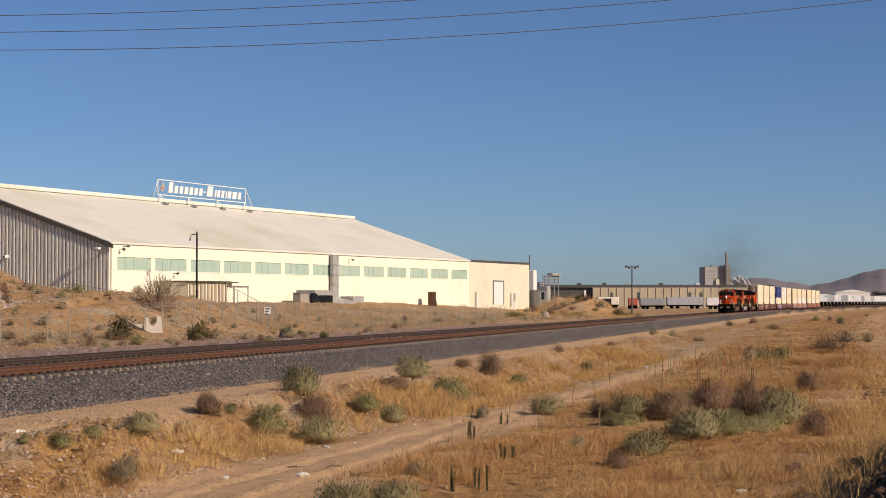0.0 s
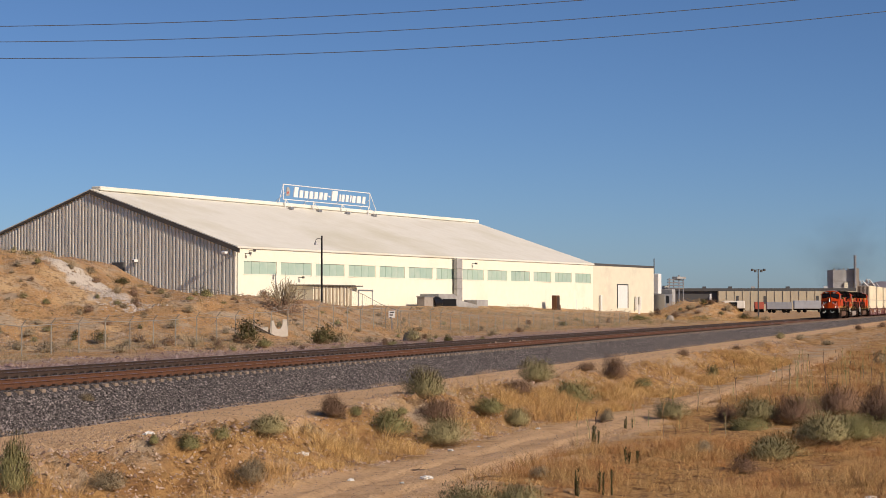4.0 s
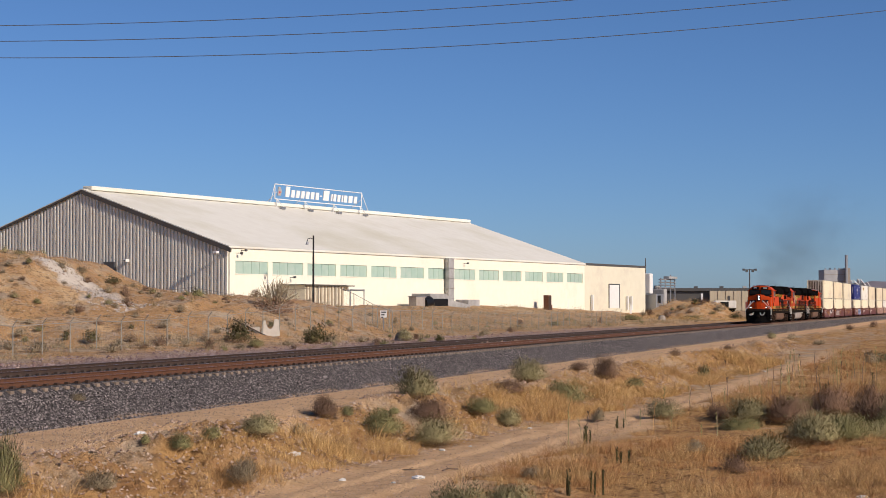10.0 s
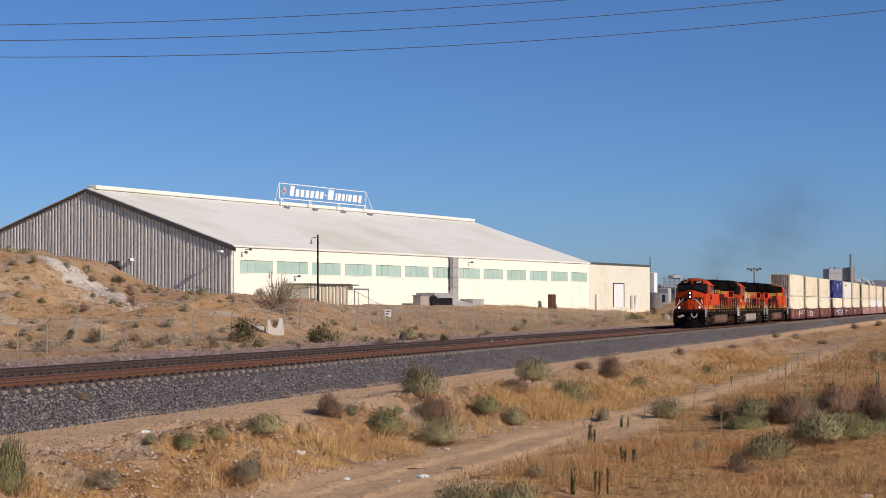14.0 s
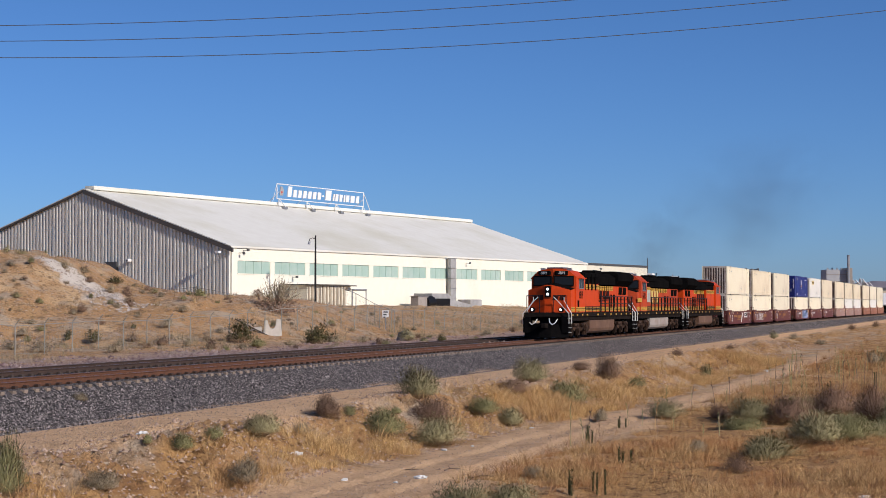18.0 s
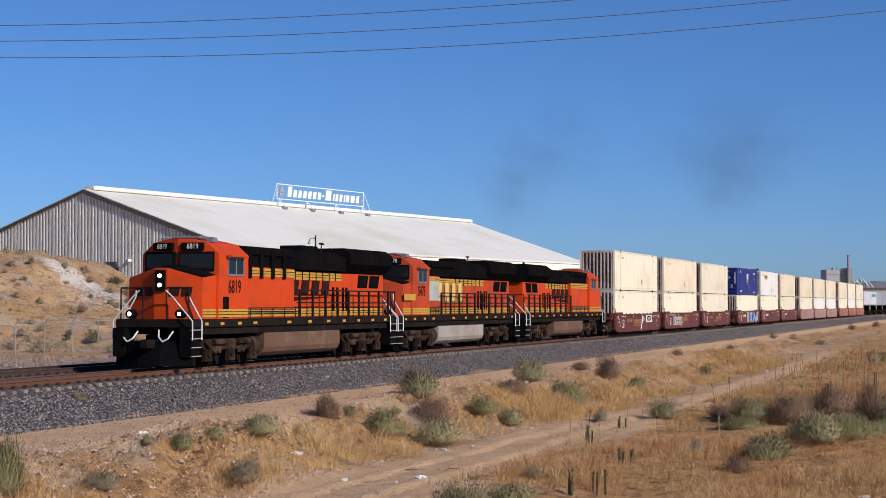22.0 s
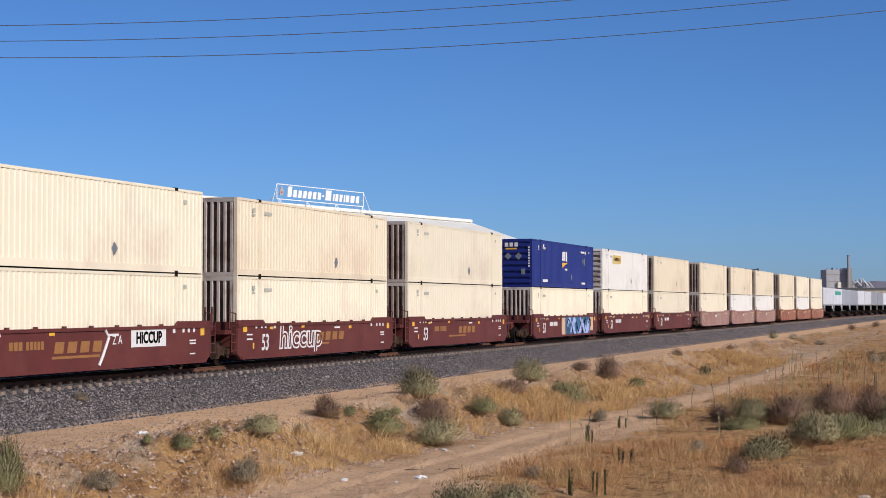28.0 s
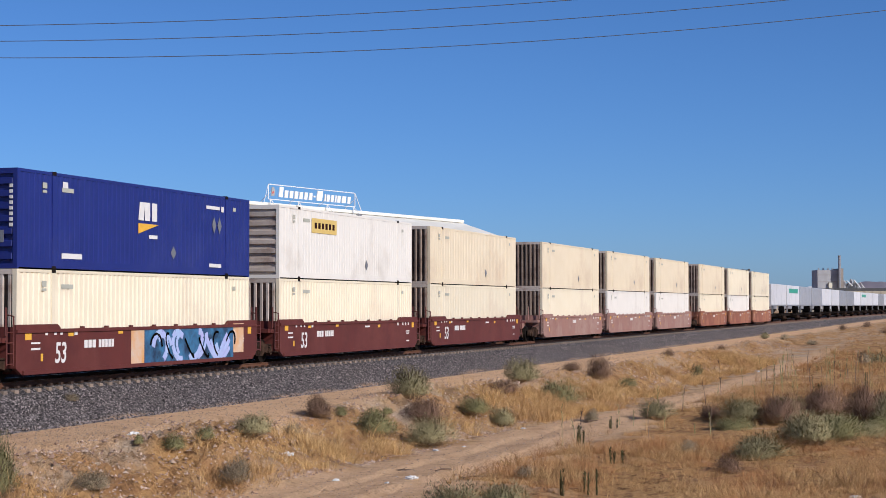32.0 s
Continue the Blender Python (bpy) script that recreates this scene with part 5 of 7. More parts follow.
# containers: one of each look, then copies
cream = build_container("cream corrugated container stacked on a well car", CREAM, END_DARK)
plain = build_container("smooth-sided cream container stacked on a well car", CREAM, END_DARK, True)
navy = build_container("navy blue container with white and orange shapes", NAVY, NAVY, True, True)
white = build_container("white weathered container with a yellow plate", CREAM_RAW, END_GREY, True, True)
tan = build_container("tan corrugated container stacked on a well car", CREAM_TAN, END_DARK)
tan_plain = build_container("smooth-sided tan container stacked on a well car", CREAM_TAN, END_DARK, True)
pale = build_container("off-white container standing in a well car", CREAM_RAW, END_DARK, True)
for s in (-1, 1):
    bm = bmesh.new()
    for x, lean in ((-0.55, 0.1), (-0.1, 0.0), (0.4, 0.0)):
        prism(bm, [(x - 0.2, 1.72), (x + 0.16, 1.72), (x + 0.16 + lean, 2.32), (x - 0.2 + lean, 2.32)], *sorted((s * 1.292, s * 1.3)))
    part("logo_block", bm, CHALK, navy, "white logo shapes")
    bm = bmesh.new()
    prism(bm, [(-0.75, 1.28), (0.7, 1.62), (-0.75, 1.62)], *sorted((s * 1.292, s * 1.3)))
    part("logo_wedge", bm, SAFETY, navy, "orange logo wedge")
    for x, z, w_, h_ in ((0.3, 1.2, 0.6, 0.12), (-5.0, 0.42, 1.2, 0.16), (5.1, 0.36, 1.0, 0.13), (4.9, 2.42, 1.1, 0.12), (-5.4, 2.55, 0.3, 0.18), (5.7, 2.4, 0.22, 0.2)):
        boxes("lettering_mark", [(x - w_ / 2, x + w_ / 2, *sorted((s * 1.292, s * 1.298)), z - h_ / 2, z + h_ / 2)], CHALK, navy)
    for x in (5.0, 5.45):
        bm = bmesh.new()
        prism(bm, [(x - 0.17, 1.8), (x, 1.5), (x + 0.17, 1.8), (x, 2.1)], *sorted((s * 1.292, s * 1.3)))
        part("placard", bm, GREY, navy, "grey diamond placard")
    boxes("yellow_plate", [(-4.7, -1.9, *sorted((s * 1.292, s * 1.3)), 1.92, 2.52)], BUTTER, white, "yellow plate with dark bars")
    bars("plate_bars", -4.4, 2.1, 6, 0.24, 0.24, 0.16, INK, white, s * 1.302)
bm = bmesh.new()
for y, z in ((-0.45, 1.85), (0.2, 1.85)):
    q = [bm.verts.new((x, y + dy, z + dz)) for x in (-8.09, -8.07) for dy, dz in ((-0.22, 0), (0, -0.22), (0.22, 0), (0, 0.22))]
    bm.faces.new(q[:4]), bm.faces.new(q[4:][::-1])
    for i in range(4):
        bm.faces.new((q[i], q[4 + i], q[4 + (i + 1) % 4], q[(i + 1) % 4]))
bmesh.ops.recalc_face_normals(bm, faces=bm.faces[:])
part("placard", bm, GREY, navy, "grey diamond placards")
boxes("logo_block", [(-8.09, -8.07, -0.1 - 0.3 * k, 0.1 - 0.3 * k, 2.42, 2.66) for k in (-1, 0, 1)], CHALK, navy, "white logo shapes")
boxes("logo_wedge", [(-8.09, -8.07, -0.35, 0.35, 2.25, 2.34)], SAFETY, navy)
boxes("lettering_mark", [(-8.09, -8.07, -1.14, -1.04, 1.2 + 0.16 * k, 1.3 + 0.16 * k) for k in range(8)], CHALK, navy)
boxes("end_plate", [(-8.09, -8.07, -0.85, -0.62, 0.75, 1.1)], GREY, navy)
used = set()
for i, o in enumerate([CAR[g] + 19.0 * k for g in range(4) for k in (-1, 0, 1)]):
    low = cream if i in (0, 1, 3, 4) else pale if i in (7, 8, 10) else plain
    high = navy if i == 3 else white if i == 4 else cream if i < 1 else tan if i == 1 else tan_plain if i in (5, 6, 7, 8, 9) else plain
    for kind, z in ((low, 0.38), (high, 3.27)):
        ob = kind if kind.name not in used else copy_thing(kind, pose(0, 0, 0))
        used.add(kind.name)
        rolls(ob, o, z)

# trailers on flat spine cars behind the containers
TRAILER = mat("white_trailer", (0.72, 0.72, 0.72), (0.64, 0.64, 0.65), 0.8, 0.5, 0.1, 0, c3=(0.5, 0.5, 0.5), s3=0.3, amount=0.38, spread=0.12)
TRAILER_GREY = mat("grey_trailer", (0.42, 0.43, 0.45), (0.36, 0.37, 0.39), 0.8, 0.45, 0.3, 0, spread=0.2)
GREEN = mat("green_band", (0.05, 0.32, 0.22), (0.05, 0.28, 0.2), 1, 0.5)


def build_trailer(label, skin, band=False):
    o = thing("semi_trailer", label, "trailer", group="trailers on flat cars")
    boxes("body", [(-8.0, 8.0, -1.29, 1.29, 2.1, 4.95)], skin, o, bevel=0.05)
    for s in (-1, 1):
        boxes("bottom_rail", [(-8.0, 8.0, *sorted((s * 1.29, s * 1.31)), 2.1, 2.28)], GREY, o)
        for k in range(14):
            x = -7.7 + k * 1.18
            boxes("seam", [(x, x + 0.05, *sorted((s * 1.29, s * 1.302)), 2.28, 4.9)], skin, o)
        if band:
            boxes("band", [(-5.5, 5.5, *sorted((s * 1.30, s * 1.31)), 3.9, 4.5)], GREEN, o, "green side band")
    bm = bmesh.new()
    for x in (4.6, 5.9):
        for y in (-1.0, 1.0):
            disc(bm, x, y - 0.25, y + 0.25, 1.6, 0.5, 14)
    part("wheels", bm, SOOT, o, "black tyres")
    boxes("mud_flap", [(6.6, 6.64, -1.25, -0.6, 1.25, 2.0)], CHALK, o)
    boxes("landing_leg", [(-5.2, -5.0, -1.05, -0.9, 1.1, 2.1)], GREY, o)
    boxes("landing_leg", [(-5.2, -5.0, 0.9, 1.05, 1.1, 2.1)], GREY, o)
    return o


def build_spine():
    o = thing("flat_car", "low dark spine car under a road trailer", "rail car", group="spine cars")
    boxes("spine", [(-8.5, 8.5, -0.4, 0.4, 0.7, 1.08)], FRAME, o)
    boxes("wheel_platform", [(3.4, 7.2, -1.3, 1.3, 0.98, 1.1)], FRAME, o)
    boxes("hitch", [(-5.6, -4.6, -1.1, 1.1, 0.98, 1.1)], FRAME, o)
    car_truck(o, 8.55, False)
    return o


looks = [build_trailer("white road trailer carried on a spine car", TRAILER), build_trailer("grey metal road trailer on a spine car", TRAILER_GREY),
         build_trailer("white road trailer with a green band", TRAILER, True)]
spine = build_spine()
used = set()
for i in range(34):
    kind = looks[2 if i in (1, 9) else 1 if i in (2, 3, 6, 7, 12, 15, 20) else 0]
    ob = kind if kind.name not in used else copy_thing(kind, pose(0, 0, 0))
    used.add(kind.name)
    sp = spine if i == 0 else copy_thing(spine, pose(0, 0, 0))
    rolls(ob, 306.5 + 17.2 * i)
    rolls(sp, 306.5 + 17.2 * i)


# ---- beyond the tracks: fences, posts, yard and distance ----
def stand(x, y, sink=0.05):
    return float(ground(x, y)) - sink


def build_fence(name, label, stations, height, arms):
    """Posts at the stations, wires and a thin mesh of crossed strands between them."""
    o = thing(name, label, "fence")
    tops = []
    for x, y in stations:
        z = stand(x, y)
        bm = bmesh.new()
        tube(bm, (x, y, z), (x, y, z + height), 0.036, sides=6)
        if arms:
            tube(bm, (x, y, z + height), (x + 0.28, y - 0.1, z + height + 0.35), 0.03, sides=5)
        part("post", bm, FENCE, o)
        tops.append(Vector((x, y, z)))
    for a, b in zip(tops, tops[1:]):
        bm = bmesh.new()
        up = Vector((0, 0, 1))
        tube(bm, a + up * (height - 0.04), b + up * (height - 0.04), 0.025, sides=5)
        n = 9
        for k in range(1, 8):
            h = height * k / 8
            tube(bm, a + up * h, b + up * h, 0.003, sides=3, caps=False)
        for k in range(n):
            p, q = a.lerp(b, k / n), a.lerp(b, (k + 1) / n)
            tube(bm, p + up * 0.1, q + up * (height - 0.1), 0.0035, sides=3, caps=False)
            tube(bm, q + up * 0.1, p + up * (height - 0.1), 0.0035, sides=3, caps=False)
        if arms:
            for k in range(3):
                off = Vector((0.09 * (k + 1), -0.03 * (k + 1), height + 0.11 * (k + 1)))
                tube(bm, a + off, b + off, 0.006, sides=3, caps=False)
        part("mesh_panel", bm, FENCE, o)
    return o


build_fence("chain_link_fence", "weathered chain-link fence with barbed arms beside the tracks", [tuple(P(u, 55.3))[:2] for u in np.arange(62.6, 262, 3.3)], 1.95, True)
upper = []
for (x0, d0), (x1, d1), n in (((-36.5, 196), (-22.8, 186), 6), ((-22.8, 186), (-12.6, 176), 4), ((-12.6, 176), (-4.6, 160), 4)):
    upper += [(x0 + (x1 - x0) * k / n, d0 + (d1 - d0) * k / n) for k in range(n)]
build_fence("upper_fence", "thin wire fence crossing the hill before the warehouse", upper + [(-4.6, 160)], 2.1, False)


def build_lamp_post(x, y, top, label):
    z = stand(x, y)
    o = thing("lamp_post", label, "street lamp", pose(x, y, z))
    bm = bmesh.new()
    tube(bm, (0, 0, 0), (0, 0, top - z), 0.16, 0.11, 8)
    part("pole", bm, BLACK, o)
    bm = bmesh.new()
    pipe(bm, [(0, 0, top - z - 0.5), (-0.4, 0, top - z - 0.35), (-0.8, 0, top - z - 0.5), (-0.85, 0, top - z - 0.8)], 0.05)
    part("arm", bm, BLACK, o)
    bm = bmesh.new()
    tube(bm, (-0.85, 0, top - z - 1.25), (-0.85, 0, top - z - 0.8), 0.26, 0.12, 10)
    part("head", bm, GREY, o, "round lamp head")
    return o


p = SHED_POSE @ Vector((7.1, -9.0, 0))
build_lamp_post(p.x, p.y, 11.8, "thin black lamp post with one short arm")


def build_flood_mast():
    x, y = 71.4, 400.0
    z = stand(x, y)
    o = thing("flood_mast", "tall grey mast with a crossbar of flood lights", "mast", pose(x, y, z))
    top = 10.6 - z
    bm = bmesh.new()
    tube(bm, (0, 0, 0), (0, 0, top), 0.2, 0.13, 8)
    part("pole", bm, DARK, o)
    bm = bmesh.new()
    tube(bm, (-1.5, 0, top - 0.2), (1.5, 0, top - 0.2), 0.09, sides=6)
    part("crossbar", bm, DARK, o)
    for dx in (-1.4, -0.7, 0.7, 1.4):
        boxes("flood_head", [(dx - 0.25, dx + 0.25, -0.4, 0.25, top - 0.75 + 0.3 * (abs(dx) > 1), top - 0.25 + 0.3 * (abs(dx) > 1))], DARK, o, bevel=0.05)
    return o


build_flood_mast()


def build_board(x, y, w, h, zc, material, label):
    z = stand(x, y)
    o = thing("warning_board", label, "sign", pose(x, y, z), group="fence boards")
    boxes("post", [(-0.05, 0.05, -0.05, 0.05, 0, zc + h / 2)], GREY, o)
    boxes("plate", [(-w / 2, w / 2, -0.1, -0.055, zc - h / 2, zc + h / 2)], material, o)
    if material is WHITE:
        for k in range(3):
            boxes("lettering_bars", [(-w / 2 + 0.1, w / 2 - 0.1 - 0.12 * k, -0.108, -0.1, zc + h / 2 - 0.22 - 0.24 * k, zc + h / 2 - 0.1 - 0.24 * k)], DARK, o)


q = P(152, 54.8)
build_board(q.x, q.y, 0.62, 0.66, 1.5, WHITE, "white warning board with dark bars on the fence")
build_board(-16.6, 181, 0.62, 0.62, 1.9, DARK, "square black board on the wire fence")
for x, y, m in ((24.0, 330, WHITE), (38.5, 352, WHITE), (52.0, 345, WHITE)):
    z = stand(x, y)
    o = thing("marker_post", "short white marker post in the weeds", "post", pose(x, y, z), group="marker posts")
    boxes("post", [(-0.2, 0.2, -0.15, 0.15, 0, 2.0)], m, o, bevel=0.03)

BLOCK = mat("pale_concrete", (0.62, 0.57, 0.49), (0.52, 0.47, 0.4), 3, 0.9, 0, 0.3)
# concrete blocks and a barrel in the weeds beyond the tracks
x, y = -12.9, 136.0
o = thing("concrete_saddle", "broken pale concrete pipe saddle lying in weeds", "block", pose(x - 0.7, y + 0.8, stand(x - 0.7, y + 0.8), 2, -3, 8))
bm = bmesh.new()
arc = [(0.33 * math.cos(a), 1.12 + 0.62 * math.sin(a)) for a in np.linspace(0, -math.pi, 9)]
prism(bm, [(-0.78, -0.1), (0.72, -0.1), (0.66, 1.22), (0.36, 1.26)] + arc + [(-0.36, 1.20), (-0.60, 1.16)], -0.3, 0.3)
part("saddle", bm, BLOCK, o)
bm = bmesh.new()
arc = [(-1.55 + 0.42 * math.cos(a), 0.02 + 0.46 * math.sin(a)) for a in np.linspace(0, math.pi, 9)]
prism(bm, [(-0.84, -0.1), (-0.86, 0.72), (-1.5, 0.66), (-2.1, 0.38), (-2.15, -0.1), (-1.98, -0.1)] + arc[::-1] + [(-1.12, -0.1)], -0.25, 0.25)
part("broken_shoe", bm, BLOCK, o)
for x, y in ((-3.3, 146.0), (40.5, 318.0)):
    o = thing("concrete_pipe", "stubby concrete pipe end in the weeds", "pipe", pose(x, y, stand(x, y)), group="concrete pipes")
    bm = bmesh.new()
    tube(bm, (0, 0, 0), (0, 0, 0.85), 0.85, 0.55, 14)
    part("shell", bm, CONCRETE, o)
    boxes("cap", [(-0.35, 0.35, -0.35, 0.35, 0.85, 0.98)], CONCRETE, o, bevel=0.05)
STEM_DARK = mat("old_dark_timber", (0.05, 0.035, 0.025), (0.08, 0.055, 0.04), 6, 0.9)
o = thing("fallen_beam", "dark timber lying by the concrete blocks", "timber", pose(-15.2, 136.2, stand(-15.2, 136.2) + 0.42, 0, 27, 8))
boxes("timber", [(-1.5, 1.5, -0.07, 0.07, -0.05, 0.05)], STEM_DARK, o)


# process plant beside the annex
def build_plant():
    o = thing("process_plant", "grey tanks and pipework beside the annex", "machine", on_shed(0, 0, 0))
    boxes("tank", [(148.6, 150.2, 0.0, 2.0, 4.6, 8.9)], WHITE, o, "white square tank", bevel=0.15)
    boxes("base_unit", [(148.4, 152.4, -1.5, 2.5, 1.0, 4.5)], GREY, o, "grey machine housing", bevel=0.08)
    boxes("opening", [(149.0, 150.6, -1.56, -1.51, 2.6, 4.2)], BLACK, o)
    boxes("side_cabinet", [(153.3, 155.0, -1.2, 3.0, 1.0, 5.6)], SHEET, o, "grey cabinet", bevel=0.08)
    bm = bmesh.new()
    tube(bm, (150.9, 2, 8.9), (150.9, 2, 12.2), 0.1, sides=6)
    part("vent_pipe", bm, DARK, o)
    for k in range(4):
        bm = bmesh.new()
        tube(bm, (153.5, 0, 5.9 + 0.6 * k), (162.5, 0, 5.9 + 0.6 * k), 0.13, sides=6)
        part("pipe", bm, GREY, o)
    for x in (154.5, 157, 160, 162.5):
        bm = bmesh.new()
        tube(bm, (x, 0, 1.0), (x, 0, 8.0 if x != 160 else 8.8), 0.13, sides=6)
        part("pipe_post", bm, GREY, o)
    boxes("header_box", [(157.5, 162.5, -0.6, 0.6, 7.9, 8.4)], SHEET, o)
    for x in (155.4, 156.6):
        bm = bmesh.new()
        tube(bm, (x, 1.5, 1.0), (x, 1.5, 6.4), 0.5, sides=10)
        part("cylinder_tank", bm, SHEET, o)
    return o


build_plant()


# long low building in the distance
TAN_WALL = mat("tan_panel_wall", (0.50, 0.435, 0.31), (0.45, 0.39, 0.28), 0.5, 0.85, 0, 0.1, c3=(0.42, 0.36, 0.26), s3=0.1, amount=0.4)


def build_far_hall():
    o = thing("industrial_hall", "long low beige industrial hall with dark roof", "building", pose(86.0, 600, 0, 0, 0, -6))
    L, D, z1 = 70.0, 40.0, 7.1
    boxes("wall", [(7, L, 0, D, -1, z1)], TAN_WALL, o)
    boxes("roof", [(-12, L + 0.5, 2, D, z1 + 0.02, z1 + 1.0)], DARK, o, "dark flat roof")
    boxes("dark_wing", [(-12, 6.98, 3, D, -1, z1)], DARK, o)
    for k in range(23):
        x = 7.2 + 2.75 * k
        boxes("pilaster", [(x, x + 0.16, -0.2, 0.0, -1, z1)], TAN_WALL, o)
    for x in (13.2, 22.6, 40.5, 44.4, 53.0, 60.0):
        boxes("window", [(x, x + 0.9, -0.06, 0.0, 2.6, 5.4)], DARK, o)
    for x, m in ((2, DARK), (11, DARK), (19, SHEET), (31, DARK), (44, WHITE), (58, DARK)):
        boxes("roof_vent", [(x, x + 1.3, 8, 10, z1 + 1.0, z1 + 1.7)], m, o)
    return o


build_far_hall()


def build_tower():
    o = thing("mill_tower", "grey block mill tower with a slim chimney", "tower", pose(199.7, 900, 0))
    conc = mat("grey_mill_concrete", (0.40, 0.40, 0.40), (0.33, 0.33, 0.335), 0.3, 0.9, 0, 0.1, c3=(0.47, 0.47, 0.46), s3=0.1, amount=0.4)
    boxes("block", [(0, 10.6, 0, 14, -1, 20.6)], conc, o, "grey concrete block")
    boxes("stair_tower", [(10.62, 13.2, -1.5, 12, -1, 21.4)], CONCRETE, o)
    boxes("lift_shaft", [(5.6, 7.4, -1.2, -0.02, -1, 14.0)], BEIGE, o, "pale lift shaft")
    for k in range(5):
        boxes("panel_joint", [(0.05, 10.5, -0.12, 0.0, 3.5 + 3.6 * k, 3.75 + 3.6 * k)], CONCRETE, o)
    bm = bmesh.new()
    for k in range(6):
        z = -1 + 4.85 * k
        tube(bm, (10.9, -2.5, z), (10.9, -2.5, z + 4.6), 0.7, sides=10)
        tube(bm, (10.9, -2.5, z + 4.6), (10.9, -2.5, z + 4.85), 0.85, sides=10)
    part("chimney", bm, GREY, o, "slim banded metal chimney")
    for x in (1.2, 3.6, 6.2, 8.4):
        boxes("roof_fan", [(x, x + 0.7, 4, 5, 20.6, 21.6)], GREY, o)
    for x, h, r in ((14.6, 14.6, 0.8), (16.4, 12.8, 0.9), (18.3, 15.4, 0.8), (20.0, 14.2, 0.75), (21.7, 13.0, 0.9), (24.4, 11.4, 1.0), (26.6, 9.6, 1.0)):
        bm = bmesh.new()
        tube(bm, (x, 3, -1), (x, 3, h), r, sides=12)
        tube(bm, (x, 3, h), (x, 3, h + 0.7), r, 0.2, 12)
        part("silo", bm, conc, o, "round grey silo")
    for x0, x1, z in ((13.3, 24.0, 10.6), (14.0, 22.0, 13.2), (16.0, 28.0, 8.0)):
        boxes("gantry", [(x0, x1, 1.5, 4, z, z + 0.5)], GREY, o)
    for x0, z0, x1, z1 in ((15.4, 15.0, 18.6, 12.0), (19.0, 15.6, 23.0, 10.8), (22.5, 14.0, 26.5, 8.5)):
        bm = bmesh.new()
        tube(bm, (x0, 1.2, z0), (x1, 1.2, z1), 0.3, sides=6)
        part("conveyor", bm, GREY, o)
    return o


build_tower()

# parked trailers and wagons in the far yard
TAN = mat("tan_paint", (0.5, 0.45, 0.38), (0.44, 0.4, 0.34), 1, 0.6)
RED = mat("red_paint", (0.42, 0.09, 0.05), (0.36, 0.08, 0.05), 1, 0.6)
for x, w, h, m, words in ((85.4, 6.4, 2.3, CREAM_RAW, "white covered hopper wagon in the far yard"), (93.0, 2.7, 2.2, RED, "red wagon end in the far yard"), (99.0, 7.6, 2.2, TRAILER_GREY, "grey box wagon in the far yard"),
                          (109.0, 11.0, 2.5, TRAILER_GREY, "long pale grey wagon in the far yard"), (120.5, 9.5, 2.4, TRAILER, "white box trailer parked in the far yard")):
    y = 520.0
    z = stand(x, y)
    o = thing("parked_wagon", words, "wagon", pose(x, y, z, 0, 0, -4), group="wagons in the far yard")
    boxes("body", [(-w / 2, w / 2, -1.3, 1.3, 1.1, 1.1 + h)], m, o, bevel=0.12)
    bm = bmesh.new()
    for dx in (-w * 0.36, -w * 0.2, w * 0.2, w * 0.36):
        disc(bm, dx, -1.1, 1.1, 0.45, 0.45, 12)
    part("wheels", bm, SOOT, o)
    boxes("frame", [(-w / 2, w / 2, -0.5, 0.5, 0.7, 1.1)], FRAME, o)
hole = thing("dark_hatch", "dark opening in the hopper wagon", "hatch", pose(84.9, 518.6, stand(85, 520)))
boxes("hatch", [(-1.3, 1.3, -0.08, 0.0, 1.15, 3.0)], BLACK, hole)

# pale sheds and vehicles far along the line
for x, y, w, d, h, m, words in ((330, 1100, 22, 20, 10, WHITE, "far white shed"), (345, 1150, 140, 40, 7, TRAILER_GREY, "far long grey shed roof"), (300, 1040, 12, 10, 6.5, WHITE, "far small white shed")):
    o = thing("far_shed", words + " beyond the line", "building", pose(x, y, 0, 0, 0, -8), group="far sheds")
    boxes("wall", [(0, w, 0, d, -3, h * 0.8)], m, o)
    bm = bmesh.new()
    prism(bm, [(-0.5, h * 0.8 + 0.02), (w + 0.5, h * 0.8 + 0.02), (w * 0.5, h)], -0.5, d + 0.5)
    part("roof", bm, m, o)


# dark trees far along the line
def build_far_tree(x, y, h, seed):
    g = np.random.default_rng(seed)
    o = thing("tree", "dark green tree far along the line", "tree", pose(x, y, -2.0), group="far trees")
    bm = bmesh.new()
    tube(bm, (0, 0, 0), (0.2, 0, h * 0.55), 0.35, 0.18, 6)
    for k in range(4):
        a = 1.57 * k + g.uniform(0, 1)
        tube(bm, (0.1, 0, h * 0.35), (h * 0.25 * math.cos(a), h * 0.25 * math.sin(a), h * 0.7), 0.15, 0.06, 5)
    part("trunk", bm, STEM_WOOD, o)
    n = 420
    c = g.normal(0, 1, (n, 3)) * np.array([0.2, 0.2, 0.15]) * h + np.array([0, 0, 0.68 * h])
    c += 0.12 * h * np.sin(c * 1.1 + seed)
    v = (c[:, None] + g.normal(0, 0.6, (n, 3, 3))).reshape(-1, 3)
    part("crown", cloud_mesh("crown", v, np.arange(3 * n).reshape(-1, 3), FAR_LEAF), None, o)


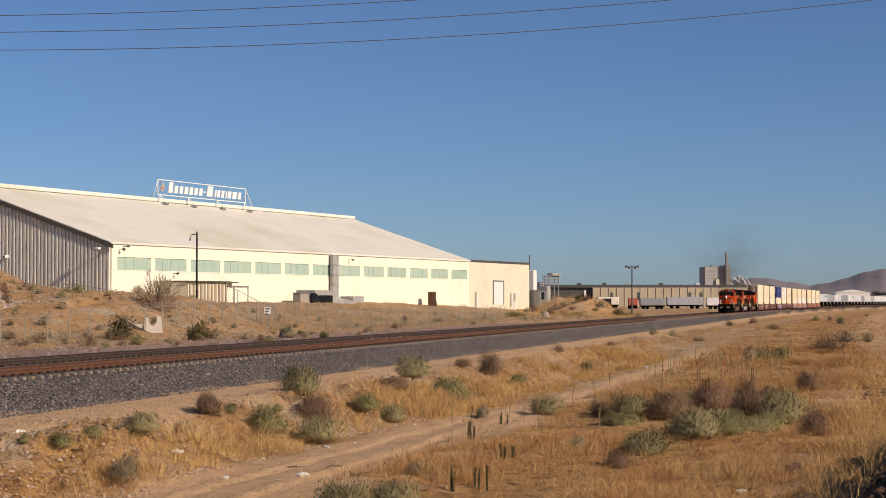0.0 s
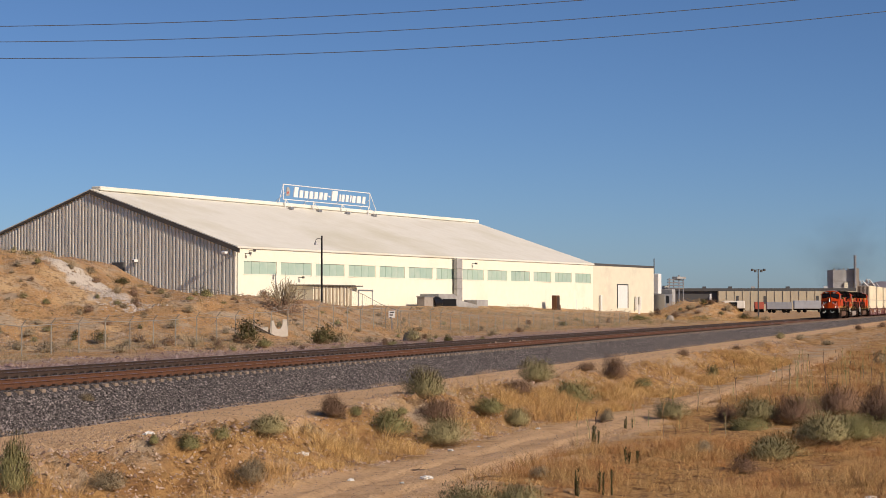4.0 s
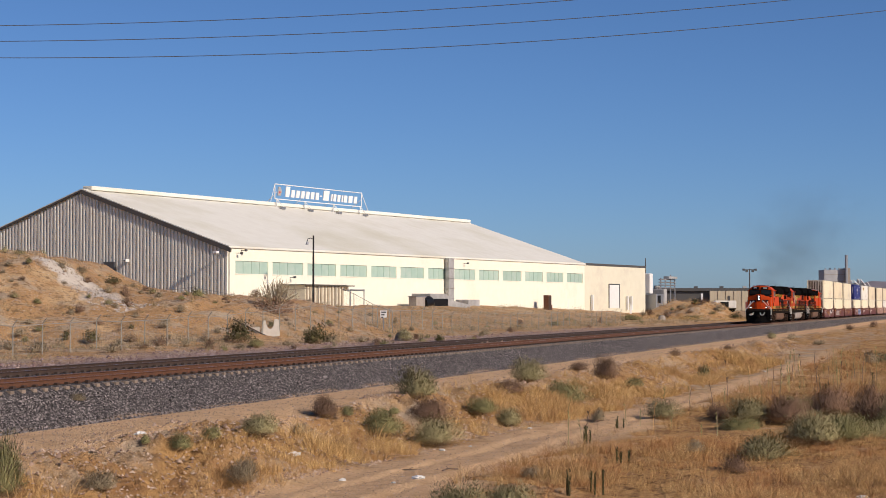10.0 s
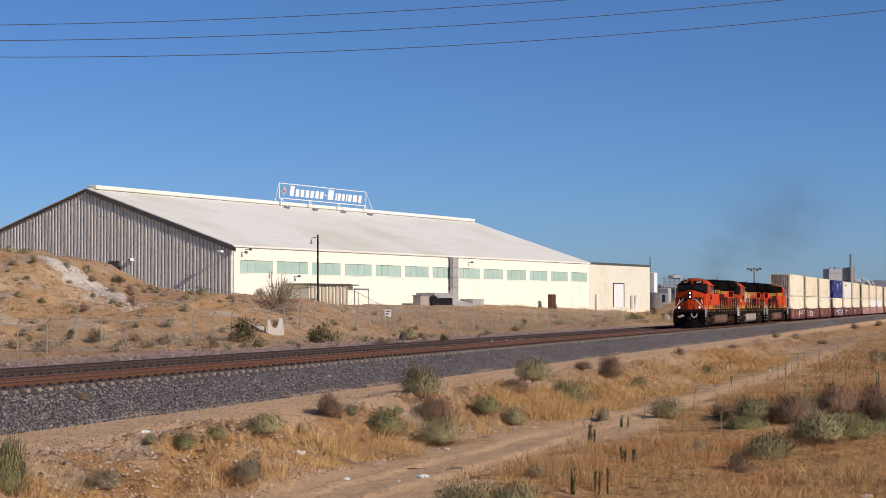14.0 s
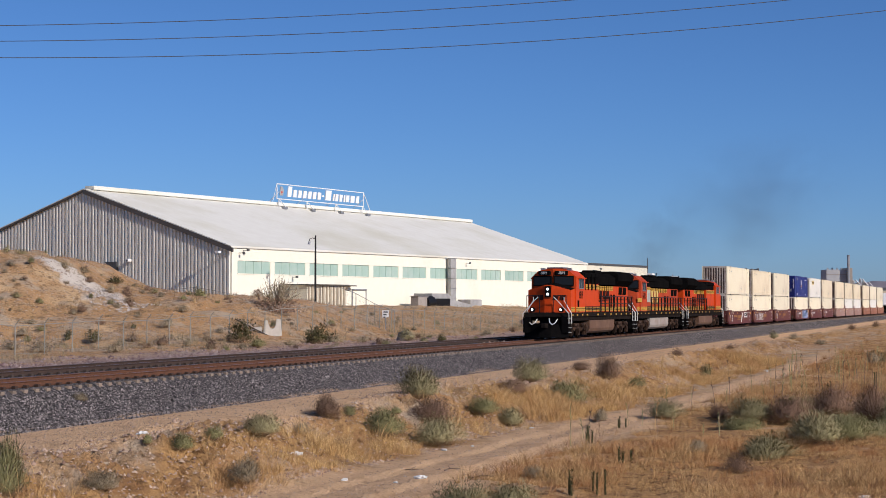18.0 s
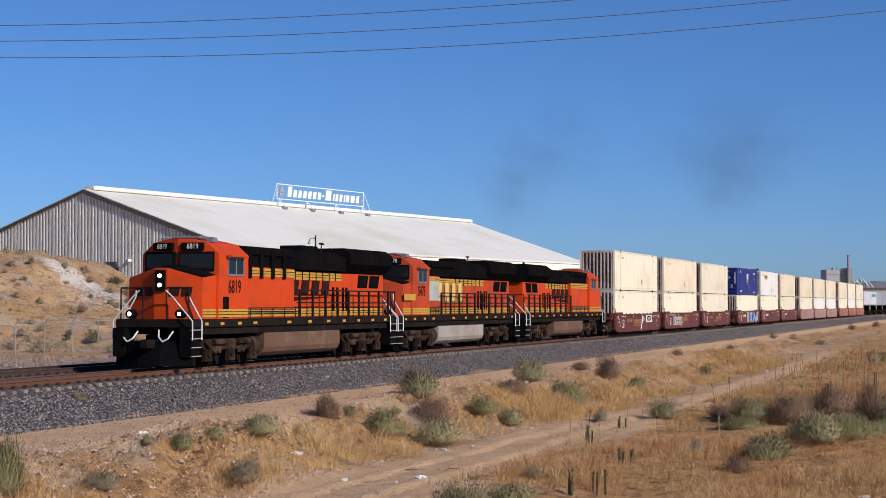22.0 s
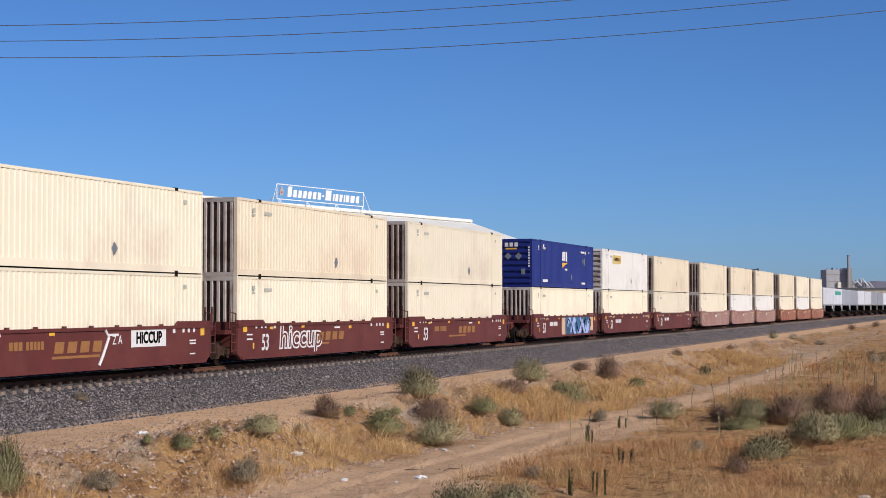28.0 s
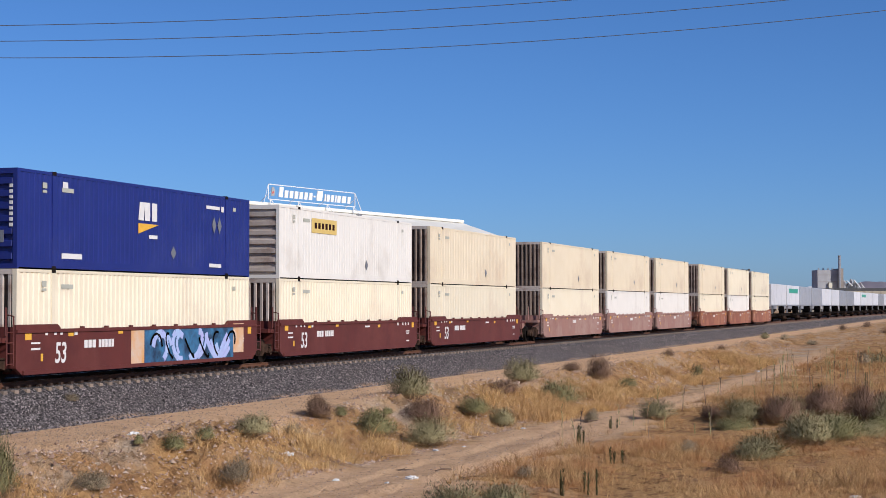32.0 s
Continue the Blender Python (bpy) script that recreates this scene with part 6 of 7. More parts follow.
FAR_LEAF = mat("far_tree_leaf", (0.05, 0.055, 0.04), (0.08, 0.085, 0.06), 0.3, 0.9)
STEM_WOOD = mat("pole_wood", (0.16, 0.11, 0.075), (0.11, 0.075, 0.05), 4, 0.9, 0, 0.3)
for k, (deg, h) in enumerate(((14.75, 9), (14.95, 11), (15.1, 10), (15.3, 9), (15.45, 10), (15.65, 9), (15.85, 8), (16.9, 9), (17.05, 8), (17.6, 9), (17.95, 11), (18.1, 12), (18.3, 10), (18.8, 10), (19.2, 9))):
    build_far_tree(1250 * math.tan(radians(deg)), 1250.0, h, k)


# hills on the skyline
def build_hills():
    # distance haze is put into this purple-grey rock colour
    rock = mat("hazy_hill_rock", (0.235, 0.205, 0.215), (0.20, 0.172, 0.185), 0.004, 0.95, 0, 0.4, 0.02, c3=(0.265, 0.225, 0.23), s3=0.0015, amount=0.45)
    a = np.radians(np.linspace(7.5, 40, 260))
    deg = np.degrees(a)
    crest = np.interp(deg, [7.5, 11.9, 12.3, 12.8, 13.2, 13.9, 14.5, 15.3, 15.9, 16.6, 17.3, 18.2, 19, 21, 24, 30, 40],
                      [0, 20, 66, 30, 84, 104, 110, 92, 76, 94, 118, 142, 150, 128, 150, 90, 60]) * 0.62
    crest = crest * (1 + 0.03 * np.sin(deg * 3.3) + 0.015 * np.sin(deg * 9 + 1))
    t = np.linspace(0, 1, 24)[:, None]
    r = 3700 + 900 * t + 0 * a
    ridge = np.sin(np.minimum(t * 1.25, 1) * math.pi / 2) ** 1.2 * crest * (1 - 0.5 * np.maximum(t - 0.85, 0) / 0.15)
    gully = 1 - 0.05 * (1 - t) * (np.sin(a * 90 + 3 * t) * 0.6 + np.sin(a * 210 + 1))
    z = np.maximum(ridge * gully, 0) - 6
    me = grid_mesh("hills", r * np.sin(a), r * np.cos(a), z, rock)
    tagged(new("backdrop", me), "bare brown desert hills on the skyline, tinted with haze", "hills", kind="structure")


build_hills()


# three power cables overhead
def build_cables():
    for c0, c1, c2 in ((43.5, 29.0, -1.0), (71.5, 60.0, 32.0), (101.0, 93.5, 68.0)):
        o = thing("power_cable", "thin dark overhead power cable", "cable", group="power cables")
        pts = []
        a, b, c = c0, (-3 * c0 + 4 * c1 - c2) / 1000.0, (2 * c0 - 4 * c1 + 2 * c2) / 1.0e6
        for k in range(-25, 61):
            s = 60.0 * k
            h = a + b * s + c * s * s
            pts.append(((s - 784) / 3050 * 16, 16.0, 2.217 + (540 - h) / 3050 * 16))
        bm = bmesh.new()
        n = 5
        rings = [[bm.verts.new((x, y + 0.0034 * math.cos(6.2832 * i / n), z + 0.0034 * math.sin(6.2832 * i / n))) for i in range(n)] for x, y, z in pts]
        for p, q in zip(rings, rings[1:]):
            for i in range(n):
                bm.faces.new((p[i], p[(i + 1) % n], q[(i + 1) % n], q[i]))
        part("strand", bm, DARK, o)
    for x, top in ((pts[0][0], 5.6), (pts[-1][0], 8.6)):
        o = thing("utility_pole", "brown wooden pole carrying the cables", "utility pole", pose(x, 16.06, 0), group="utility poles")
        bm = bmesh.new()
        tube(bm, (0, 0.09, -3.5), (0, 0.09, top), 0.14, 0.1, 10)
        part("pole", bm, STEM_WOOD, o)


build_cables()


# ---- plants and stones ----
def leaf_mat(name, c1, c2, rough=0.8, power=1.0, patch=None, scale=0.45):
    """Small pieces that differ one from the next, and by patches of another colour."""
    m = bpy.data.materials.new(name)
    m.use_nodes = True
    nt = m.node_tree
    b = nt.nodes["Principled BSDF"]
    b.inputs["Roughness"].default_value = rough
    b.inputs["Specular IOR Level"].default_value = 0.2
    g = nt.nodes.new("ShaderNodeNewGeometry")
    x = nt.nodes.new("ShaderNodeMix")
    x.data_type = "RGBA"
    x.inputs[6].default_value, x.inputs[7].default_value = (*c1, 1), (*c2, 1)
    pw = nt.nodes.new("ShaderNodeMath")
    pw.operation = "POWER"
    pw.inputs[1].default_value = power
    nt.links.new(g.outputs["Random Per Island"], pw.inputs[0])
    nt.links.new(pw.outputs[0], x.inputs[0])
    info = nt.nodes.new("ShaderNodeObjectInfo")
    r = nt.nodes.new("ShaderNodeMapRange")
    r.inputs[3].default_value, r.inputs[4].default_value = 0.8, 1.2
    nt.links.new(info.outputs["Random"], r.inputs[0])
    h = nt.nodes.new("ShaderNodeHueSaturation")
    nt.links.new(r.outputs[0], h.inputs["Value"])
    nt.links.new(x.outputs[2], h.inputs["Color"])
    out = h.outputs[0]
    for k, (colour, s) in enumerate(((patch, scale), (patch and tuple(v * 0.55 for v in patch), scale * 6.5))):
        if colour is None:
            break
        co, n, r2, y = (nt.nodes.new("ShaderNode" + kind) for kind in ("TexCoord", "TexNoise", "MapRange", "Mix"))
        n.inputs["Scale"].default_value, n.inputs["Detail"].default_value = s, 4
        nt.links.new(co.outputs["Object"], n.inputs["Vector"])
        r2.inputs[1].default_value, r2.inputs[2].default_value, r2.inputs[4].default_value = 0.46 + 0.06 * k, 0.60 + 0.04 * k, 0.75
        nt.links.new(n.outputs[0], r2.inputs[0])
        y.data_type = "RGBA"
        nt.links.new(r2.outputs[0], y.inputs[0])
        nt.links.new(out, y.inputs[6])
        y.inputs[7].default_value = (*colour, 1)
        out = y.outputs[2]
    nt.links.new(out, b.inputs["Base Color"])
    return m


LEAVES = {
    "sage": leaf_mat("sage_leaf", (0.28, 0.24, 0.12), (0.41, 0.36, 0.185)),
    "green": leaf_mat("green_leaf", (0.215, 0.20, 0.085), (0.33, 0.30, 0.135)),
    "dark": leaf_mat("creosote_leaf", (0.05, 0.05, 0.02), (0.17, 0.145, 0.06)),
    "twig": leaf_mat("dead_brush", (0.16, 0.095, 0.06), (0.34, 0.22, 0.145)),
    "grey": leaf_mat("grey_brush", (0.24, 0.19, 0.12), (0.46, 0.375, 0.24)),
}
STEM = mat("dry_stem", (0.13, 0.085, 0.055), (0.19, 0.13, 0.085), 6, 0.9)
DRY = leaf_mat("dry_lower_growth", (0.17, 0.105, 0.06), (0.40, 0.27, 0.14))
STRAW = leaf_mat("dry_grass", (0.30, 0.18, 0.075), (0.82, 0.555, 0.245), 0.8, 1.3, (0.46, 0.225, 0.088))
GOLDEN = leaf_mat("golden_grass", (0.38, 0.225, 0.08), (0.82, 0.575, 0.25), 0.8, 1.2, (0.48, 0.285, 0.12))
CHALK_STONE = leaf_mat("pale_rubble", (0.38, 0.32, 0.27), (0.60, 0.53, 0.46))
BALLAST = leaf_mat("ballast_stone", (0.028, 0.025, 0.024), (0.46, 0.40, 0.37), 0.85, 2.2)
PEBBLE = leaf_mat("desert_pebble", (0.24, 0.145, 0.095), (0.60, 0.45, 0.33))
WORDS = {"sage": "grey-green sagebrush growing in dry sand", "green": "low green desert shrub on sandy ground", "dark": "dark olive creosote bush beyond the tracks",
         "twig": "dead brown twiggy bush on dry ground", "grey": "pale grey dry bush among straw grass"}
rng = np.random.default_rng(7)


def bush_meshes(kind, seed, share=1.0):
    """Stems and foliage of a bush one metre wide and one high: brush-like sprigs fanning out of a few uneven lobes."""
    g = np.random.default_rng(seed)
    bm = bmesh.new()
    for k in range(int(16 * share ** 0.5)):
        a = g.uniform(0, 6.28)
        tilt = g.uniform(0.05, 1.0) ** 0.7
        reach = g.uniform(0.6, 0.92)
        tip = Vector((0.42 * tilt * reach * math.cos(a), 0.42 * tilt * reach * math.sin(a), 0.9 * reach * (1.0 - 0.55 * tilt ** 2)))
        pipe(bm, [(tip.x * 0.05, tip.y * 0.05, -0.04), (tip.x * 0.45, tip.y * 0.45, tip.z * 0.55), tip], 0.007, 3)
    stems = mesh_of("stems", bm, STEM if kind != "twig" else LEAVES["twig"])

    def sprigs(n, low, high, wide, long):
        lobes = 7
        ang, off = g.uniform(0, 6.28, lobes), g.uniform(0.05, 0.27, lobes)
        tall = g.uniform(0.55, 1.0, lobes)
        tall[0] = 1.0
        pick = g.integers(0, lobes, n)
        foot = np.stack([off * np.cos(ang), off * np.sin(ang), 0 * off], 1)[pick]
        a = g.uniform(0, 6.28, n)
        t = g.uniform(0, 1, n) ** 0.6
        size = g.uniform(0.72, 1.08, n)
        flat = 0.30 * np.sin(t * 1.5) * size * (1 + 0.25 * np.sin(3 * a + seed))
        tip = foot + np.stack([flat * np.cos(a), flat * np.sin(a), tall[pick] * np.cos(t * 1.32) * size], 1)
        tip[:, 2] = low + (high - low) * tip[:, 2]
        depth = g.uniform(0.0, 1.0, n) ** 2.0
        tip *= (1 - 0.45 * depth)[:, None]
        root = foot * 0.5
        root[:, 2] = 0.02
        way = (tip - root) / (np.linalg.norm(tip - root, axis=1)[:, None] + 1e-6) + g.normal(0, 0.42, (n, 3)) + np.array([0, 0, 0.35])
        way /= np.linalg.norm(way, axis=1)[:, None]
        start = tip - way * g.uniform(0.6, 1.0, n)[:, None] * long
        out = tip - np.array([0, 0, 0.18]) + g.normal(0, 0.12, (n, 3))
        out /= np.linalg.norm(out, axis=1)[:, None]
        side = np.cross(way, out + g.normal(0, 0.5, (n, 3)))
        side /= np.linalg.norm(side, axis=1)[:, None] + 1e-6
        wd = g.uniform(0.6, 1.0, n)[:, None] * wide
        tip[:, 2] = np.maximum(tip[:, 2], 0.02)
        start[:, 2] = np.maximum(start[:, 2], 0.0)
        return np.stack([start - side * wd, start + side * wd, tip], 1).reshape(-1, 3), np.repeat(out, 3, axis=0)

    thin = kind in ("twig", "grey")
    v, out = sprigs(int(share * (6200 if thin else 7600)), 0.04, 1.0, (0.0034 if thin else 0.0056) / share ** 0.55, 0.15 if thin else 0.11)
    leaves = cloud_mesh("foliage", v, np.arange(len(v)).reshape(-1, 3), LEAVES[kind])
    leaves.shade_smooth()
    leaves.normals_split_custom_set_from_vertices(out)
    v, out = sprigs(int(share * 1300), 0.0, 0.42, 0.0035 / share ** 0.55, 0.18)
    dry = cloud_mesh("dry_growth", v, np.arange(len(v)).reshape(-1, 3), DRY)
    return stems, leaves, dry


FAR_MESHES = {k: [bush_meshes(k, 11 * i + 5, 0.16) for i in range(3)] for k in LEAVES}
MESHES = {k: [bush_meshes(k, 11 * i + 3) for i in range(3)] for k in LEAVES}


def plant_bush(x, y, w, h, kind, k=0):
    z = stand(x, y, 0.02)
    o = thing("bush", WORDS[kind], "bush", pose(x, y, z, 0, 0, random.uniform(0, 360)) @ Matrix.Diagonal((w * 1.12, w * random.uniform(0.9, 1.15), h * 1.08, 1)), group="desert bushes")
    stems, leaves, dry = (MESHES if math.hypot(x, y) < 100 else FAR_MESHES)[kind][k % 3]
    part("branchwork", stems, None, o)
    part("foliage", leaves, None, o)
    part("dry_growth", dry, None, o, "dry brown lower growth")
    return o


BUSHES = [
    (-0.9, 62.3, 1.76, 1.18, "sage"), (3.7, 74.8, 1.67, 1.08, "sage"), (8.3, 86.9, 1.60, 1.34, "twig"), (-3.7, 54.7, 1.25, 0.75, "twig"),
    (-3.0, 54.5, 0.43, 0.39, "green"), (-4.9, 46.1, 1.15, 0.63, "sage"), (-6.4, 42.4, 0.72, 0.44, "green"), (-5.8, 43.6, 0.51, 0.39, "green"),
    (-7.2, 41.9, 0.36, 0.27, "green"), (-1.9, 54.8, 1.87, 0.90, "green"), (-0.2, 55.6, 1.75, 0.98, "sage"), (1.5, 64.0, 1.30, 0.71, "green"),
    (-0.4, 58.6, 2.00, 0.84, "twig"), (5.1, 71.7, 2.16, 1.08, "green"), (2.5, 64.2, 1.09, 0.80, "sage"), (2.8, 69.4, 1.46, 0.59, "twig"),
    (8.6, 67.4, 1.50, 0.79, "sage"), (15.3, 113.1, 1.04, 0.70, "twig"), (30.7, 160.7, 1.16, 0.84, "sage"), (0.4, 37.4, 1.47, 0.81, "sage"),
    (1.4, 37.5, 1.35, 0.76, "sage"), (-4.8, 41.5, 1.25, 0.68, "grey"), (-7.3, 36.8, 1.09, 0.48, "grey"), (-8.7, 34.3, 0.90, 1.29, "green"),
    (6.8, 86.0, 1.18, 0.45, "twig"), (15.9, 105.0, 1.03, 0.83, "green"), (11.7, 65.5, 1.97, 0.99, "sage"), (11.5, 53.6, 2.11, 1.05, "sage"),
    (13.0, 64.9, 2.04, 1.19, "twig"), (15.2, 67.7, 2.44, 1.33, "twig"), (15.9, 64.0, 2.10, 1.47, "twig"), (12.7, 54.0, 1.59, 0.88, "green"),
    (9.4, 50.6, 2.02, 0.86, "sage"), (7.9, 46.5, 0.94, 0.52, "twig"), (16.7, 62.5, 2.05, 1.35, "sage"), (15.8, 55.0, 1.26, 1.08, "twig"),
    (32.7, 126.8, 2.49, 1.16, "sage"), (33.6, 125.6, 1.65, 1.07, "green"), (41.0, 138.0, 4.07, 1.99, "twig"), (47.5, 154.9, 3.56, 1.42, "grey"),
    (23.9, 84.1, 1.65, 1.10, "twig"), (11.7, 42.6, 0.70, 0.36, "twig"), (53.2, 225.0, 1.92, 0.96, "twig"), (65.5, 262.1, 1.89, 0.95, "twig"),
    (54.7, 208.2, 2.32, 0.82, "twig"), (35.8, 164.0, 1.61, 0.65, "grey"), (34.2, 169.5, 1.44, 0.61, "grey"), (21.6, 130.5, 1.11, 0.47, "twig"),
    (22.2, 125.1, 0.98, 0.57, "grey"), (-10.7, 50.7, 0.50, 0.27, "grey"), (-1.6, 57.6, 0.57, 0.26, "green"), (-4.2, 50.8, 0.67, 0.37, "grey"),
    (-3.0, 50.4, 0.66, 0.40, "twig"), (9.9, 89.8, 1.18, 0.59, "green"), (6.0, 66.5, 0.87, 0.57, "grey"), (10.7, 67.0, 1.32, 0.62, "twig"),
    (7.5, 51.2, 0.84, 0.44, "grey"), (2.3, 44.5, 0.73, 0.35, "grey"), (-15.0, 127.7, 2.59, 1.84, "dark"), (-9.9, 132.2, 2.77, 1.82, "dark"),
    (-8.7, 136.1, 1.78, 1.07, "grey"), (-3.0, 144.1, 1.98, 1.13, "sage"),
    (-0.2, 141.1, 1.11, 0.74, "dark"), (-13.2, 122.1, 1.52, 0.88, "green"), (-16.0, 119.2, 1.33, 0.86, "twig"), (-22.1, 122.8, 1.21, 0.81, "twig"),
    (-26.7, 122.3, 0.64, 0.64, "dark"), (-17.9, 120.6, 1.03, 0.63, "grey"), (-11.4, 127.4, 1.42, 0.58, "grey"), (-6.7, 142.1, 1.40, 0.65, "grey"),
    (-4.9, 131.3, 1.03, 0.52, "twig"), (4.4, 176.5, 1.74, 0.69, "grey"), (7.3, 183.6, 1.44, 0.72, "twig"), (16.0, 242.5, 2.39, 0.80, "green"),
    (33.6, 305.4, 5.01, 1.20, "green"), (48.6, 336.5, 5.52, 1.10, "green"), (-25.1, 107.1, 2.11, 0.84, "grey"), (-27.2, 108.4, 1.42, 0.78, "grey"),
    (-20.4, 106.4, 1.39, 0.70, "grey"), (13.9, 60.2, 2.2, 0.80, "sage"), (15.0, 58.3, 2.0, 0.75, "green"), (17.5, 66.2, 2.4, 0.90, "sage"),
    (14.6, 71.0, 2.0, 0.80, "green"), (12.2, 58.2, 1.8, 0.60, "sage"), (18.3, 70.4, 2.2, 1.00, "twig"), (10.6, 61.5, 1.7, 0.62, "green"), (14.2, 56.2, 1.5, 0.6, "sage"),
]
for k, row in enumerate(BUSHES):
    plant_bush(*row, k)
HILL_SHRUBS = [
    (-37.7, 148.4, 0.9, 0.7, "sage"), (-37.0, 150.6, 1.6, 0.6, "sage"), (-35.5, 141.1, 1.0, 0.65, "grey"), (-32.9, 132.5, 0.95, 0.6, "sage"), (-28.6, 133.0, 0.95, 0.6, "grey"),
    (-28.0, 133.6, 1.1, 0.95, "twig"), (-32.3, 146.5, 1.05, 0.8, "grey"), (-31.3, 149.5, 1.4, 0.7, "grey"), (-29.7, 144.4, 1.2, 0.75, "twig"), (-29.3, 153.4, 1.6, 0.9, "dark"),
    (-27.1, 146.9, 1.05, 0.85, "twig"), (-27.7, 142.9, 1.0, 1.0, "grey"), (-25.9, 136.5, 0.8, 0.65, "grey"), (-25.2, 138.0, 1.3, 0.85, "twig"), (-26.5, 136.8, 0.8, 0.6, "sage"),
    (-26.0, 148.5, 0.75, 0.45, "grey"), (-25.3, 150.6, 0.9, 0.5, "sage"), (-22.1, 149.5, 0.75, 0.6, "sage"), (-21.3, 150.0, 0.8, 0.65, "sage"), (-20.6, 135.9, 1.1, 0.7, "grey"),
    (-23.2, 128.9, 0.65, 0.5, "dark"), (-26.8, 123.1, 0.65, 0.6, "dark"), (-24.7, 121.9, 1.5, 1.0, "dark"), (-19.7, 119.9, 1.8, 0.98, "twig"), (-20.2, 117.1, 0.9, 0.5, "twig"),
    (-30.5, 124.3, 1.5, 0.65, "grey"), (-30.6, 127.8, 1.3, 0.5, "grey"), (-26.0, 130.4, 1.3, 0.5, "twig"), (-22.7, 120.4, 1.4, 0.6, "grey"), (-17.5, 127.6, 1.0, 0.6, "twig"),
    (-17.2, 132.1, 0.9, 0.6, "grey"), (-16.2, 129.6, 1.1, 0.55, "twig"), (-33.6, 138.0, 0.7, 0.4, "twig"), (-30.9, 141.0, 0.8, 0.4, "grey"), (-24.0, 145.6, 1.0, 0.5, "grey"), (-18.6, 147.5, 0.9, 0.5, "twig"),
]
for k, row in enumerate(HILL_SHRUBS):
    plant_bush(*row, k)
# scattered small shrubs on the hill, along the fence and on the far flats
for k in range(165):
    if k < 95:
        x, y = random.uniform(-42, 4), random.uniform(112, 172)
        kind, s = random.choice(("grey", "twig", "sage", "grey", "green")), random.uniform(0.35, 1.0)
    elif k < 135:
        u = random.uniform(70, 320)
        p = P(u, random.uniform(50, 72))
        x, y = p.x, p.y
        kind, s = random.choice(("grey", "sage", "green", "twig")), random.uniform(0.6, 1.6)
    else:
        u = random.uniform(120, 420)
        p = P(u, random.uniform(-40, 12))
        x, y = p.x, p.y
        kind, s = random.choice(("grey", "sage", "twig", "green")), random.uniform(0.8, 2.2)
    plant_bush(x, y, s, s * random.uniform(0.5, 0.75), kind, k)


for k in range(16):
    dx, dy, w_ = -11 + 1.5 * k, -9 + 2.5 * math.sin(k * 1.9), 2.2 + 1.0 * math.sin(k * 2.7)
    plant_bush(51 + dx, 352 + dy, w_, w_ * 0.55, ("grey", "twig", "dark", "twig", "sage")[k % 5], k)


def build_dead_shrub():
    """The large bare shrub on the hill's shoulder."""
    x, y = -14.2, 146.3
    o = thing("bare_shrub", "large leafless grey shrub on the hill shoulder", "bush", pose(x, y, stand(x, y)) @ Matrix.Diagonal((1.25, 1.25, 1.25, 1)))
    g = np.random.default_rng(5)
    bm = bmesh.new()
    for k in range(60):
        a, t = g.uniform(0, 6.28), g.uniform(0.1, 1.0)
        tip = Vector((1.7 * t * math.cos(a), 1.7 * t * math.sin(a), 2.4 * g.uniform(0.7, 1.0) * (1 - 0.4 * t * t)))
        mid = tip * 0.5 + Vector(g.normal(0, 0.12, 3))
        pipe(bm, [(0, 0, -0.1), mid, tip], 0.02, 4)
        for j in range(6):
            p = mid.lerp(tip, g.uniform(0, 1))
            tube(bm, p, p + Vector(g.normal(0, 0.25, 3)) + Vector((0, 0, 0.15)), 0.01, 0.005, 3, False)
    part("branchwork", bm, LEAVES["grey"], o)
    n = 2500
    c = np.stack([g.normal(0, 0.75, n), g.normal(0, 0.75, n), np.abs(g.normal(0.15, 0.45, n))], 1)
    d = g.normal(0, 0.06, (n, 3))
    v = np.stack([c, c + d, c + g.normal(0, 0.06, (n, 3))], 1).reshape(-1, 3)
    part("foliage", cloud_mesh("foliage", v, np.arange(3 * n).reshape(-1, 3), LEAVES["twig"]), None, o)


build_dead_shrub()


# upright dark plants and tall dry stalks
def build_spiky(x, y, h, n, seed):
    g = np.random.default_rng(seed)
    o = thing("spiky_plant", "dark green upright desert plant with leafy columns", "plant", pose(x, y, stand(x, y)), group="upright plants")
    for k in range(n):
        px, py, hh = g.normal(0, 0.13), g.normal(0, 0.1), h * g.uniform(0.55, 1.0)
        bm = bmesh.new()
        tube(bm, (px, py, 0), (px + g.normal(0, 0.03), py, hh), 0.03, 0.012, 6)
        for j in range(46):
            z = hh * g.uniform(0.12, 1.0)
            a = g.uniform(0, 6.28)
            q = Vector((px + 0.085 * math.cos(a), py + 0.085 * math.sin(a), z + 0.06))
            s = Vector((-math.sin(a), math.cos(a), 0)) * 0.014
            b = Vector((px, py, z))
            bm.faces.new((bm.verts.new(b - s), bm.verts.new(b + s), bm.verts.new(q)))
        part("column", bm, LEAVES["dark"], o)


for k, (x, y, h, n) in enumerate(((4.5, 54.0, 0.62, 5), (5.1, 47.4, 0.6, 3), (3.0, 41.0, 0.75, 2), (3.6, 41.7, 0.7, 3), (21.3, 85.2, 1.0, 2), (19.6, 88.0, 0.6, 4), (6.4, 62.0, 0.5, 3))):
    build_spiky(x, y, h, n, k)


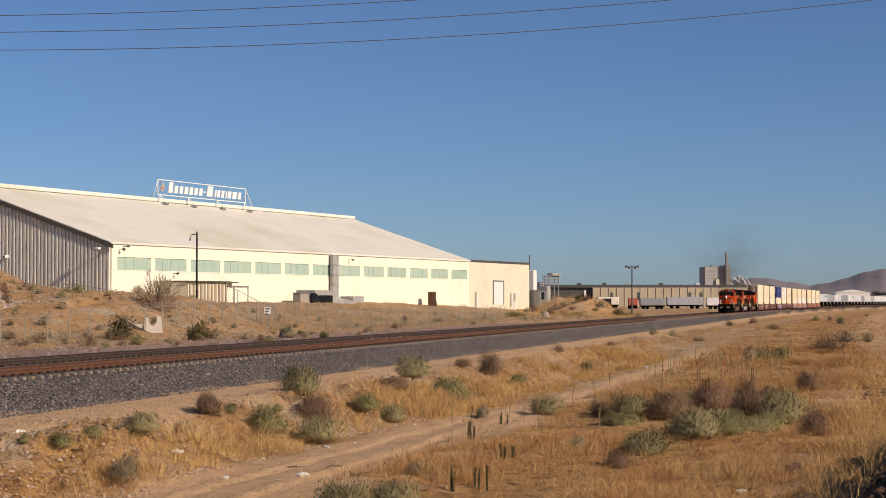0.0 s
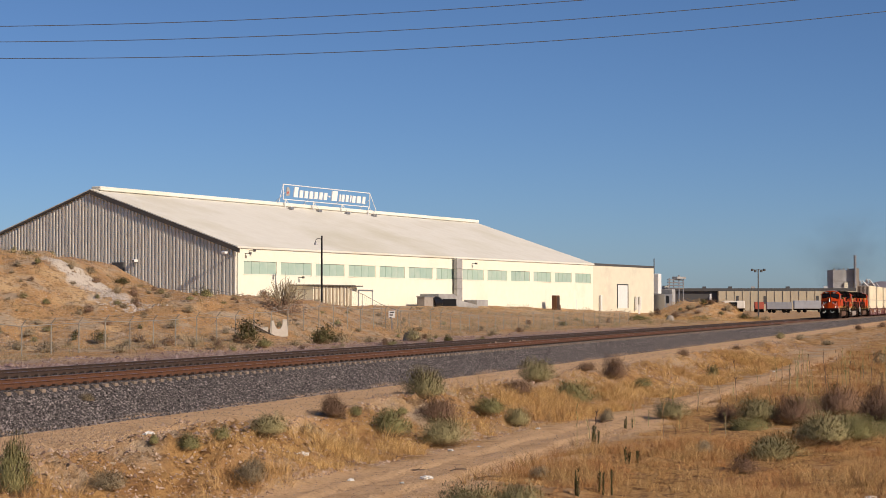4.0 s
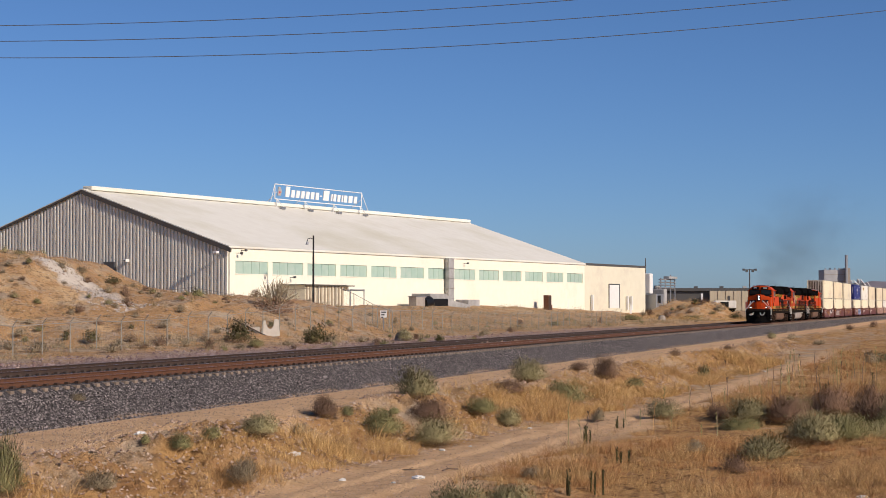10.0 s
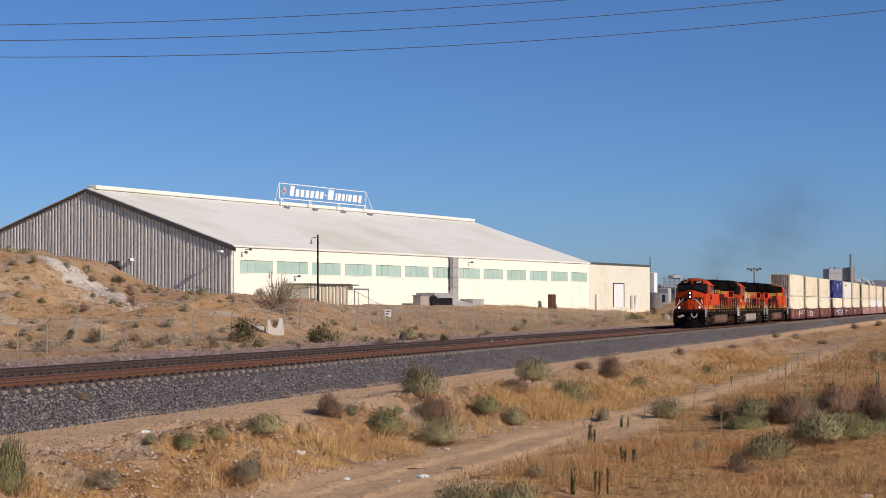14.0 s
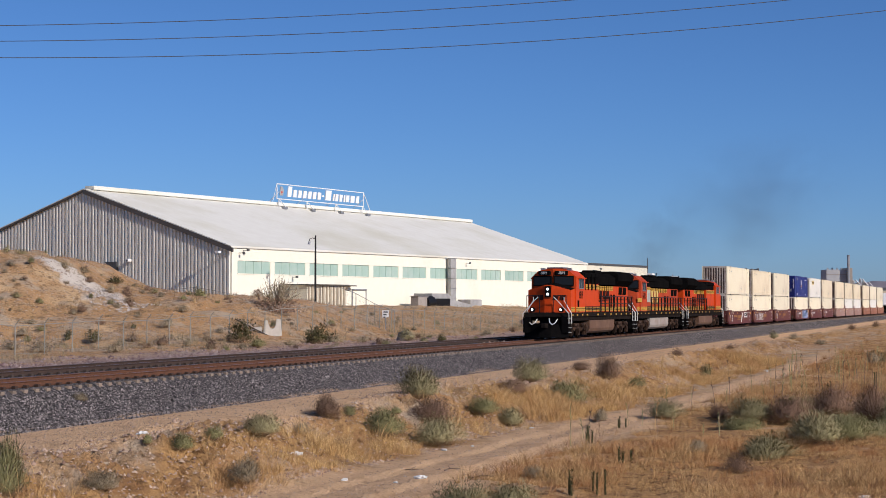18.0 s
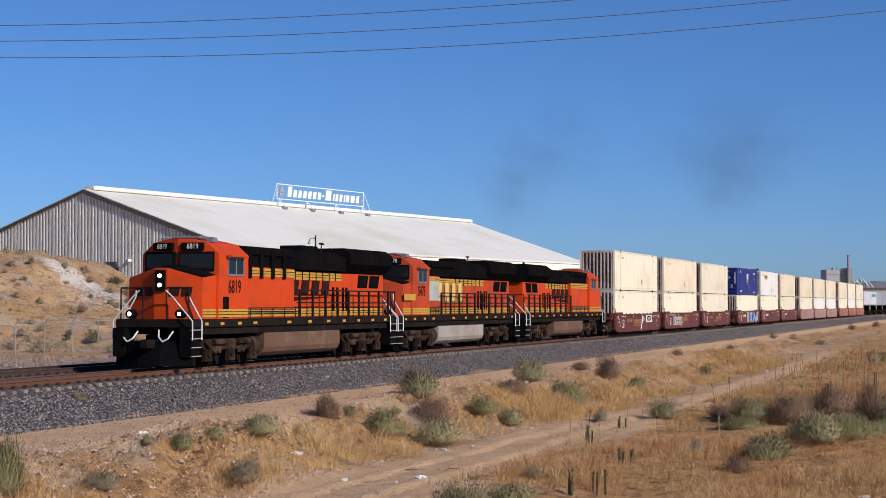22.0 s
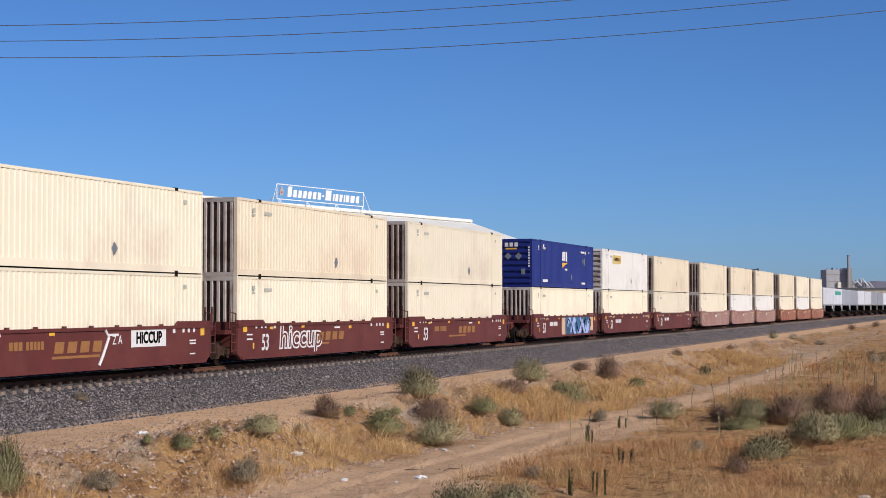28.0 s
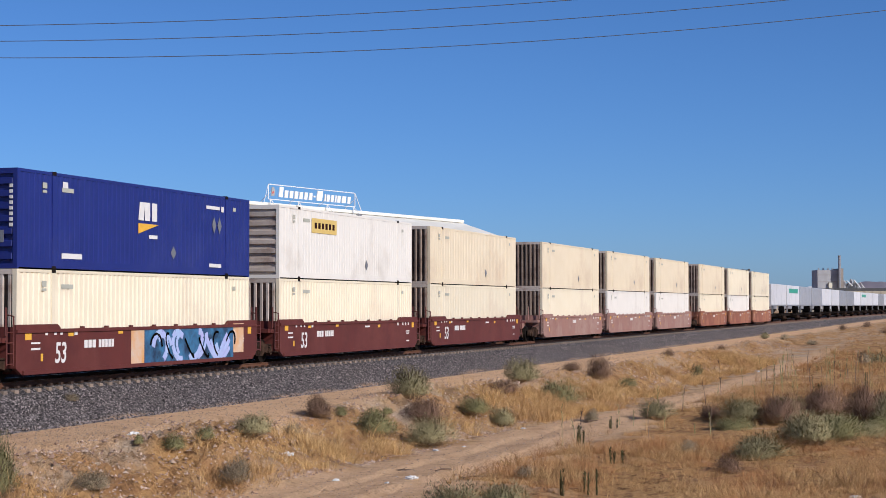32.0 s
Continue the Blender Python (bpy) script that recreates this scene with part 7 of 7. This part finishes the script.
def build_stalk(x, y, h, seed):
    """A thin tapering stem whose short sprigs grow out of it."""
    g = np.random.default_rng(seed)
    o = thing("dry_stalk", "tall thin dry seed stalk among grass", "plant", pose(x, y, stand(x, y)), group="tall dry stalks")
    bm = bmesh.new()
    lean = g.normal(0, 0.07, 2)
    rings = []
    for t in np.linspace(0, 1, 14):
        r = 0.012 * (1.15 - t)
        rings.append([bm.verts.new((lean[0] * t * t * h + r * math.cos(a), lean[1] * t * t * h + r * math.sin(a), h * t)) for a in (0, 2.1, 4.2)])
    for i, (p, q) in enumerate(zip(rings, rings[1:])):
        for k in range(3):
            bm.faces.new((p[k], p[(k + 1) % 3], q[(k + 1) % 3], q[k]))
            if i > 4 and g.uniform() < 0.6:
                tip = bm.verts.new(q[k].co + Vector((g.normal(0, 0.03), g.normal(0, 0.03), g.uniform(0.03, 0.08))))
                bm.faces.new((p[k], q[k], tip))
    part("stem", bm, (LEAVES["green"], STRAW, STEM, LEAVES["green"])[seed % 4], o)


for k in range(95):
    u, w = random.uniform(76, 118), random.uniform(5.0, 12.0)
    if k > 74:
        u, w = random.uniform(52, 80), random.uniform(8.5, 13.2)
    p = P(u, w)
    build_stalk(p.x, p.y, random.uniform(0.9, 2.3) if k <= 74 else random.uniform(0.6, 1.5), k)


def blades(n, us, ws, h0, h1, keep, material, name, label, per=22, spread=0.10):
    """Loose grass as one mass of tussocks whose thin blades arch outwards."""
    g = np.random.default_rng(n)
    u = us[0] + (us[1] - us[0]) * g.uniform(0, 1, n) ** 1.3
    w = g.uniform(*ws, n)
    x, y = u * SN - w * CS, u * CS + w * SN
    ok = keep(x, y, w, u, g)
    x, y = x[ok], y[ok]
    size = g.uniform(0.5, 1.2, len(x)) * (0.55 + 0.85 * smooth(rough_ground(x * 1.9, y * 1.9, 2, 6), -0.6, 0.9))
    m = len(x) * per
    a = g.uniform(0, 6.28, m)
    out = np.abs(g.normal(0, 1, m))
    sz = np.repeat(size, per)
    x = np.repeat(x, per) + np.cos(a) * out * spread * sz
    y = np.repeat(y, per) + np.sin(a) * out * spread * sz
    z = ground(x, y) - 0.02
    h = g.uniform(h0, h1, m) * sz
    far = 1 + 1.2 * smooth(np.hypot(x, y), 45, 130)
    lean = (0.25 + 0.65 * np.minimum(out, 1.8)) * h
    lx, ly = np.cos(a) * lean + g.normal(0, 0.45, m) * h, np.sin(a) * lean + g.normal(0, 0.45, m) * h
    b = g.uniform(0, 6.28, m)
    bx, by = np.cos(b) * 0.0034 * far, np.sin(b) * 0.0034 * far
    v = np.empty((m, 5, 3))
    v[:, 0] = np.stack([x - bx, y - by, z], 1)
    v[:, 1] = np.stack([x + bx, y + by, z], 1)
    v[:, 2] = np.stack([x + lx * 0.35 - bx, y + ly * 0.35 - by, z + h * 0.6], 1)
    v[:, 3] = np.stack([x + lx * 0.35 + bx, y + ly * 0.35 + by, z + h * 0.6], 1)
    v[:, 4] = np.stack([x + lx, y + ly, z + h * 0.95], 1)
    i = np.arange(m)[:, None] * 5
    f = np.concatenate([i + np.array([[0, 1, 3]]), i + np.array([[0, 3, 2]]), i + np.array([[2, 3, 4]])], 0)
    me = cloud_mesh(name, v.reshape(-1, 3), f, material)
    return tagged(new(name, me), label, "grass", kind="stuff")


def patch(x, y, lo, hi):
    return smooth(rough_ground(x, y, 1, 6), lo, hi)


blades(21000, (28, 150), (0.5, 13.0), 0.13, 0.42, lambda x, y, w, u, g: g.uniform(0, 1, len(x)) < (0.06 + 0.94 * patch(x, y, -0.6, 0.5) * patch(x * 2.3, y * 2.3, -1.1, 0.2)) * (1 - 0.85 * smooth(w + 0.35 * rough_ground(x, y, 3, 6), 11.7, 12.6)), STRAW, "dry_grass", "dry straw-coloured grass on the flat")
blades(13000, (28, 130), (15.2, 19.9), 0.2, 0.55, lambda x, y, w, u, g: g.uniform(0, 1, len(x)) < (0.05 + patch(x, y, -1.0, 0.4) * patch(x * 2.1, y * 2.1, -1.1, 0.4)) * (1 - 0.9 * smooth(w + 0.5 * rough_ground(x, y, 3, 5), 17.9, 18.9)) * smooth(w - sand_track(u)[1], -0.4, 0.4), GOLDEN, "bank_grass", "golden dry grass on the sandy bank")
blades(5200, (30, 125), (-7.0, 1.5), 0.2, 0.6, lambda x, y, w, u, g: (np.hypot(x, y) > 26) & (g.uniform(0, 1, len(x)) < 0.12 + 0.88 * patch(x, y, -0.6, 0.5)), GOLDEN, "edge_grass", "golden dry grass on the near bank")
blades(4000, (120, 330), (-30, 14), 0.2, 0.5, lambda x, y, w, u, g: g.uniform(0, 1, len(x)) < patch(x, y, -0.5, 0.7), STRAW, "far_grass", "dry straw grass far along the flat", 14)
blades(9000, (70, 330), (50, 82), 0.25, 0.7, lambda x, y, w, u, g: ((x > -6) | (w < 57)) & (g.uniform(0, 1, len(x)) < 0.08 + 0.9 * patch(x, y, -0.2, 0.7)), leaf_mat("fence_weed", (0.17, 0.135, 0.075), (0.42, 0.33, 0.19)), "fence_weeds", "dull olive and straw weeds along the fence", 12, 0.3)


blades(5200, (60, 190), (56, 100), 0.2, 0.5, lambda x, y, w, u, g: (x < 6) & (y < 172) & (g.uniform(0, 1, len(x)) < 0.05 + 0.75 * patch(x * 1.5, y * 1.5, 0.1, 1.0)), leaf_mat("hill_tuft", (0.20, 0.15, 0.07), (0.46, 0.33, 0.16)), "hill_tufts", "dry olive tufts scattered over the hillside", 20, 0.28)
blades(1500, (330, 370), (46, 66), 0.3, 0.8, lambda x, y, w, u, g: g.uniform(0, 1, len(x)) < 0.6, GOLDEN, "heap_grass", "golden dry grass on the spoil heap", 14, 0.4)


def stones(name, n, place, s0, s1, material, label):
    """Loose stones as one mass of small irregular lumps."""
    g = np.random.default_rng(n + 1)
    x, y = place(g, n)
    z = ground(x, y)
    s = g.uniform(s0, s1, n) * np.where(g.uniform(0, 1, n) < 0.06, 1.7, 1.0)
    base = np.array([[1, 0, -0.2], [-1, 0, -0.2], [0, 1, -0.2], [0, -1, -0.2], [0, 0, 0.8]], float)
    v = base[None] * g.uniform(0.6, 1.3, (n, 5, 1)) + g.normal(0, 0.18, (n, 5, 3))
    a = g.uniform(0, 6.28, n)
    c, si = np.cos(a), np.sin(a)
    v = np.stack([v[..., 0] * c[:, None] - v[..., 1] * si[:, None], v[..., 0] * si[:, None] + v[..., 1] * c[:, None], v[..., 2]], -1)
    v = v * s[:, None, None] + np.stack([x, y, z + 0.2 * s], 1)[:, None]
    f = np.array([[0, 2, 4], [2, 1, 4], [1, 3, 4], [3, 0, 4]])
    fs = (np.arange(n)[:, None, None] * 5 + f[None]).reshape(-1, 3)
    return tagged(new(name, cloud_mesh(name, v.reshape(-1, 3), fs, material)), label, "stones", kind="stuff")


def strip(u0, u1, w0, w1, power=1.0):
    def place(g, n):
        u, w = u0 + (u1 - u0) * g.uniform(0, 1, n) ** power, g.uniform(w0, w1, n)
        w = w - bend(u)
        return u * SN - w * CS, u * CS + w * SN
    return place


stones("ballast", 70000, strip(34, 280, 23.9, 26.38, 2.2), 0.015, 0.036, BALLAST, "grey broken ballast stones beside the rails")
stones("pink_gravel", 22000, strip(40, 230, 34.5, 50, 1.3), 0.04, 0.09, leaf_mat("pink_gravel", (0.20, 0.12, 0.11), (0.48, 0.37, 0.33)), "pinkish gravel beyond the tracks")
stones("soil_clods", 9000, strip(22, 95, -9, 0.6, 1.2), 0.03, 0.11, leaf_mat("dark_clod", (0.07, 0.042, 0.026), (0.22, 0.135, 0.075)), "dark dry clods of soil on the near bank")
stones("bank_stones", 26000, strip(28, 160, 16.6, 20.9, 1.3), 0.012, 0.052, PEBBLE, "loose stones on the sandy bank")
stones("path_pebbles", 5000, strip(28, 120, 12.4, 16.9, 1.3), 0.008, 0.026, PEBBLE, "small stones on the sand track")


def rubble_place(g, n):
    t = g.uniform(0, 1, n)
    t = 0.45 + t * 0.65
    q = g.normal(0, 0.55, n) * (0.8 + 1.2 * t)
    return -33.5 + 8.5 * t + 0.79 * q, 148 - 11 * t + 0.61 * q


stones("white_rubble", 1100, rubble_place, 0.03, 0.13, CHALK_STONE, "whitish rubble spilled down the hillside")
stones("verge_pebbles", 5000, strip(30, 120, 20.6, 24.2, 1.4), 0.008, 0.03, PEBBLE, "small stones on the sandy verge")
stones("hill_stones", 16000, lambda g, n: (g.uniform(-42, 6, n), g.uniform(108, 170, n)), 0.02, 0.08, PEBBLE, "scattered stones on the bare hillside")


# litter
PAPER = mat("crumpled_white_litter", (0.75, 0.74, 0.70), (0.6, 0.58, 0.54), 12, 0.7, 0, 0.3)
for k, (x, y, s) in enumerate(((-0.6, 43.5, 0.22), (-4.0, 46.5, 0.30), (-2.5, 43.4, 0.16), (0.0, 53.5, 0.16), (9.5, 39.1, 0.2), (-7.6, 43.5, 0.2), (21.7, 116, 0.18), (0.9, 55.0, 0.1), (-1.2, 42.8, 0.1), (3.2, 63, 0.12))):
    s *= 0.7
    o = thing("litter", "crumpled white rubbish lying on the sand", "litter", pose(x, y, stand(x, y, 0.0), 0, 0, 40 * k), group="pieces of litter")
    bm = bmesh.new()
    bmesh.ops.create_icosphere(bm, subdivisions=3, radius=1.0)
    for v in bm.verts:
        v.co *= 1 + 0.55 * noise.noise(v.co * 2.3 + Vector((k, 0, 0)))
        v.co = Vector((v.co.x * s, v.co.y * s * 0.7, v.co.z * s * 0.35 + s * 0.2))
    part("crumple", bm, PAPER, o)
for k, (x, y, l) in enumerate(((-0.9, 46.8, 0.9), (1.0, 44.2, 0.7), (0.2, 45.5, 0.6), (6.0, 66.0, 1.0), (-1.5, 50.5, 0.8))):
    o = thing("dead_branch", "dark dry branch lying on the sand", "branch", pose(x, y, stand(x, y, 0.0), 0, 0, 20 + 15 * k), group="fallen branches")
    bm = bmesh.new()
    pipe(bm, [(-l / 2, 0, 0.03), (0, 0.06, 0.05), (l / 2, -0.02, 0.03)], 0.02, 5)
    tube(bm, (0, 0.06, 0.05), (l * 0.25, 0.25, 0.1), 0.014, 0.006, 4)
    tube(bm, (-l * 0.2, 0.03, 0.05), (-l * 0.05, -0.2, 0.08), 0.012, 0.005, 4)
    part("wood", bm, STEM, o)


# ---- exhaust smoke: thin curved wisps that drift as whole pieces ----
def smoke_material(name, most):
    m = bpy.data.materials.new(name)
    m.use_nodes = True
    nt = m.node_tree
    nt.nodes.remove(nt.nodes["Principled BSDF"])
    co = nt.nodes.new("ShaderNodeTexCoord")
    ln = nt.nodes.new("ShaderNodeVectorMath")
    ln.operation = "LENGTH"
    nt.links.new(co.outputs["Object"], ln.inputs[0])
    fall = nt.nodes.new("ShaderNodeMapRange")
    fall.interpolation_type = "SMOOTHSTEP"
    fall.inputs[1].default_value, fall.inputs[2].default_value, fall.inputs[3].default_value, fall.inputs[4].default_value = 0.05, 0.98, most, 0.0
    nt.links.new(ln.outputs["Value"], fall.inputs[0])
    n = nt.nodes.new("ShaderNodeTexNoise")
    n.inputs["Scale"].default_value, n.inputs["Detail"].default_value = 1.6, 5
    nt.links.new(co.outputs["Object"], n.inputs["Vector"])
    r = nt.nodes.new("ShaderNodeMapRange")
    r.inputs[1].default_value, r.inputs[2].default_value = 0.3, 0.62
    nt.links.new(n.outputs[0], r.inputs[0])
    mul = nt.nodes.new("ShaderNodeMath")
    mul.operation = "MULTIPLY"
    nt.links.new(fall.outputs[0], mul.inputs[0])
    nt.links.new(r.outputs[0], mul.inputs[1])
    a, b, mx = nt.nodes.new("ShaderNodeBsdfTransparent"), nt.nodes.new("ShaderNodeBsdfDiffuse"), nt.nodes.new("ShaderNodeMixShader")
    b.inputs[0].default_value = (0.05, 0.045, 0.04, 1)
    nt.links.new(mul.outputs[0], mx.inputs[0])
    nt.links.new(a.outputs[0], mx.inputs[1])
    nt.links.new(b.outputs[0], mx.inputs[2])
    nt.links.new(mx.outputs[0], nt.nodes["Material Output"].inputs[0])
    return m


def wisp_mesh(name, material, seed):
    g = np.random.default_rng(seed)
    r, a = np.meshgrid(np.linspace(0.0, 1.0, 14), np.linspace(0, 2 * math.pi, 37))
    x, z = r * np.cos(a), r * np.sin(a)
    y = 0.22 * r ** 2 + 0.08 * np.sin(3 * x + seed) * np.cos(2.4 * z + seed)
    return grid_mesh(name, x, y, z, material)


def build_smoke(label, most, wisps, seed):
    o = thing("smoke_cloud", label, "smoke")
    m = smoke_material("thin_exhaust_smoke", most)
    for k, (x, y, z, sx, sz, turn) in enumerate(wisps):
        w = part("wisp", wisp_mesh("wisp", m, seed + k), None, o, m=pose(x, y, z, 0, 8 * (-1) ** k, turn) @ Matrix.Diagonal((sx, 2.0, sz, 1)))
        w.visible_shadow = False
    return o


FACE = -(90 - math.degrees(TURN))            # sheets lie across the line of sight
CLOUDS = [
    (build_smoke("dark diesel exhaust smoke drifting behind the locomotives", 0.12, ((1, 0.5, -2.4, 5.0, 5.0, FACE), (5.5, -1.0, 0.4, 8.0, 7.0, FACE + 12), (7, 1.5, 2.8, 11.0, 8.0, FACE - 14), (12.0, -1.5, 4.5, 13.0, 8.0, FACE + 6)), 3),
     ((0, 346, 8.6), (3, 318, 9.2), (6, 290, 9.8), (9, 262, 10.4), (13, 231, 11.6), (16, 214, 12.8), (19, 196, 13.6), (21, 188, 15.5), (23, 180, 22.0), (25, 172, 45.0), (28, 160, 80.0), (32, 144, 130.0))),
    (build_smoke("faint brown exhaust haze over the locomotives", 0.14, ((-1.5, 0, -1.2, 2.6, 3.0, FACE), (1.5, 1, 0.6, 3.4, 3.4, FACE + 10), (4.5, -1, 2.2, 4.4, 4.0, FACE - 10)), 9),
     ((0, 340, 6.6), (6, 277, 6.6), (13, 190, 6.6), (16, 160, 6.8), (19, 137, 7.4), (21, 113, 9.0), (23, 91, 11.2), (26, 66, 17.0), (32, 30, 40.0))),
]
for o, rows in CLOUDS:
    o.matrix_basis = along(rows[0][1], W1, rows[0][2])


# ---- what moves ----
def motions():
    for ob, offset, z, turned in MOVING:
        walk(ob, [(t, along(ref(t) + offset, W1, z, turned)) for t in range(0, 33)])
    ahead = [(k / FPS, ref(0) - ref(k / FPS)) for k in range(0, 32 * FPS + 1)]
    for ob, r, x, way in WHEELS:
        walk(ob, [(t, Matrix.Translation((x, 0, r)) @ Matrix.Rotation(-way * run / r, 4, "Y")) for t, run in ahead])
    for ob, rows in CLOUDS:
        walk(ob, [(t, along(u, W1, z)) for t, u, z in rows])


motions()
